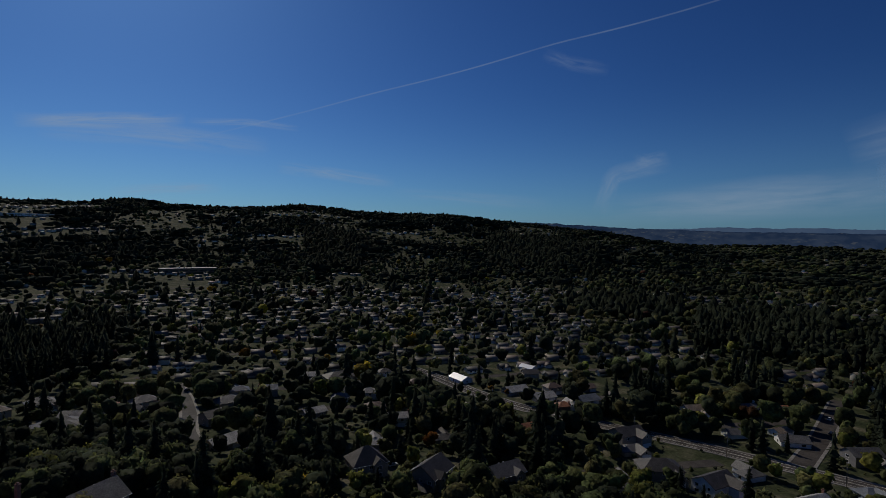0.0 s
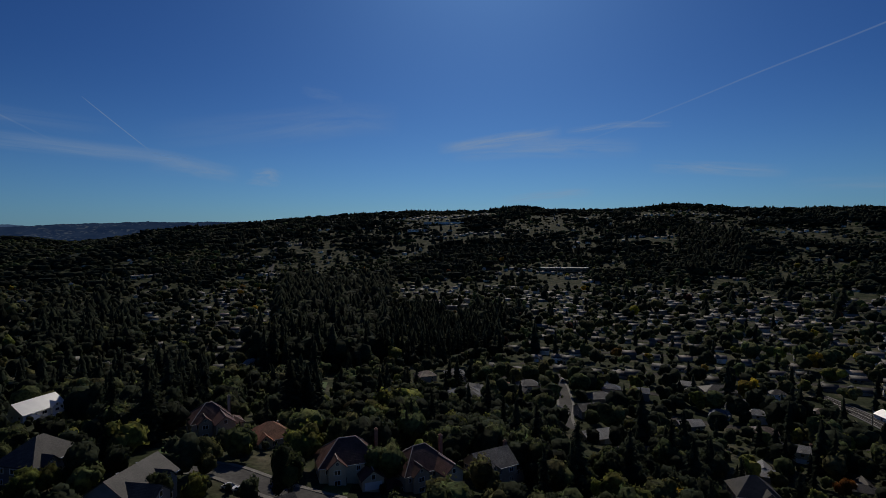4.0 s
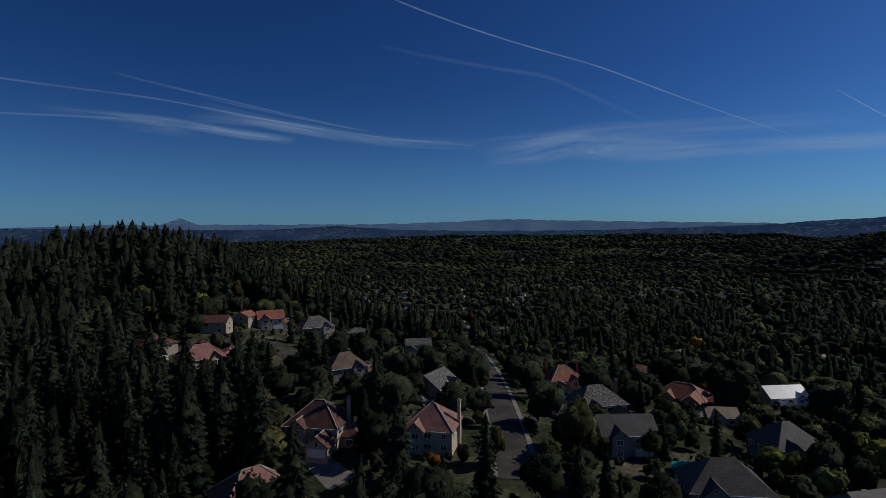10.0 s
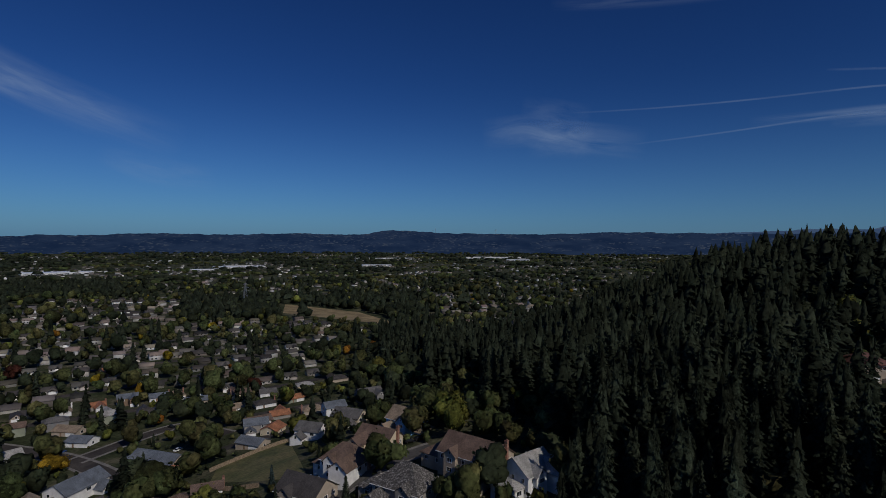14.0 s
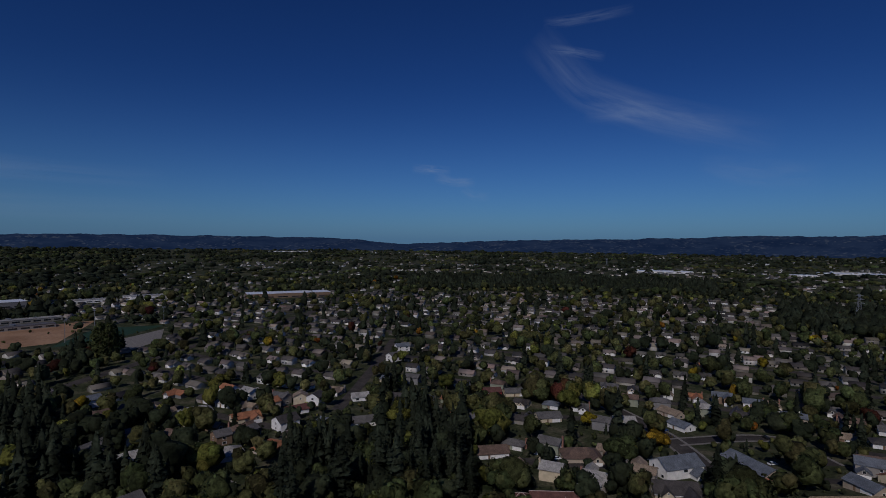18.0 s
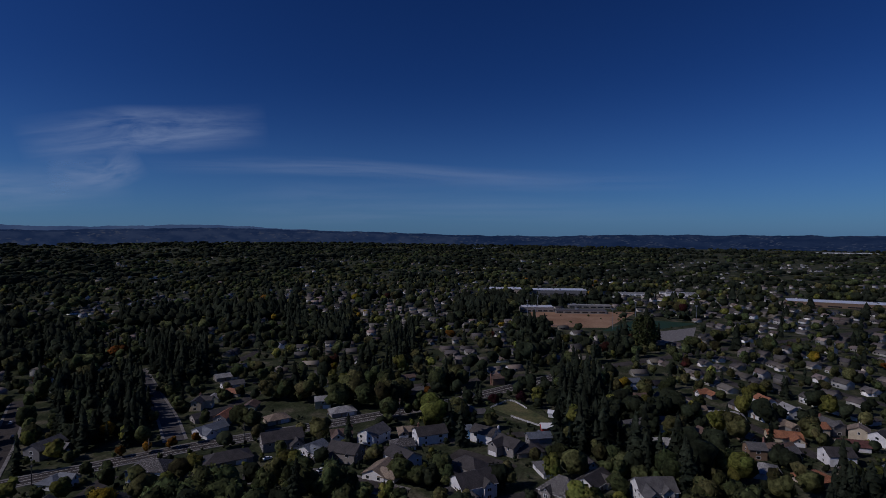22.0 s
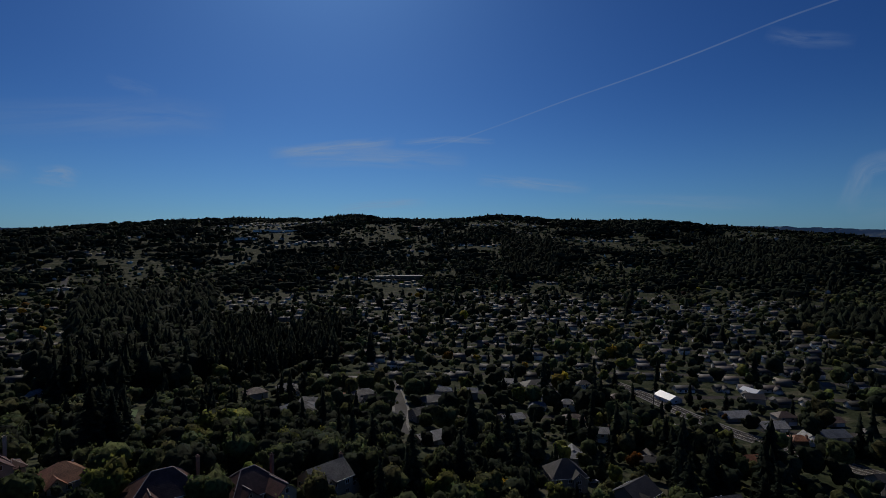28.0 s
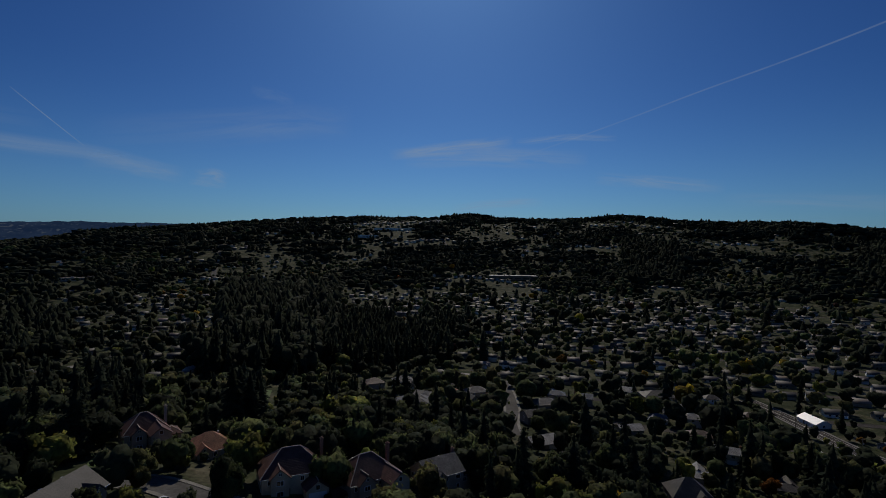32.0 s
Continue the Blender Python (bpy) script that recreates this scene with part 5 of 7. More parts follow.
def car(x, y, turn, paint="car_white", label="", lift=0.12):
    z = gz(x, y) + lift
    words = {"car_white": "white", "car_black": "black", "car_silver": "silver", "car_red": "red", "car_blue": "dark blue"}[paint]
    root = thing("car", x, y, z, turn, label or "parked %s car on the asphalt street" % words, "car", "parked cars")
    key = ("body", paint)
    if key not in CAR:
        prof = [(-2.2, 0.35), (-2.25, 0.8), (-1.95, 0.95), (-1.2, 1.0), (1.1, 0.97), (2.05, 0.85), (2.2, 0.6), (2.15, 0.35)]
        v = [(px, s * (0.86 if pz > 0.9 else 0.9), pz) for s in (-1, 1) for px, pz in prof]
        n = len(prof)
        f = [tuple(range(n - 1, -1, -1)), tuple(range(n, 2 * n))] + [(i, (i + 1) % n, n + (i + 1) % n, n + i) for i in range(n)]
        CAR[key] = poly("body", v, f, M[paint])
        CAR["roof", paint] = poly("roof_panel", *boxes([(-1.05, -0.66, 1.42, 0.35, 0.66, 1.48)]), M[paint])
    if "cabin" not in CAR:
        b, t = [(-1.75, 0.96), (1.15, 0.96)], [(-1.05, 1.44), (0.38, 1.44)]
        v = [(b[0][0], -0.8, b[0][1]), (b[1][0], -0.8, b[1][1]), (b[1][0], 0.8, b[1][1]), (b[0][0], 0.8, b[0][1]), (t[0][0], -0.64, t[0][1]), (t[1][0], -0.64, t[1][1]), (t[1][0], 0.64, t[1][1]), (t[0][0], 0.64, t[0][1])]
        CAR["cabin"] = poly("cabin_glass", v, [(0, 1, 5, 4), (1, 2, 6, 5), (2, 3, 7, 6), (3, 0, 4, 7), (4, 5, 6, 7)], M["glass"])
        ring = [(math.cos(6.283 * k / 12) * 0.33, math.sin(6.283 * k / 12) * 0.33) for k in range(12)]
        v = [(a, s, c + 0.33) for s in (-0.11, 0.11) for a, c in ring]
        CAR["wheel"] = poly("wheel", v, [tuple(range(12)), tuple(range(23, 11, -1))] + [(i, 12 + i, 12 + (i + 1) % 12, (i + 1) % 12) for i in range(12)], M["tyre"])
    part("body", CAR[key], root)
    part("cabin_glass", CAR["cabin"], root)
    part("roof_panel", CAR["roof", paint], root)
    for wx in (-1.35, 1.35):
        for wy in (-0.82, 0.82):
            part("wheel", CAR["wheel"], root, pose(wx, wy, 0))
    return root


CAR = {}


def pylon(x, y, turn, h=38.0):
    """Lattice tower for power lines."""
    root = thing("power_pylon", x, y, gz(x, y), turn, "grey steel lattice power pylon above the trees", "pylon")
    TARGETS.append((x, y, gz(x, y) + h * 0.4, 3.0))
    wide = lambda s: 3.2 * (1 - s) ** 1.2 + 0.6
    for sx, sy in ((-1, -1), (1, -1), (1, 1), (-1, 1)):
        seg = [rod((sx * wide(k / 6), sy * wide(k / 6), h * k / 6), (sx * wide((k + 1) / 6), sy * wide((k + 1) / 6), h * (k + 1) / 6), 0.16) for k in range(6)]
        part("leg", poly("leg", *joined(seg), M["steel"]), root)
    for k in range(6):
        a, b = wide(k / 6), wide((k + 1) / 6)
        z0, z1 = h * k / 6, h * (k + 1) / 6
        br = [rod((-a, s * a, z0), (b, s * b, z1), 0.1) for s in (-1, 1)] + [rod((s * a, a, z0), (s * b, -b, z1), 0.1) for s in (-1, 1)]
        part("bracing", poly("bracing", *joined(br), M["steel"]), root)
    for k, L in ((0.66, 7.0), (0.80, 6.0), (0.94, 4.5)):
        part("cross_arm", poly("cross_arm", *joined([rod((-L, 0, h * k), (L, 0, h * k), 0.16), rod((-L, 0, h * k), (0, 0, h * (k + 0.05)), 0.1), rod((L, 0, h * k), (0, 0, h * (k + 0.05)), 0.1)]), M["steel"]), root)


def mast(az, r, h, foot):
    x, y = at(az, r)
    root = thing("radio_mast", x, y, foot, 0, "thin radio mast standing on the distant hills", "mast")
    part("pole", poly("pole", *rod((0, 0, 0), (0, 0, h), 0.9), M["steel"]), root)
    part("antenna", poly("antenna", *joined([rod((-4, 0, h * 0.8), (4, 0, h * 0.8), 0.7), rod((0, -4, h * 0.9), (0, 4, h * 0.9), 0.7)]), M["steel"]), root)


def fence(pts, rails=True, mat="fence", h=1.4, label="weathered wooden fence round a field", gap=3.0):
    line = drape(pts, gap)
    x0, y0 = line[0]
    root = thing("fence", x0, y0, gz(x0, y0), 0, label, "fence")
    z0 = gz(x0, y0)
    post = poly("post", *boxes([(-0.09, -0.09, -0.3, 0.09, 0.09, h)]), M[mat])
    for (ax, ay), (bx, by) in zip(line, line[1:]):
        part("post", post, root, pose(ax - x0, ay - y0, gz(ax, ay) - z0))
        za, zb = gz(ax, ay) - z0, gz(bx, by) - z0
        if rails:
            for q in (0.45, 0.8, 1.15):
                part("rail", poly("rail", *rod((ax - x0, ay - y0, za + q * h / 1.4), (bx - x0, by - y0, zb + q * h / 1.4), 0.07), M[mat]), root)
        else:
            vv = [(ax - x0, ay - y0, za), (bx - x0, by - y0, zb), (bx - x0, by - y0, zb + h), (ax - x0, ay - y0, za + h)]
            d = Vector((by - ay, ax - bx, 0)).normalized() * 0.05
            vv += [(p[0] + d.x, p[1] + d.y, p[2]) for p in vv]
            part("panel", poly("panel", vv, [(3, 2, 1, 0), (4, 5, 6, 7), (0, 1, 5, 4), (1, 2, 6, 5), (2, 3, 7, 6), (3, 0, 4, 7)], M[mat]), root)


def umbrella(x, y, size, h, label):
    root = thing("garden_umbrella", x, y, gz(x, y), 20, label, "umbrella")
    part("pole", poly("pole", *rod((0, 0, 0), (0, 0, h), 0.05), M["steel"]), root)
    n = 8
    v = [(0, 0, h + 0.1)] + [(math.cos(6.283 * k / n) * size, math.sin(6.283 * k / n) * size, h - size * 0.28) for k in range(n)] + [(math.cos(6.283 * k / n) * size, math.sin(6.283 * k / n) * size, h - size * 0.28 - 0.15) for k in range(n)]
    f = [(0, 1 + k, 1 + (k + 1) % n) for k in range(n)] + [(1 + k, 1 + n + k, 1 + n + (k + 1) % n, 1 + (k + 1) % n) for k in range(n)]
    part("canopy", poly("canopy", v, f, M["canvas"]), root)


def utility_pole(x, y, turn, h=11.0):
    root = thing("utility_pole", x, y, gz(x, y), turn, "weathered wooden utility pole with cross-arm beside the road", "utility pole", "utility poles")
    part("pole", poly("pole", *joined([rod((0, 0, -0.5), (0, 0, h * 0.5), 0.17), rod((0, 0, h * 0.5), (0, 0, h), 0.13)]), M["fence"]), root)
    part("cross_arm", poly("cross_arm", *joined([rod((-1.2, 0, h - 0.7), (1.2, 0, h - 0.7), 0.08), rod((-0.8, 0, h - 1.9), (0.8, 0, h - 1.9), 0.06)]), M["fence"]), root)
    part("transformer", poly("transformer", *boxes([(0.2, -0.25, h - 3.4, 0.7, 0.25, h - 2.4)]), M["steel"]), root)


def floodlight_mast(x, y, turn, h=24.0):
    root = thing("floodlight_mast", x, y, gz(x, y), turn, "tall grey steel floodlight mast beside the sports field", "floodlight", "floodlights of the sports field")
    part("pole", poly("pole", *joined([rod((0, 0, -0.5), (0, 0, h * 0.6), 0.3), rod((0, 0, h * 0.6), (0, 0, h), 0.2)]), M["steel"]), root)
    part("lamp_rack", poly("lamp_rack", *boxes([(-1.8, -0.2, h - 0.3, 1.8, 0.2, h - 0.1), (-1.8, -0.2, h - 1.5, 1.8, 0.2, h - 1.3), *[(o - 0.35, -0.5, h - q, o + 0.35, 0.1, h - q + 0.6) for o in (-1.4, -0.5, 0.5, 1.4) for q in (0.6, 1.8)]]), M["steel"]), root)


for k in range(14, len(ARTERIAL) - 30, 11):
    (ax, ay), (bx, by) = ARTERIAL[k], ARTERIAL[k + 1]
    dd = math.hypot(bx - ax, by - ay) or 1
    utility_pole(ax + (by - ay) / dd * 7.6, ay - (bx - ax) / dd * 7.6, math.degrees(math.atan2(by - ay, bx - ax)) + 90)
for fx, fy in ((660, 60), (735, 78), (800, 70), (668, -30), (745, -62), (728, -132)):
    floodlight_mast(fx, fy, 90)
flat_building(1065.6, 157.0, 280, 62, 45, 8, "roof_metal", "beige", "large white-roofed school hall among trees")
flat_building(1055.0, 56.5, 281, 106, 40, 9, "roof_metal", "bluewall", "large white-roofed building of a school")
flat_building(802.5, 72.5, 283, 48, 26, 7, "roof_metal", "greywall", "school gymnasium with white metal roof beside sports field")
flat_building(798.2, 9.3, 279, 71, 18, 4.5, "roof_grey", "greywall", "low school classroom block beside the sports field")
flat_building(859.7, -3.4, 278, 64, 16, 4.5, "roof_pale", "greywall", "low school classroom block beside the sports field")
flat_building(1063.6, -85.9, 273, 68, 20, 5, "roof_pale", "white", "pale low building beside the school")
flat_building(970.0, -385.8, 256, 149, 40, 8, "roof_metal", "brownwall", "long white-roofed store beyond the trees")
flat_building(965.0, -1673.7, 218, 173, 60, 6, "roof_metal", "white", "large white-roofed warehouse on the plain")
flat_building(1003.2, -2504.4, 210, 113, 40, 5, "roof_metal", "white", "white-roofed commercial building on the plain")
flat_building(625.6, -1854.3, 207, 82, 40, 5, "roof_metal", "white", "white-roofed commercial building on the plain")
flat_building(561.7, -2129.5, 203, 130, 40, 5, "roof_pale", "white", "pale commercial building on the plain")
flat_building(3338.7, -1346.5, 256, 303, 40, 5, "roof_metal", "white", "white-roofed commercial building on the plain")
flat_building(1056.2, -168.3, 269, 56, 24, 7, "roof_pale", "white", "pale commercial building among trees")
flat_building(30.9, -2927.8, 189, 339, 40, 5, "roof_pale", "white", "long pale commercial building on the plain")
flat_building(-486.1, -3004.0, 179, 128, 40, 8, "roof_pale", "white", "tall pale office block on the plain")
flat_building(-661.7, -2728.8, 174, 118, 40, 6, "roof_metal", "white", "white-roofed commercial building on the plain")
flat_building(549.4, -2044.7, 203, 178, 50, 5, "roof_metal", "white", "large white-roofed warehouse on the plain")
flat_building(51.5, -2196.7, 189, 116, 40, 5, "roof_metal", "white", "white-roofed commercial building on the plain")
flat_building(-588.5, -3057.0, 177, 262, 40, 8, "roof_pale", "white", "pale office block on the plain")
flat_building(-729.0, -3031.7, 174, 98, 40, 9, "roof_pale", "white", "tall pale office block on the plain")
flat_building(-1118.4, 1295.7, 49, 61, 30, 5, "roof_metal", "white", "white-roofed school wing among trees")
flat_building(-1121.3, 1435.8, 46, 134, 30, 5, "roof_metal", "white", "white-roofed school hall among trees")
flat_building(-538.4, 1135.2, 33, 111, 30, 7, "roof_grey", "brownwall", "broad low grey-roofed building among trees")
flat_building(-1224.2, 515.1, 75, 50, 18, 5, "roof_tan", "beige", "low tan-roofed building among trees")
flat_building(3204.2, 590.8, 288, 171, 40, 5, "roof_metal", "white", "white-roofed commercial building on the plain")
flat_building(1144.9, 1046.6, 320, 65, 18, 5, "roof_pale", "white", "pale low building among trees")
flat_building(1077.9, -166.5, 269, 69, 20, 6, "roof_pale", "white", "pale low building beside the trees")
flat_building(-538.3, 3559.5, 17, 76, 15, 5, "roof_pale", "white", "pale building on the wooded slope")
car(-182.7, -26.7, 198, "car_white")
car(-185.8, -23.4, 197, "car_white")
car(-122.2, -70.0, 155, "car_black")
car(-191.4, -163.5, 190, "car_white")
car(-189.8, -171.9, 202, "car_red")
car(-233.5, -137.4, 180, "car_red")
car(-208.4, -130.5, 172, "car_white")
car(-248.3, -100.9, 132, "car_silver")
car(-164.2, -24.0, 178, "car_silver")
car(-158.9, 78.1, 139, "car_white")
car(-163.8, 84.3, 138, "car_silver")
car(-126.5, 73.0, 15, "car_white")
car(-123.1, 74.2, 14, "car_white")
car(-184.2, -23.8, 177, "car_white")
car(-165.2, 56.6, 131, "car_white")
car(-135.3, 267.5, 112, "car_black")
car(-170.6, 358.7, 85, "car_black")
car(-155.7, 354.2, 64, "car_white")
car(-174.7, 253.2, 65, "car_white")
car(-119.6, 336.9, 80, "car_silver")
car(-20.1, 226.9, 35, "car_silver")
car(160.4, -290.2, 229, "car_white")
car(159.9, -280.3, 240, "car_blue")
car(133.4, -320.9, 153, "car_silver")
car(120.1, -311.8, 151, "car_black")
car(69.5, -210.5, 218, "car_silver")
car(-8.3, -199.0, 188, "car_black")
car(-11.8, -199.1, 187, "car_black")
car(80.0, -314.1, 214, "car_white")
car(-1.7, -263.6, 210, "car_white")
car(6.5, -258.8, 241, "car_silver")
car(168.5, -199.8, 235, "car_white")
car(160.3, -195.0, 234, "car_silver")
car(143.4, -176.5, 229, "car_blue")
car(138.3, -179.4, 228, "car_silver")
car(153.1, -297.7, 227, "car_white")
car(300.2, -68.2, 277, "car_white")
car(282.2, -196.9, 265, "car_silver")
car(101.5, -271.4, 241, "car_white")
car(226.6, 148.0, 323, "car_white")
car(220.8, 116.6, 338, "car_white")
car(345.6, 235.7, 254, "car_black")
car(206.2, 159.2, 328, "car_silver")
car(273.1, 43.0, 309, "car_white")
car(336.7, 209.6, 252, "car_silver")
car(234.7, 322.2, 399, "car_white")
car(217.9, 297.9, 399, "car_black")
car(113.2, 295.5, 344, "car_black")
car(126.2, 206.7, 389, "car_red")
car(236.3, 152.7, 303, "car_white")
car(77.2, 223.2, 371, "car_white")
car(47.6, 241.6, 329, "car_white")
car(-181.4, 259.6, 65, "car_white")
pylon(230.6, -892.9, 219, 38)
pylon(1285.4, -1812.9, 240, 34)
pylon(150.1, -2402.9, 209, 30)
mast(175.4, 4590, 54, 150)
mast(168.8, 4590, 60, 150)
mast(175.1, 4590, 70, 150)
mast(168.7, 4590, 70, 150)
fence(((334.8, 58.2), (355.4, 48.4), (337.4, 35.8)), True, "trim", 1.5, "white painted rail fence round a paddock")
fence(((320.1, 43.5), (312.9, 33.2), (306.8, 24.3)), True, "trim", 1.5, "white painted rail fence round a paddock")
fence(((74.3, -232.5), (68.7, -239.4), (51.6, -256.9), (46.5, -259.2)), False, "fence", 1.8, "weathered board fence along the meadow")
fence(((63.9, -207.1), (53.0, -200.2), (46.2, -198.6)), False, "fence", 1.8, "weathered board fence along the meadow")
fence(((92.5, -254.8), (104.4, -249.8), (121.8, -260.6)), False, "fence", 1.8, "tan board fence between gardens and street")
house(302.9, 19.8, 285, 9, 7, 1, "gable", "metal", "redwall", garage=False, beside="a paddock")
house(328.3, 18.8, 265, 6, 5, 1, "gable", "metal", "white", garage=False, beside="a paddock")
umbrella(-146.2, 16.9, 3.6, 3.0, "teal canvas canopy in a back garden")
umbrella(-155.9, 11.3, 2.0, 2.6, "dark teal garden umbrella on a terrace")


# ---- trees ----
def cards(rng, centres, sizes, normals=None):
    """Bent leaf sprays: two triangles each, folded along the middle."""
    n = len(centres)
    a = rng.normal(size=(n, 3))
    a /= np.linalg.norm(a, axis=1)[:, None]
    b = np.cross(a, rng.normal(size=(n, 3)))
    b /= np.linalg.norm(b, axis=1)[:, None]
    c = np.cross(a, b)
    s = sizes[:, None]
    p = np.stack([centres - a * s * 0.6, centres + b * s * 0.5 + c * s * 0.18, centres + a * s * 0.6, centres - b * s * 0.5 + c * s * 0.18], 1).reshape(-1, 3)
    i = np.arange(n)[:, None] * 4
    f = np.concatenate([i + np.array([[0, 1, 2]]), i + np.array([[0, 2, 3]])])
    return p, f


def lumps(rng, centres, radii):
    """Solid leafy masses: low knobbly domes of 15 faces each."""
    ring = np.arange(5) * 1.2566
    v = np.concatenate([[(0, 0, 0.88)], np.stack([np.cos(ring) * 0.8, np.sin(ring) * 0.8, np.full(5, 0.5)], 1), np.stack([np.cos(ring + 0.63) * 0.92, np.sin(ring + 0.63) * 0.92, np.full(5, -0.45)], 1)])
    f = [(0, 1 + k, 1 + (k + 1) % 5) for k in range(5)]
    for k in range(5):
        q = (k + 1) % 5
        f += [(1 + k, 6 + k, 1 + q), (1 + q, 6 + k, 6 + q)]
    f = np.array(f)
    V, F = [], []
    for k, (c, r) in enumerate(zip(centres, radii)):
        a = rng.uniform(0, 6.28)
        w = v * rng.uniform(0.6, 1.25, (len(v), 1))
        w = np.stack([w[:, 0] * math.cos(a) - w[:, 1] * math.sin(a), w[:, 0] * math.sin(a) + w[:, 1] * math.cos(a), w[:, 2]], 1)
        V.append(c + w * r)
        F.append(f + k * len(v))
    return np.concatenate(V), np.concatenate(F)


def unit(v):
    return v / np.maximum(np.linalg.norm(v, axis=1)[:, None], 1e-6)


def outward(rng, v, f, n, ragged):
    """Turns every leaf spray to face out of its crown and gives each vertex a soft normal."""
    n = unit(unit(n) + rng.normal(0, ragged, n.shape))
    g = np.cross(v[f[:, 1]] - v[f[:, 0]], v[f[:, 2]] - v[f[:, 0]])
    back = (g * (n[f[:, 0]] + n[f[:, 1]] + n[f[:, 2]])).sum(1) < 0
    f = f.copy()
    f[back] = f[back][:, ::-1]
    return v, f, n


def both(a, b):
    return np.concatenate([a[0], b[0]]), np.concatenate([a[1], b[1] + len(a[0])]), np.concatenate([a[2], b[2]])


def ball(level):
    """Icosahedron, split level times: unit vertices and triangles."""
    p = (1 + 5 ** 0.5) / 2
    v = [(-1, p, 0), (1, p, 0), (-1, -p, 0), (1, -p, 0), (0, -1, p), (0, 1, p), (0, -1, -p), (0, 1, -p), (p, 0, -1), (p, 0, 1), (-p, 0, -1), (-p, 0, 1)]
    f = [(0, 11, 5), (0, 5, 1), (0, 1, 7), (0, 7, 10), (0, 10, 11), (1, 5, 9), (5, 11, 4), (11, 10, 2), (10, 7, 6), (7, 1, 8), (3, 9, 4), (3, 4, 2), (3, 2, 6), (3, 6, 8), (3, 8, 9), (4, 9, 5), (2, 4, 11), (6, 2, 10), (8, 6, 7), (9, 8, 1)]
    for _ in range(level):
        mid, g = {}, []

        def half(i, j):
            k = (min(i, j), max(i, j))
            if k not in mid:
                mid[k] = len(v)
                v.append(tuple((q + w) / 2 for q, w in zip(v[i], v[j])))
            return mid[k]
        for i, j, k in f:
            x, y, z = half(i, j), half(j, k), half(k, i)
            g += [(i, x, z), (x, j, y), (z, y, k), (x, y, z)]
        f = g
        v = [tuple(Vector(q).normalized()) for q in v]
    return unit(np.array(v, float)), np.array(f)


BALLS = [ball(k) for k in range(2)]


def leafy(seed, n, size, lobes=7, level=1, main=0.34, fine=9):
    """A crown of unit height 0..1 over unit half-width: uneven leafy masses round a main one, with a fringe of sprays."""
    rng = np.random.default_rng(seed)
    a = rng.uniform(0, 6.28) + np.arange(lobes) * 2.4
    q = rng.uniform(0.14, 0.30, lobes)
    z = rng.uniform(0.30, 0.78, lobes)
    lc = np.stack([np.cos(a) * q, np.sin(a) * q, z], 1)
    lc[:, :2] *= (1.2 - 0.9 * np.abs(z - 0.45))[:, None]
    lr = rng.uniform(0.15, 0.24, lobes)
    lc[0], lr[0] = (rng.normal(0, 0.04), rng.normal(0, 0.04), 0.54), main
    V, F, N, base = [], [], [], 0
    mid = np.array((0, 0, 0.42))
    for k in range(lobes):
        v, f = BALLS[level if k < fine else 0]
        w = v * rng.uniform(0.74, 1.22, (len(v), 1)) * lr[k] + lc[k]
        V.append(w), F.append(f + base), N.append(unit(w - lc[k]) * 0.85 + unit(w - mid) * 0.4)
        base += len(v)
    v, f, nn = np.concatenate(V), np.concatenate(F), np.concatenate(N)
    body = outward(rng, v, f, nn, 0.22)
    if not n:
        return body
    k = rng.integers(0, lobes, n)
    d = unit(rng.normal(size=(n, 3)) + np.array((0, 0, 0.25)))
    p = lc[k] + d * (lr[k] * rng.uniform(0.85, 1.2, n))[:, None]
    v, f = cards(rng, p, size * rng.uniform(0.6, 1.3, n))
    return both(body, outward(rng, v, f, np.repeat(d * 0.75, 4, axis=0) + unit(v - mid) * 0.6, 0.35))


def canopy(seed, n):
    """A stand of several far crowns, wider than it is high."""
    rng = np.random.default_rng(seed)
    c = np.stack([rng.uniform(-1.1, 1.1, n), rng.uniform(-0.7, 0.7, n), rng.uniform(0.3, 0.55, n)], 1)
    r = rng.uniform(0.30, 0.52, n)
    v, f = lumps(rng, c, r)
    own = np.repeat(c, len(v) // n, axis=0)
    return outward(rng, v, f, unit(v - own), 0.2)


def column(seed, n, size):
    rng = np.random.default_rng(seed)
    z = rng.uniform(0.08, 1.0, n)
    r = 0.30 * np.sqrt(np.clip(np.sin(np.pi * np.clip(z, 0.0, 0.97) ** 0.75), 0.02, 1)) * rng.uniform(0.5, 1.1, n)
    a = rng.uniform(0, 2 * np.pi, n)
    v, f = cards(rng, np.stack([r * np.cos(a), r * np.sin(a), z], 1), size * rng.uniform(0.6, 1.3, n))
    return outward(rng, v, f, v * np.array((1, 1, 0)) + np.array((0, 0, 0.1)), 0.3)


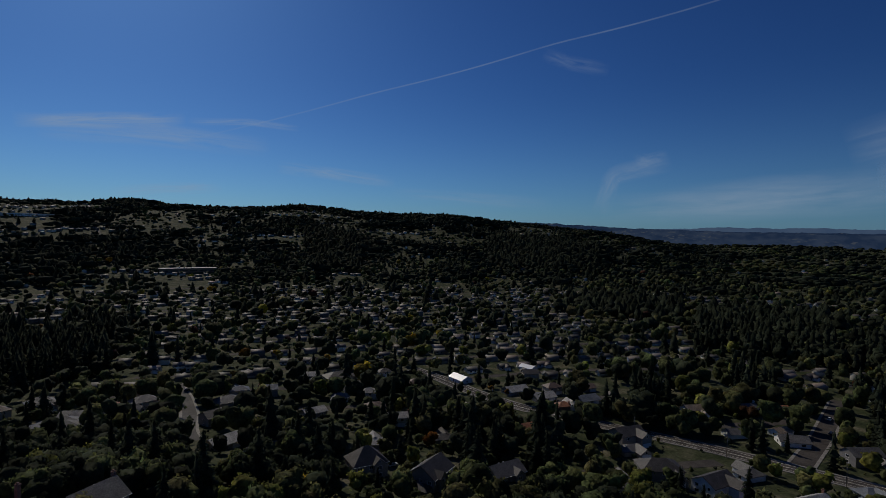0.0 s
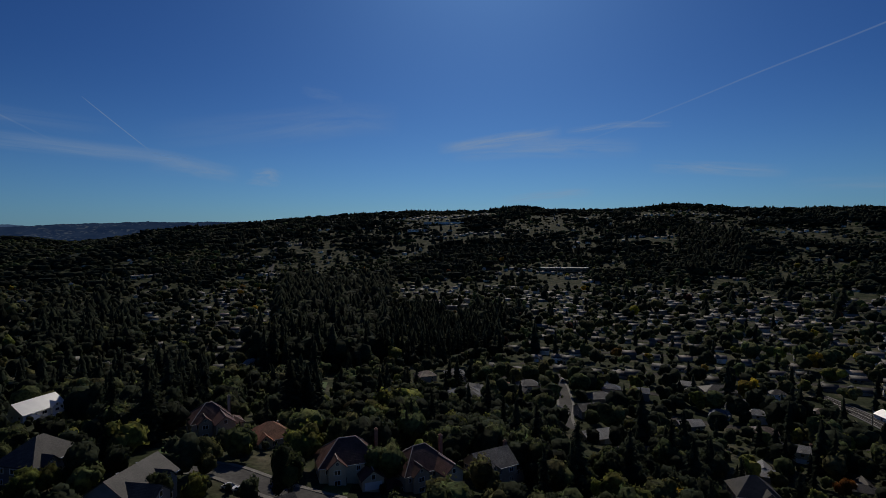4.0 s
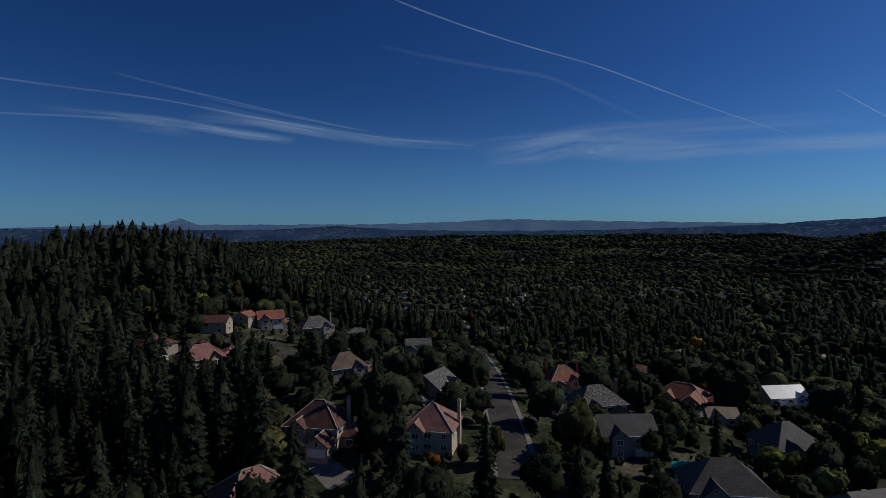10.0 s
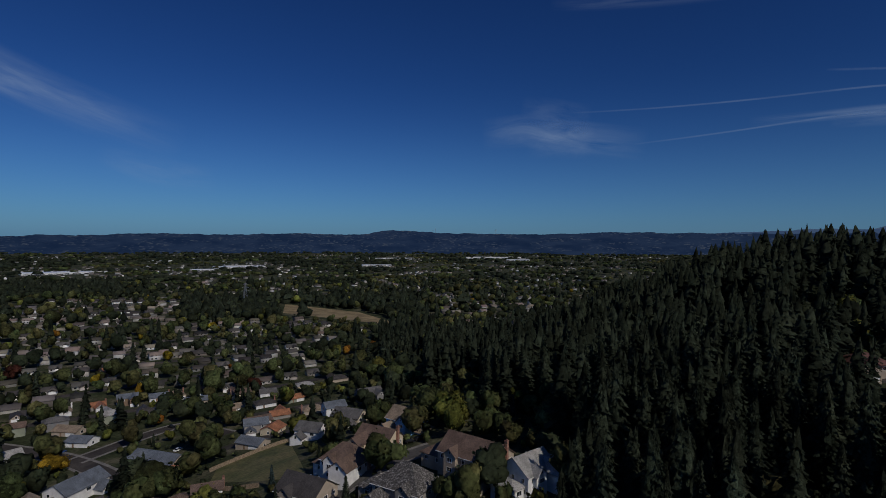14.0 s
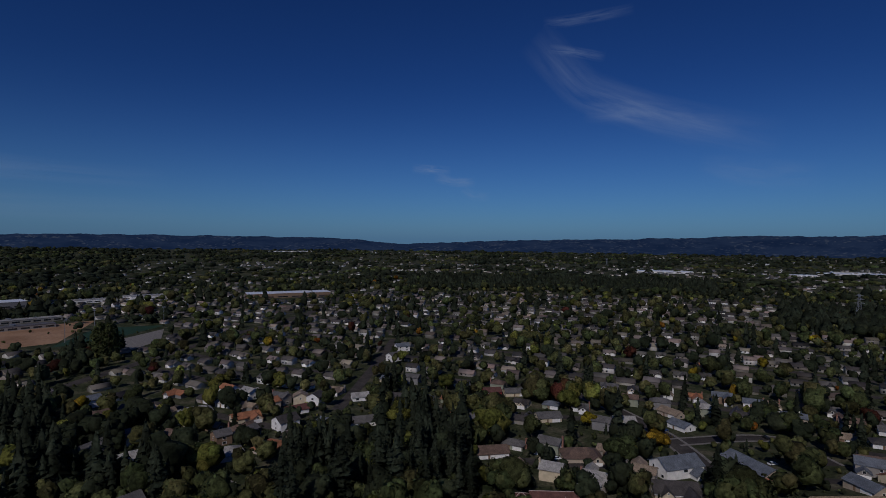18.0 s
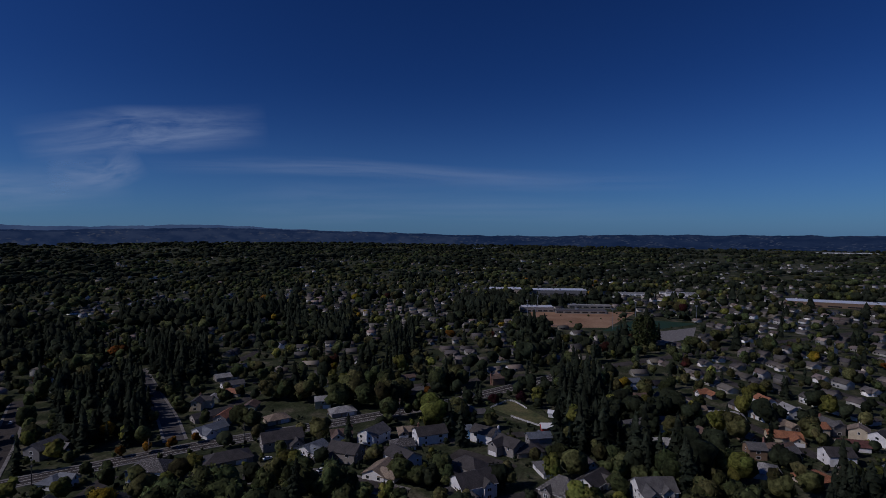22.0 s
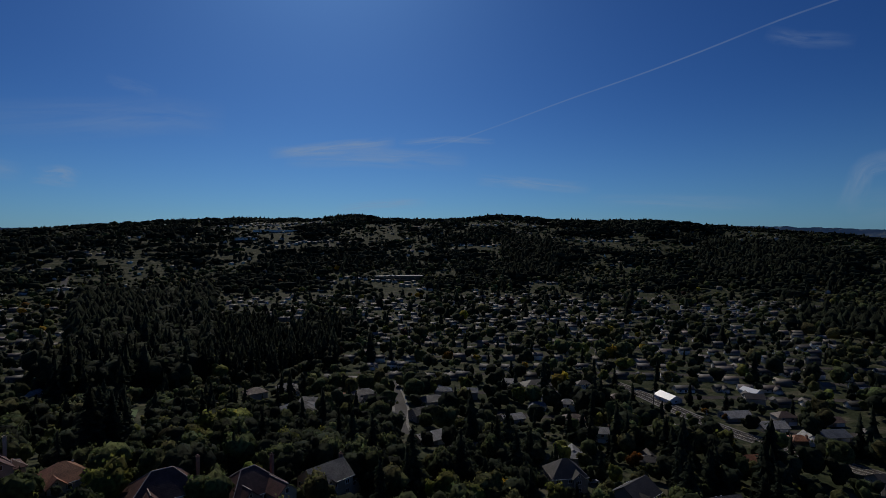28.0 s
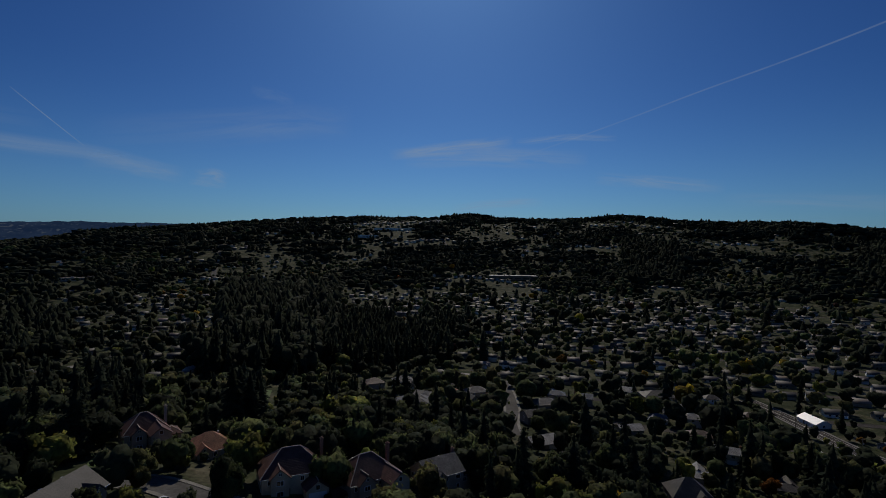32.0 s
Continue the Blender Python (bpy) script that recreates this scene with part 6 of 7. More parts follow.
def firry(seed, whorls, per, width=0.17, segs=1):
    """Whorls of drooping sprays round a spire; unit height."""
    rng = np.random.default_rng(seed)
    v, f, nn = [], [], []
    lean = rng.normal(0, 0.012, 2)
    for k in range(whorls):
        s = (k + rng.uniform(-0.3, 0.3)) / whorls
        z = 0.08 + 0.90 * s
        reach = width * (1 - s) ** 0.62 * (0.75 + 0.45 * rng.random()) + 0.012
        m = max(3, int(per * (1 - 0.55 * s)))
        a0 = rng.uniform(0, 6.28)
        for j in range(m):
            if rng.random() < 0.08:
                continue
            a = a0 + 6.283 * j / m + rng.normal(0, 0.3)
            zj = z + rng.uniform(-0.5, 0.5) * 0.88 / whorls * 1.3
            L = reach * rng.uniform(0.6, 1.2)
            w = L * rng.uniform(0.2, 0.36) * (0.62 if per > 12 else 1.0 if per > 8 else 1.4) + 0.003
            c, sn = math.cos(a), math.sin(a)
            dz = -L * rng.uniform(0.1, 0.6)
            cx, cy = lean[0] * s, lean[1] * s
            for g in range(segs):
                if segs == 1:
                    i0, i1, w2, side = 0.0, 1.0, w, 0.0
                else:
                    i1 = 0.45 + 0.55 * (g + rng.uniform(0.3, 1.0)) / segs
                    i0, w2, side = i1 - rng.uniform(0.35, 0.5), w * rng.uniform(0.7, 1.15), rng.normal(0, 0.16) * L
                im = i0 + (i1 - i0) * 0.55
                b = len(v)
                ox, oy = cx - sn * side, cy + c * side
                drop = rng.uniform(-0.008, 0.004)
                v += [(ox + c * L * i0, oy + sn * L * i0, zj + dz * i0 + 0.016), (ox + c * L * im - sn * w2, oy + sn * L * im + c * w2, zj + dz * im * 0.85 - 0.012 + drop), (ox + c * L * i1, oy + sn * L * i1, zj + dz * i1), (ox + c * L * im + sn * w2, oy + sn * L * im - c * w2, zj + dz * im * 0.85 - 0.012 - drop)]
                nn += [(c, sn, 0.75), (c - sn * 0.5, sn + c * 0.5, 0.6), (c, sn, 0.4), (c + sn * 0.5, sn - c * 0.5, 0.6)]
                f += [(b, b + 1, b + 2), (b, b + 2, b + 3)]
    b = len(v)
    v += [(-0.008, 0, 0.93), (0.008, 0, 0.93), (0, 0.008, 0.93), (lean[0], lean[1], 1.02)]
    nn += [(-1, 0, 0.3), (1, 0, 0.3), (0, 1, 0.3), (0, 0, 1)]
    f += [(b, b + 1, b + 3), (b + 1, b + 2, b + 3), (b + 2, b, b + 3)]
    return outward(rng, np.array(v), np.array(f), np.array(nn), 0.2)


def spire(seed, tiers, sides, width=0.19):
    """A solid conifer for the distance: ragged hanging tiers, each narrower than the one below."""
    rng = np.random.default_rng(seed)
    v, f, nn = [], [], []
    for k in range(tiers):
        s = k / tiers
        r = width * (1 - s) ** 0.65 + 0.01
        top = min(1.02, 0.06 + 0.94 * (s + 1.9 / tiers))
        b = len(v)
        v.append((rng.normal(0, 0.01), rng.normal(0, 0.01), top))
        nn.append((0, 0, 1))
        a0 = rng.uniform(0, 6.28)
        for j in range(sides):
            a = a0 + 6.283 * j / sides + rng.normal(0, 0.2)
            q = r * rng.uniform(0.6, 1.25)
            v.append((math.cos(a) * q, math.sin(a) * q, 0.06 + 0.94 * s + rng.uniform(-0.35, 0.25) * 0.9 / tiers))
            nn.append((math.cos(a), math.sin(a), 0.5))
        f += [(b, b + 1 + j, b + 1 + (j + 1) % sides) for j in range(sides)]
    return outward(rng, np.array(v), np.array(f), np.array(nn), 0.2)


def strew(template, xs, ys, zs, turn, sx, sz):
    """Many copies of a tree template with its normals."""
    v, f, n = template
    a, b = spread((v, f), xs, ys, zs, turn, sx, sz)
    c, s = np.cos(turn)[:, None], np.sin(turn)[:, None]
    nn = np.stack([n[None, :, 0] * c - n[None, :, 1] * s, n[None, :, 0] * s + n[None, :, 1] * c, np.repeat(n[None, :, 2], len(xs), 0)], 2).reshape(-1, 3)
    return a, b, nn


def trunk(seed, top, base, limbs=0, reach=0.3):
    """Tapered stem of unit height with a few limbs."""
    rng = random.Random(seed)
    v, f = [], []

    def stem(p, q, r0, r1, n=6, rings=3):
        p, q = Vector(p), Vector(q)
        rot = (q - p).to_track_quat("Z", "Y").to_matrix()
        b = len(v)
        for k in range(rings + 1):
            s = k / rings
            for j in range(n):
                a = 6.283 * j / n
                r = r0 + (r1 - r0) * s
                v.append(tuple(p.lerp(q, s) + rot @ Vector((math.cos(a) * r, math.sin(a) * r, 0))))
        for k in range(rings):
            for j in range(n):
                j2 = (j + 1) % n
                f.append((b + k * n + j, b + k * n + j2, b + k * n + n + j2))
                f.append((b + k * n + j, b + k * n + n + j2, b + k * n + n + j))
    stem((0, 0, -0.06), (0, 0, top), base, base * 0.3)
    for k in range(limbs):
        a = 6.283 * k / limbs + rng.uniform(-0.4, 0.4)
        z = rng.uniform(0.22, 0.45) * (top / 0.7)
        stem((0, 0, z), (math.cos(a) * reach, math.sin(a) * reach, z + rng.uniform(0.14, 0.3)), base * 0.5, base * 0.15, 5, 2)
    return np.array(v), np.array(f)


FIRS = [both(spire(55 + s, 7, 6, wd * 0.45), firry(s, 34, 13, wd, 2)) for s, wd in ((1, 0.17), (2, 0.21), (3, 0.15), (4, 0.23), (5, 0.19))]
FIRS_MID = [both(spire(60 + s, 7, 6, wd * 0.5), firry(10 + s, 26, 11, wd, 2)) for s, wd in ((1, 0.17), (2, 0.22), (3, 0.15), (4, 0.20))]
FIRS_LOW = [both(spire(70 + s, 6, 6, wd * 0.62), firry(25 + s, 12, 6, wd)) for s, wd in enumerate((0.18, 0.22, 0.26, 0.20))]
FIRS_THIN = [both(spire(80 + s, 4, 5, wd * 0.85), firry(85 + s, 5, 4, wd)) for s, wd in enumerate((0.19, 0.25, 0.29, 0.22))]
FIRS_FAR = [spire(90 + s, 3, 6, wd) for s, wd in enumerate((0.24, 0.30, 0.36, 0.28))]
LEAFY = [leafy(s, 620, 0.048, lobes=9, fine=4, main=0.31) for s in range(6)]
LEAFY_MID = [leafy(10 + s, 130, 0.075, lobes=6, fine=1, main=0.32) for s in range(6)]
LEAFY_LOW = [leafy(20 + s, 26, 0.11, lobes=4, fine=1) for s in range(6)]
LEAFY_THIN = [leafy(50 + s, 5, 0.14, lobes=3, level=0) for s in range(6)]
LEAFY_FAR = [leafy(30 + s, 0, 0.0, lobes=2, level=0, main=0.38) for s in range(6)]
CANOPY = [canopy(120 + s, 3) for s in range(6)]
COLUMNS = [column(40 + s, 420, 0.075) for s in range(2)]
TRUNK_FIR = raw("trunk", *trunk(1, 0.96, 0.016), [M["bark"]])
TRUNK_LEAFY = [raw("trunk", *trunk(5 + s, 0.62, 0.026, 5), [M["bark"]]) for s in range(3)]
STAND_OUT = []     # bright trees that stay in sight
TREE_MESH = {}
HUES = {"green": "mid-green", "dark": "very dark green", "lime": "light yellow-green", "olive": "olive green", "yellow": "bright yellow", "orange": "orange", "red": "deep red", "bluish": "silvery blue", "plum": "plum-coloured", "fir": "dark green"}


def tree(x, y, height, kind="green", half=0.0, form="leafy", beside="houses", seed=0, group="garden trees"):
    """One tree of its own: trunk and crown."""
    lib = {"leafy": LEAFY, "fir": FIRS, "column": COLUMNS}[form]
    k = seed % len(lib)
    key = (form, k, kind)
    if key not in TREE_MESH:
        TREE_MESH[key] = raw("crown", *lib[k][:2], [M[kind]], shade=True, normals=lib[k][2])
    s = half * 2 if half else height * (0.8 if form == "leafy" else 1.0)
    word = {"leafy": "broad-crowned tree", "fir": "tall fir", "column": "slender columnar tree"}[form]
    root = thing("conifer" if form == "fir" else "tree", x, y, gz(x, y) - 0.1, (seed * 77) % 360, "%s %s with %s foliage among %s" % ({"leafy": "leafy", "fir": "needle-leaved", "column": "narrow"}[form], word, HUES[kind], beside), "tree", group)
    mm = Matrix.Diagonal((s, s, height, 1))
    part("trunk", TRUNK_FIR if form != "leafy" else TRUNK_LEAFY[k % 3], root, mm)
    part("crown", TREE_MESH[key], root, mm)
    FOOT.append((x, y, 1.5))
    if kind in ("lime", "yellow", "orange", "red", "plum", "bluish") or form == "column":
        STAND_OUT.append((x, y, gz(x, y) + height * 0.45, half or height * 0.25))
    return root


tree(149.0, -255.3, 9, "yellow", half=6.5, form="leafy", seed=0)
tree(87.5, -209.5, 17, "green", half=9, form="leafy", seed=1)
tree(254.3, -167.9, 16, "lime", half=9, form="leafy", seed=2)
tree(144.9, -216.0, 16, "green", half=8.5, form="leafy", seed=3)
tree(189.3, -253.2, 9, "yellow", half=5.5, form="leafy", seed=4)
tree(192.8, -493.3, 10, "yellow", half=5, form="leafy", seed=5)
tree(283.2, -436.6, 13, "red", half=6, form="leafy", seed=6)
tree(-15.9, -230.0, 13, "olive", half=5, form="leafy", seed=7)
tree(-25.7, -202.7, 15, "lime", form="column", seed=8)
tree(40.7, -192.8, 9, "bluish", form="fir", seed=9)
tree(-49.0, -208.2, 9, "bluish", form="fir", seed=10)
tree(-23.5, -192.9, 14, "lime", half=4.5, form="leafy", seed=11)
tree(184.0, 319.4, 10, "red", half=6.5, form="leafy", seed=12)
tree(167.0, 183.0, 9, "yellow", half=6, form="leafy", seed=13)
tree(211.6, 219.9, 6, "orange", half=2.6, form="leafy", seed=14)
tree(218.8, 211.2, 6, "orange", half=2.8, form="leafy", seed=15)
tree(227.2, 203.8, 6.5, "orange", half=3, form="leafy", seed=16)
tree(236.9, 197.4, 6, "orange", half=2.6, form="leafy", seed=17)
tree(-4.6, 259.2, 8, "orange", half=3.6, form="leafy", seed=18)
tree(34.8, 372.3, 5, "orange", half=2.4, form="leafy", seed=19)
tree(44.6, 362.9, 5, "orange", half=2.2, form="leafy", seed=20)
tree(19.8, 481.2, 11, "lime", half=5, form="leafy", seed=21)
tree(-349.4, 294.8, 22, "green", half=9, form="leafy", seed=22)
tree(-289.9, 575.7, 12, "lime", half=6, form="leafy", seed=23)
tree(-471.1, 787.5, 11, "lime", half=6, form="leafy", seed=24)
tree(-169.9, 463.2, 11, "orange", half=5.5, form="leafy", seed=25)
tree(-146.4, -10.2, 16, "olive", half=6, form="leafy", seed=26)
tree(-123.7, -42.5, 4.5, "orange", half=2.2, form="leafy", seed=27)
tree(-131.5, -29.1, 10, "olive", half=3, form="leafy", seed=28)
tree(-262.0, -210.5, 16, "olive", half=4, form="leafy", seed=29)
tree(-136.0, -63.5, 24, "fir", form="fir", seed=30)
tree(-116.9, -48.9, 22, "fir", form="fir", seed=31)
tree(-163.0, -117.6, 16, "fir", form="fir", seed=32)
tree(-173.3, -79.8, 18, "fir", form="fir", seed=33)
tree(-175.6, 69.3, 13, "olive", half=5, form="leafy", seed=34)
tree(-152.2, 36.7, 8, "lime", half=4, form="leafy", seed=35)
tree(-154.1, 41.9, 6, "yellow", half=2.6, form="leafy", seed=36)
tree(-141.3, 74.4, 11, "olive", half=4.5, form="leafy", seed=37)
tree(-112.7, 80.8, 15, "green", half=5, form="leafy", seed=38)
tree(-269.0, 136.5, 20, "fir", form="fir", seed=39)
tree(-243.7, 111.1, 18, "fir", form="fir", seed=40)
tree(240.9, -103.6, 17, "fir", form="fir", seed=41)
tree(221.8, -105.6, 20, "fir", form="fir", seed=42)
tree(215.5, -115.8, 19, "fir", form="fir", seed=43)
tree(193.4, -133.6, 22, "fir", form="fir", seed=44)
tree(177.0, -133.5, 24, "fir", form="fir", seed=45)
tree(179.3, -147.4, 18, "fir", form="fir", seed=46)
tree(206.0, -130.1, 18, "fir", form="fir", seed=47)
tree(207.7, -119.8, 18, "green", half=8, form="leafy", seed=48)
tree(153.1, -155.8, 18, "green", half=8, form="leafy", seed=49)
tree(221.9, -216.0, 14, "green", half=7, form="leafy", seed=50)
tree(197.4, -213.6, 13, "green", half=6, form="leafy", seed=51)
tree(302.4, -237.8, 12, "lime", half=7, form="leafy", seed=52)
tree(217.4, -269.7, 14, "lime", half=8, form="leafy", seed=53)
tree(400.2, -108.8, 12, "lime", half=7.5, form="leafy", seed=54)
tree(342.9, 57.8, 8, "plum", half=4, form="leafy", seed=55)
tree(349.0, 40.7, 9, "plum", half=4, form="leafy", seed=56)
tree(583.6, -34.3, 24, "fir", form="fir", seed=57)
tree(579.6, -53.0, 30, "green", form="column", seed=58)
tree(571.3, -59.7, 30, "green", form="column", seed=59)
tree(588.4, -71.6, 22, "fir", form="fir", seed=60)
tree(561.5, -50.7, 30, "green", form="column", seed=61)
tree(556.3, -56.9, 30, "green", form="column", seed=62)
tree(312.5, 5.8, 20, "fir", form="fir", seed=63)
tree(294.5, -3.7, 22, "fir", form="fir", seed=64)
tree(244.1, 240.2, 15, "fir", form="fir", seed=65)
tree(451.7, 380.7, 14, "green", half=7, form="leafy", seed=66)
tree(-143.8, 21.7, 7, "lime", form="leafy", seed=67)
tree(-152.0, 41.4, 8, "lime", form="leafy", seed=68)
tree(-159.4, 60.0, 9, "olive", form="leafy", seed=69)
tree(-126.9, 55.6, 9, "green", form="leafy", seed=70)
tree(-136.0, 72.0, 7, "olive", form="leafy", seed=71)
tree(-150.2, 91.7, 9, "green", form="leafy", seed=72)
tree(-167.6, 16.7, 11, "green", form="leafy", seed=73)
tree(-151.8, 8.7, 8, "green", form="leafy", seed=74)
tree(-147.8, -2.9, 6, "green", form="leafy", seed=75)
tree(-133.8, -15.4, 8, "olive", form="leafy", seed=76)
tree(-174.4, 36.3, 10, "green", form="leafy", seed=77)
tree(-168.4, 120.3, 10, "green", form="leafy", seed=78)
tree(-160.6, 132.0, 9, "green", form="leafy", seed=79)
tree(-183.1, 176.2, 10, "olive", form="leafy", seed=80)
tree(-129.0, 2.0, 5, "green", form="leafy", seed=81)
tree(-191.6, 61.4, 9, "green", form="leafy", seed=82)


class Finder:
    """Says quickly whether a place is free of houses, roads and fields."""

    def __init__(self, size=12.0):
        self.size, self.cells = size, {}

    def add(self, x, y, r):
        for i in range(int((x - r) // self.size), int((x + r) // self.size) + 1):
            for j in range(int((y - r) // self.size), int((y + r) // self.size) + 1):
                self.cells.setdefault((i, j), []).append((x, y, r))

    def free(self, x, y, extra=0.0):
        for a, b, r in self.cells.get((int(x // self.size), int(y // self.size)), ()):
            if (x - a) ** 2 + (y - b) ** 2 < (r + extra) ** 2:
                return False
        return True


finder = Finder()
for pts, w in OPEN:
    for px, py in pts:
        finder.add(float(px), float(py), float(w))
for fx, fy, fr in FOOT:
    finder.add(fx, fy, fr)

# ---- the plain's ordinary streets and houses ----
SEEN = [(x, y, z, w, 0.74 if math.hypot(x, y) < 330 else 0.62) for x, y, z, w in HOMES] + [(x, y, z, w, 0.95) for x, y, z, w in TARGETS + SURE + STAND_OUT]
for k, sure in IN_SIGHT:
    pts, w = OPEN[k]
    SEEN += [(float(px), float(py), gz(px, py) + 0.3, float(w) * 0.6, sure * (1.0 if math.hypot(px, py) < 340 else 0.85)) for px, py in pts[::2]]
SEEN = np.array(SEEN)
SEEN_AZ, SEEN_R = polar(SEEN[:, 0], SEEN[:, 1])
SEEN_EL = (SEEN[:, 2] - EYE_Z) / SEEN_R
SEEN_HALF = np.degrees(SEEN[:, 3] / SEEN_R)
thin = np.random.default_rng(21)


def hides(x, y, tall, half):
    """Whether a tree here would stand before a house, street or field that is open to the eye."""
    az, r = polar(x, y)
    top = (gz(x, y) + tall * 0.9 - EYE_Z) / r
    da = np.abs((SEEN_AZ - az + 180) % 360 - 180)
    hit = (da < SEEN_HALF + math.degrees(half / r) * 0.8) & (SEEN_R > r - 2) & (top > SEEN_EL)
    return bool(hit.any()) and thin.random() < SEEN[hit, 4].max()


lots = generic_streets()
for run in STREETS:
    line = drape(run, 9.0)
    v, f = ribbon(line, -3.8, 3.8, 0.10, 0.3)
    tagged(new("road", poly("road", v, f, M["asphalt"])), "narrow residential street of worn asphalt", "road", kind="structure")
    for px, py in line:
        finder.add(px, py, 5.0)

rng = random.Random(11)
lots.sort(key=lambda q: math.hypot(q[0], q[1]))
placed, far_lots = 0, []
for x, y, turn in lots:
    x, y = float(x), float(y)
    if not finder.free(x, y, 4.5) or in_woods(x, y, 6):
        continue
    finder.add(x, y, 7.5)
    rm = rng.choice(("grey", "grey", "dark", "brown", "brown", "tan", "pale", "blue", "rust"))
    wm = rng.choice(("white", "white", "white", "cream", "beige", "greywall", "greywall", "bluewall", "brownwall", "sage"))
    if placed < 132:
        house(x, y, turn, rng.uniform(9.5, 12.5), rng.uniform(7, 8.6), rng.choice((1, 1, 2)), rng.choice(("gable", "gable", "hip")), rm, wm, wing=rng.choice((0, 5, 6)), chimney=rng.random() < 0.3, beside="the street", group="houses of the plain")
        placed += 1
    else:
        far_lots.append((x, y, turn))


def house_template(w, d, h, rise, wing, glazed=True):
    pieces = [wall_block(w, d, h, rise), gable_roof(w, d, h, rise)]
    if wing:
        a = gable_roof(7, 6, h, 1.7)
        pieces += [boxes([(w / 2 - 6.5, -d / 2 - 4, -2, w / 2 - 0.5, 0, h)]), ([(-q[1] + w / 2 - 3.5, q[0] - d / 2 - 1.0, q[2]) for q in a[0]], a[1])]
    win = [(o - 0.8, -d / 2 - 0.05, 0.9 + 2.7 * s, o + 0.8, -d / 2 + 0.05, 2.1 + 2.7 * s) for o in (-w * 0.3, 0) for s in range(2 if h > 4 else 1)] if glazed else []
    pieces.append(boxes(win))
    mats = [0] * len(pieces[0][1]) + [1] * len(pieces[1][1]) + ([0] * 6 + [1] * len(pieces[3][1]) if wing else []) + [2] * (6 * len(win))
    v, f = joined(pieces)
    tris, ti = [], []
    for q, mi in zip(f, mats):
        for k in range(1, len(q) - 1):
            tris.append((q[0], q[k], q[k + 1]))
            ti.append(mi)
    return np.array(v), np.array(tris), np.array(ti)


def house_stuff(name, label, places, seed, g=True):
    rs = np.random.default_rng(seed)
    P = np.array(places)
    kinds = [house_template(13.5, 9.5, 2.3, 2.1, True, g), house_template(12, 9, 4.2, 2.3, False, g), house_template(15, 10, 2.3, 2.2, False, g), house_template(11.5, 9.5, 2.4, 2.3, True, g)]
    pick = rs.integers(0, len(kinds), len(P))
    V, F, I, base = [], [], [], 0
    for k, (v, f, mi) in enumerate(kinds):
        q = P[pick == k]
        if len(q):
            a, b = spread((v, f), q[:, 0], q[:, 1], ground_z(q[:, 0], q[:, 1]), np.radians(q[:, 2]), rs.uniform(0.72, 0.95, len(q)), np.ones(len(q)))
            V.append(a), F.append(b + base), I.append(np.tile(mi, len(q)))
            base += len(a)
    tagged(new(name, raw(name, np.concatenate(V), np.concatenate(F), [FAR_WALL, FAR_ROOF, M["glass"]], np.concatenate(I))), label, "houses", kind="stuff")


rs = np.random.default_rng(3)
more = []
for _ in range(3300):
    r = math.sqrt(rs.uniform(1080 ** 2, 2300 ** 2)) if rs.random() < 0.75 else rs.uniform(1080, 3700)
    az = rs.uniform(0, 360)
    x, y = at(az, r)
    dens = 0.5 + 0.5 * noise.noise(Vector((x * 0.004, y * 0.004, 2.0)))
    if dens < 0.35 or ((az < 150 or az > 300) and rs.random() < 0.55) or in_woods(x, y):
        continue
    if 100 < az < 150 and rs.random() < 0.6:
        continue
    more.append((x, y, 15 * round(az / 15) + rs.choice((0, 90, 180, 270)) + rs.uniform(-8, 8)))
for _ in range(900):
    az, r = rs.uniform(150, 240), rs.uniform(1700, 3850)
    x, y = at(az, r)
    if noise.noise(Vector((x * 0.0025, y * 0.0025, 9.0))) > 0.0:
        more.append((x, y, az + rs.uniform(-40, 40)))
for row in range(26):
    az0, r0 = rs.uniform(-5, 62), rs.uniform(1150, 2050)
    for k in range(14):
        x, y = at(az0 + k * 0.62 + rs.uniform(-0.1, 0.1), r0 + k * rs.uniform(-4, 6))
        if noise.noise(Vector((x * 0.0045, y * 0.0045, 7.0))) < 0.05:
            more.append((x, y, az0 + rs.uniform(-10, 10)))
house_stuff("far_houses", "many small far houses scattered among trees", more, 4, False)
if far_lots:
    house_stuff("street_houses", "rows of ordinary houses along the plain's streets", far_lots, 6)

open_to = Finder(40.0)
for x, y, _ in more:
    q = 1 - 32 / math.hypot(x, y)
    open_to.add(x * q, y * q, 30.0)
for x, y, _, w in TARGETS:
    for d in (25, 60, 95, 130):
        q = 1 - d / math.hypot(x, y)
        open_to.add(x * q, y * q, w * 0.8 + 8)
for x, y, _ in far_lots:
    q = 1 - 14 / math.hypot(x, y)
    open_to.add(x * q, y * q, 9.0)

# ---- the mass of garden trees and woods ----
CLASS = {"fir": [], "green": [], "dark": [], "olive": [], "lime": [], "yellow": [], "orange": [], "red": []}


def toss(rs, az):
    """A foliage colour; brighter and more varied to the north and west."""
    u = rs.random()
    warm = 1.4 if 180 < az < 300 else 0.35 if 62 < az < 160 else 0.95
    for key, share in (("lime", 0.09 * warm), ("yellow", 0.006 * warm), ("orange", 0.004 * warm), ("red", 0.004 * warm), ("olive", 0.17 * warm)):
        if u < share:
            return key
        u -= share
    return "dark" if rs.random() < (0.46 if warm > 1 else 0.92 if 62 < az < 160 else 0.4) else "green"


rs = np.random.default_rng(9)
things_fir, things_leaf = 0, 0
near = []
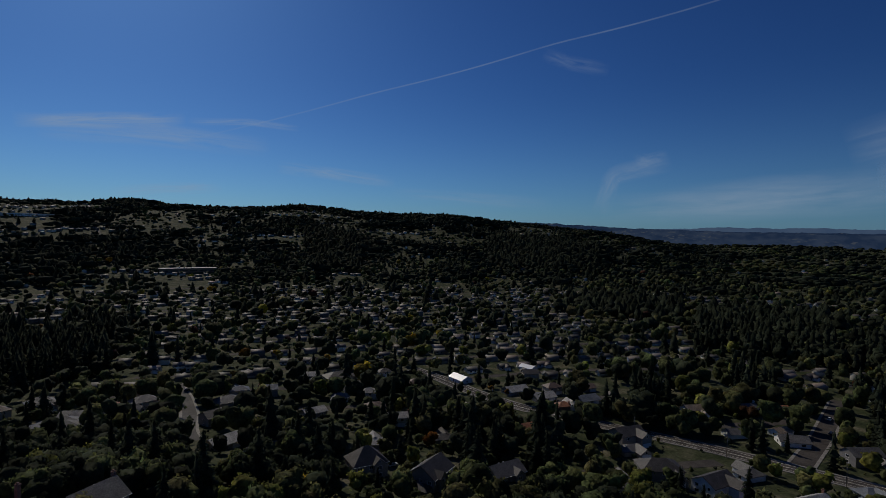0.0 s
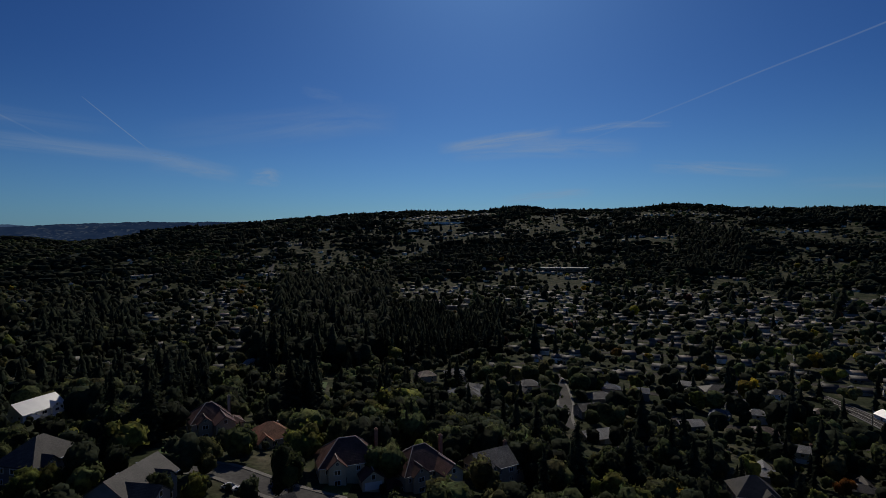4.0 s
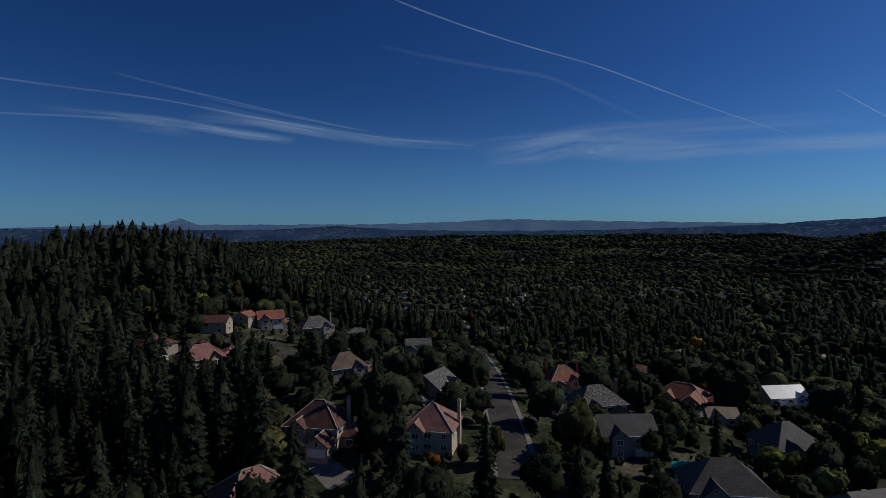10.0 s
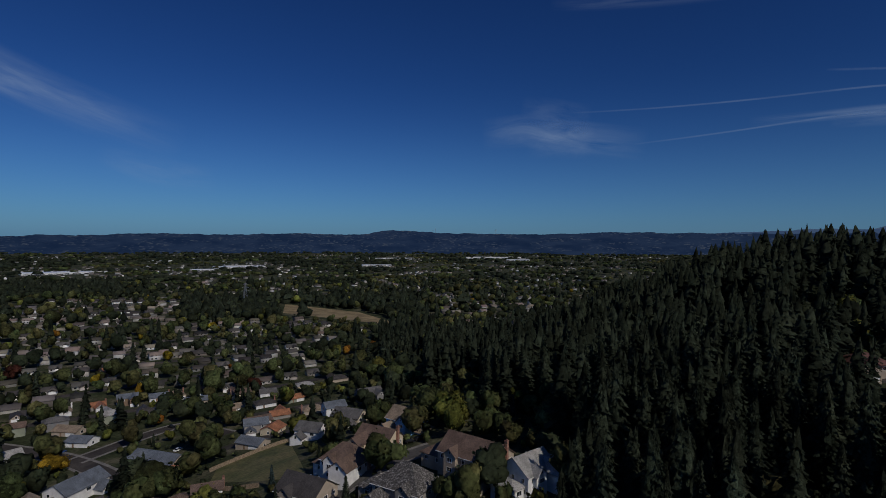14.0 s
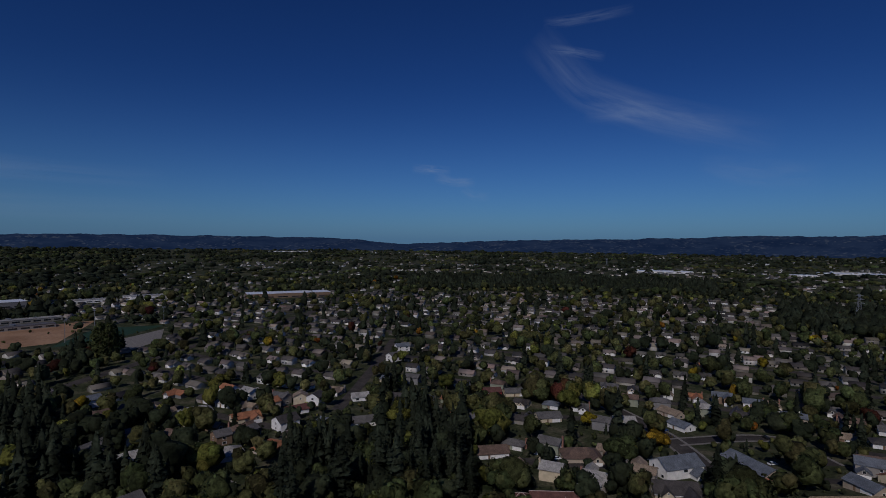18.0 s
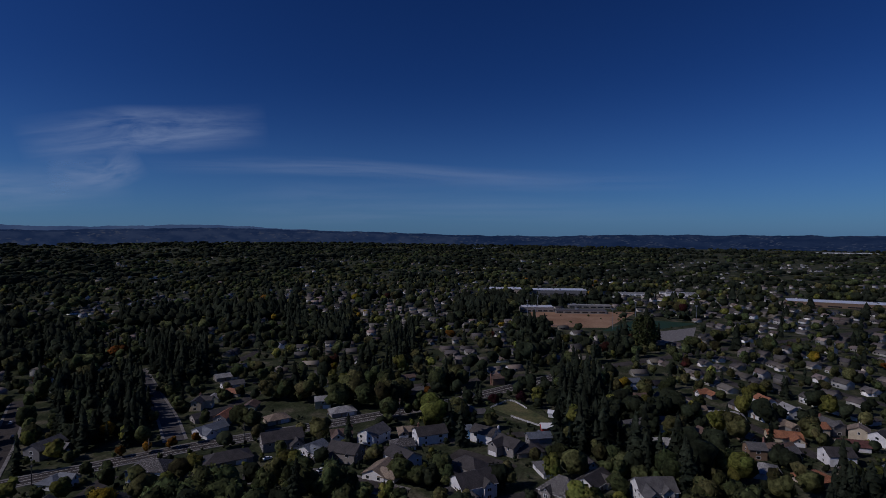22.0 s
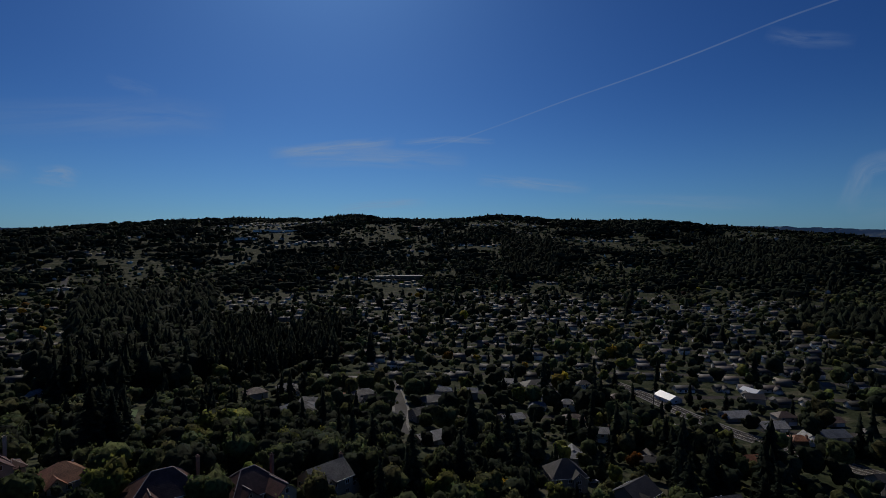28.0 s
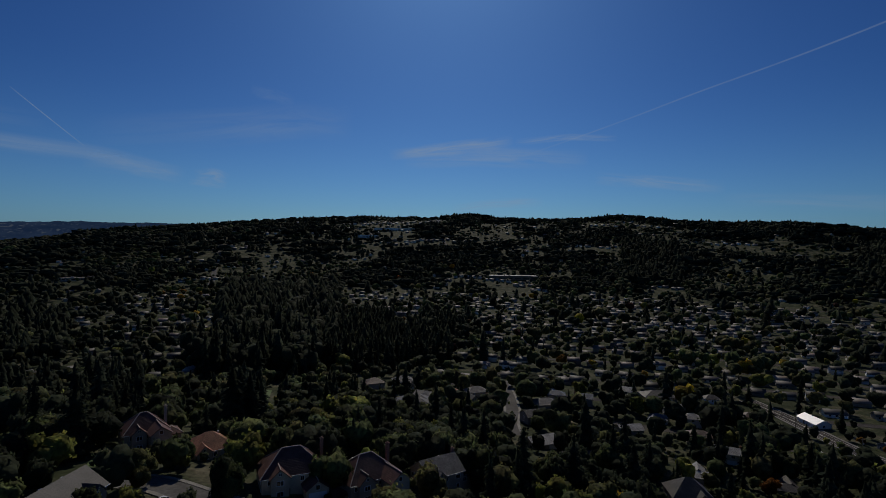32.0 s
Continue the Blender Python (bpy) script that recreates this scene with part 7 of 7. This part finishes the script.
# woods first
for a0, a1, r0, r1, share in WOODS:
    gap = 6.2 if (a0, a1, r0, r1, share) in GROVES and r0 < 480 else 5.6 if r0 < 330 and a0 > 110 else 7.5 if r0 < 600 else 10
    n = int((math.radians(a1 - a0) * (r1 ** 2 - r0 ** 2) / 2) / gap ** 2)
    for _ in range(n):
        az, r = rs.uniform(a0, a1), math.sqrt(rs.uniform(r0 ** 2, r1 ** 2))
        x, y = at(az, r)
        if finder.free(x, y, 1.5):
            finder.add(x, y, gap * 0.42)
            k = ("fir" if rs.random() < 0.45 else "dark") if a0 in (44, 46) and r0 in (420, 540) else "fir" if rs.random() < share * 0.97 else "olive" if r1 == 135 and rs.random() < 0.5 else "dark" if 120 < a0 < 160 or ((a0, a1, r0, r1, share) in GROVES and rs.random() < 0.8) else toss(rs, az)
            if k == "fir" and r0 >= 480 and rs.random() < 0.42:
                k = "dark"
            tall = (rs.uniform(20, 35) if a0 > 120 and a1 < 177 and r1 < 510 else rs.uniform(17, 29) if a0 == 104 else rs.uniform(26, 40) if a0 in (44, 46) and r0 in (420, 540) else rs.uniform(11, 28)) if k == "fir" else rs.uniform(12, 19) if r1 == 135 else rs.uniform(18, 31) if k == "dark" and a0 in (44, 46) and r0 in (420, 540) else rs.uniform(12, 20) if k == "dark" and r0 >= 480 else rs.uniform(8, 15)
            if (a0, a1, r0, r1, share) in GROVES or not hides(x, y, tall, tall * 0.23):
                near.append((x, y, k, tall, r))
# gardens
for r0, r1, gap, keep in ((84, 380, 7.6, 0.86), (380, 700, 11.0, 0.88), (700, 1400, 15.5, 0.9)):
    for gx in np.arange(-r1, r1, gap):
        for gy in np.arange(-r1, r1, gap):
            x, y = gx + rs.uniform(-0.45, 0.45) * gap, gy + rs.uniform(-0.45, 0.45) * gap
            r = math.hypot(x, y)
            if not r0 <= r < r1 or rs.random() > keep * (0.92 if r > 300 and (x > 0 or y > 0) and y > -0.5 * x and y > -0.4 * abs(x) else 1.0):
                continue
            az = math.degrees(math.atan2(-x, y)) % 360
            if not finder.free(x, y, 1.0 if r < 380 else 0.2):
                continue
            if r > 380 and not open_to.free(x, y) and rs.random() < (0.55 if r < 1050 else 0.8):
                continue
            clump = noise.noise(Vector((x * 0.012, y * 0.012, 5.0)))
            if clump < (-0.5 if az > 290 or az < 62 else -0.55):
                continue
            grove = noise.noise(Vector((x * 0.02, y * 0.02, 11.0)))
            fir = rs.random() < (0.06 if r < 700 else 0.09) + (1.3 if r < 380 else 0.7) * max(0.0, grove - 0.1) + (0.05 if 95 < az < 150 and r > 280 else 0)
            k = "fir" if fir else toss(rs, az)
            if r < 330 and k in ("yellow", "orange", "red") or (k == "lime" and r > 380 and rs.random() < 0.5):
                k = "olive"
            tall = rs.uniform(9, 20) + 12 * max(0.0, grove) if fir else 7.0 + 10.0 * rs.random() ** 1.3
            if r < 380 and rs.random() < 0.15:
                tall *= 0.5
            # stands of like trees: dark ones and light ones, tall and low
            stand = noise.noise(Vector((x * 0.007, y * 0.007, 20.0)))
            tall *= 1 + 0.55 * noise.noise(Vector((x * 0.011, y * 0.011, 31.0))) + rs.uniform(-0.12, 0.12)
            if stand > 0.12 and k in ("green", "olive") and rs.random() < 0.7:
                k = "dark"
            elif stand < -0.15 and k == "dark" and rs.random() < 0.55:
                k = "green" if rs.random() < 0.6 else "olive"
            if r < 900 and hides(x, y, tall, tall * (0.24 if fir else 0.42)):
                k, tall = "green" if k == "fir" else k, rs.uniform(1.8, 4.5)
                if hides(x, y, tall, tall * 0.42) and rs.random() < (0.85 if r < 260 else 0.5):
                    continue
            near.append((x, y, k, tall, r))
# shrubs along the foot of the nearer houses
for hx, hy, hz, hw in HOMES:
    if math.hypot(hx, hy) < 330:
        for k in range(18 if math.hypot(hx, hy) < 240 else 14):
            a, q = rs.uniform(0, 6.28), hw * rs.uniform(1.7, 3.0) + 2
            x, y = hx + math.cos(a) * q, hy + math.sin(a) * q
            if clear_of(x, y, 0.3) and finder.free(x, y, -1.0):
                CLASS[("green", "green", "dark", "olive")[rs.integers(0, 4)] if rs.random() < 0.5 else "dark"].append((x, y, 1.2 + 2.4 * rs.random() ** 2, 500.0))
near.sort(key=lambda q: q[4])
for x, y, k, tall, r in near:
    if r < 330 and tall > 6:
        if k == "fir" and things_fir < 290:
            tree(x, y, tall, "fir", form="fir", seed=things_fir, group="firs", beside="houses and gardens" if not in_woods(x, y) else "dense woods")
            things_fir += 1
            continue
        if k != "fir" and things_leaf < 225:
            tree(x, y, tall, k, seed=things_leaf)
            things_leaf += 1
            continue
    CLASS[k].append((x, y, tall, r))
# beyond the gardens the spacing widens with distance
n_far = 13500
u = rs.random(n_far)
rf = 1380 * (4050 / 1380) ** u
af = rs.uniform(0, 360, n_far)
af[:3500], af[3500:5500] = rs.uniform(60, 140, 3500), rs.uniform(262, 345, 2000)
STANDS = {"fir": [], "dark": [], "green": [], "olive": []}
for az, r in zip(af, rf):
    x, y = at(az, r)
    if not open_to.free(x, y) and rs.random() < 0.85:
        continue
    drift = noise.noise(Vector((x * 0.0035, y * 0.0035, 1.0))) + 0.5 * noise.noise(Vector((x * 0.011, y * 0.011, 6.0))) + rs.uniform(-0.15, 0.15)
    k = "fir" if drift > 0.16 else "dark" if drift > -0.12 else "green" if drift > -0.3 else ("olive", "green")[rs.integers(0, 2)]
    STANDS[k].append((x, y, rs.uniform(9, 18) * (1.0 + 0.4 * max(-0.6, drift)) * (r / 1350) ** 0.3, r, math.radians(az)))

# the long ridge is closely wooded, with clearings where houses stand
for _ in range(12500):
    az, r = rs.uniform(-28, 72) % 360, math.sqrt(rs.uniform(1150 ** 2, 2420 ** 2))
    x, y = at(az, r)
    if not open_to.free(x, y) and rs.random() < 0.6:
        continue
    wood = noise.noise(Vector((x * 0.0045, y * 0.0045, 7.0))) + 0.5 * noise.noise(Vector((x * 0.013, y * 0.013, 3.0)))
    if wood > 0.02 or r > 2230:
        k, tall = "fir", rs.uniform(12, 20) + (7 if r > 2150 and wood > 0.3 else 0)
        if rs.random() < 0.4:
            STANDS[k].append((x, y, tall * 0.95, r, math.radians(az)))
            continue
    elif rs.random() < 0.6:
        k, tall = ("dark" if rs.random() < 0.7 else "green"), rs.uniform(7, 12)
    else:
        continue
    CLASS[k].append((x, y, tall, r))

LABEL = {"fir": "dense dark fir trees of woods and gardens", "green": "mass of mid-green garden trees", "dark": "mass of very dark green garden trees", "olive": "mass of olive-green garden trees", "lime": "many light yellow-green garden trees", "yellow": "scattered bright yellow autumn trees", "orange": "scattered orange autumn trees", "red": "scattered deep red autumn trees"}
for k, items in CLASS.items():
    if not items:
        continue
    A = np.array(items)
    V, F, N, base = [], [], [], 0
    steps = ((0, 240, FIRS_MID), (240, 520, FIRS_LOW), (520, 760, FIRS_THIN), (760, 9999, FIRS_FAR)) if k == "fir" else ((0, 240, LEAFY_MID), (240, 420, LEAFY_LOW), (420, 720, LEAFY_THIN), (720, 9999, LEAFY_FAR))
    for lo, hi, lib in steps:
        q = A[(A[:, 3] >= lo) & (A[:, 3] < hi)]
        pick = rs.integers(0, len(lib), len(q))
        for j, tpl in enumerate(lib):
            p = q[pick == j]
            if len(p):
                wide = p[:, 2] * (rs.uniform(0.9, 1.25, len(p)) if k == "fir" else rs.uniform(0.78, 1.12, len(p)))
                if lo >= 720:
                    wide = wide * 1.15
                a, b, c = strew(tpl, p[:, 0], p[:, 1], ground_z(p[:, 0], p[:, 1]) - 0.2, rs.uniform(0, 6.28, len(p)), wide, p[:, 2])
                V.append(a), F.append(b + base), N.append(c)
                base += len(a)
    q = np.array(STANDS.get(k, ()))
    if len(q):
        pick = rs.integers(0, len(CANOPY), len(q))
        for j, tpl in enumerate(CANOPY):
            p = q[pick == j]
            a, b, c = strew(tpl, p[:, 0], p[:, 1], ground_z(p[:, 0], p[:, 1]) - 1.0, p[:, 4] + rs.uniform(-0.3, 0.3, len(p)), p[:, 2] * rs.uniform(1.2, 2.1, len(p)), p[:, 2])
            V.append(a), F.append(b + base), N.append(c)
            base += len(a)
    me = raw("tree_mass", np.concatenate(V), np.concatenate(F), [M[k + "_stuff"]], shade=True, normals=np.concatenate(N))
    tagged(new("woods" if k == "fir" else "garden_trees", me), LABEL[k], "trees", kind="stuff")
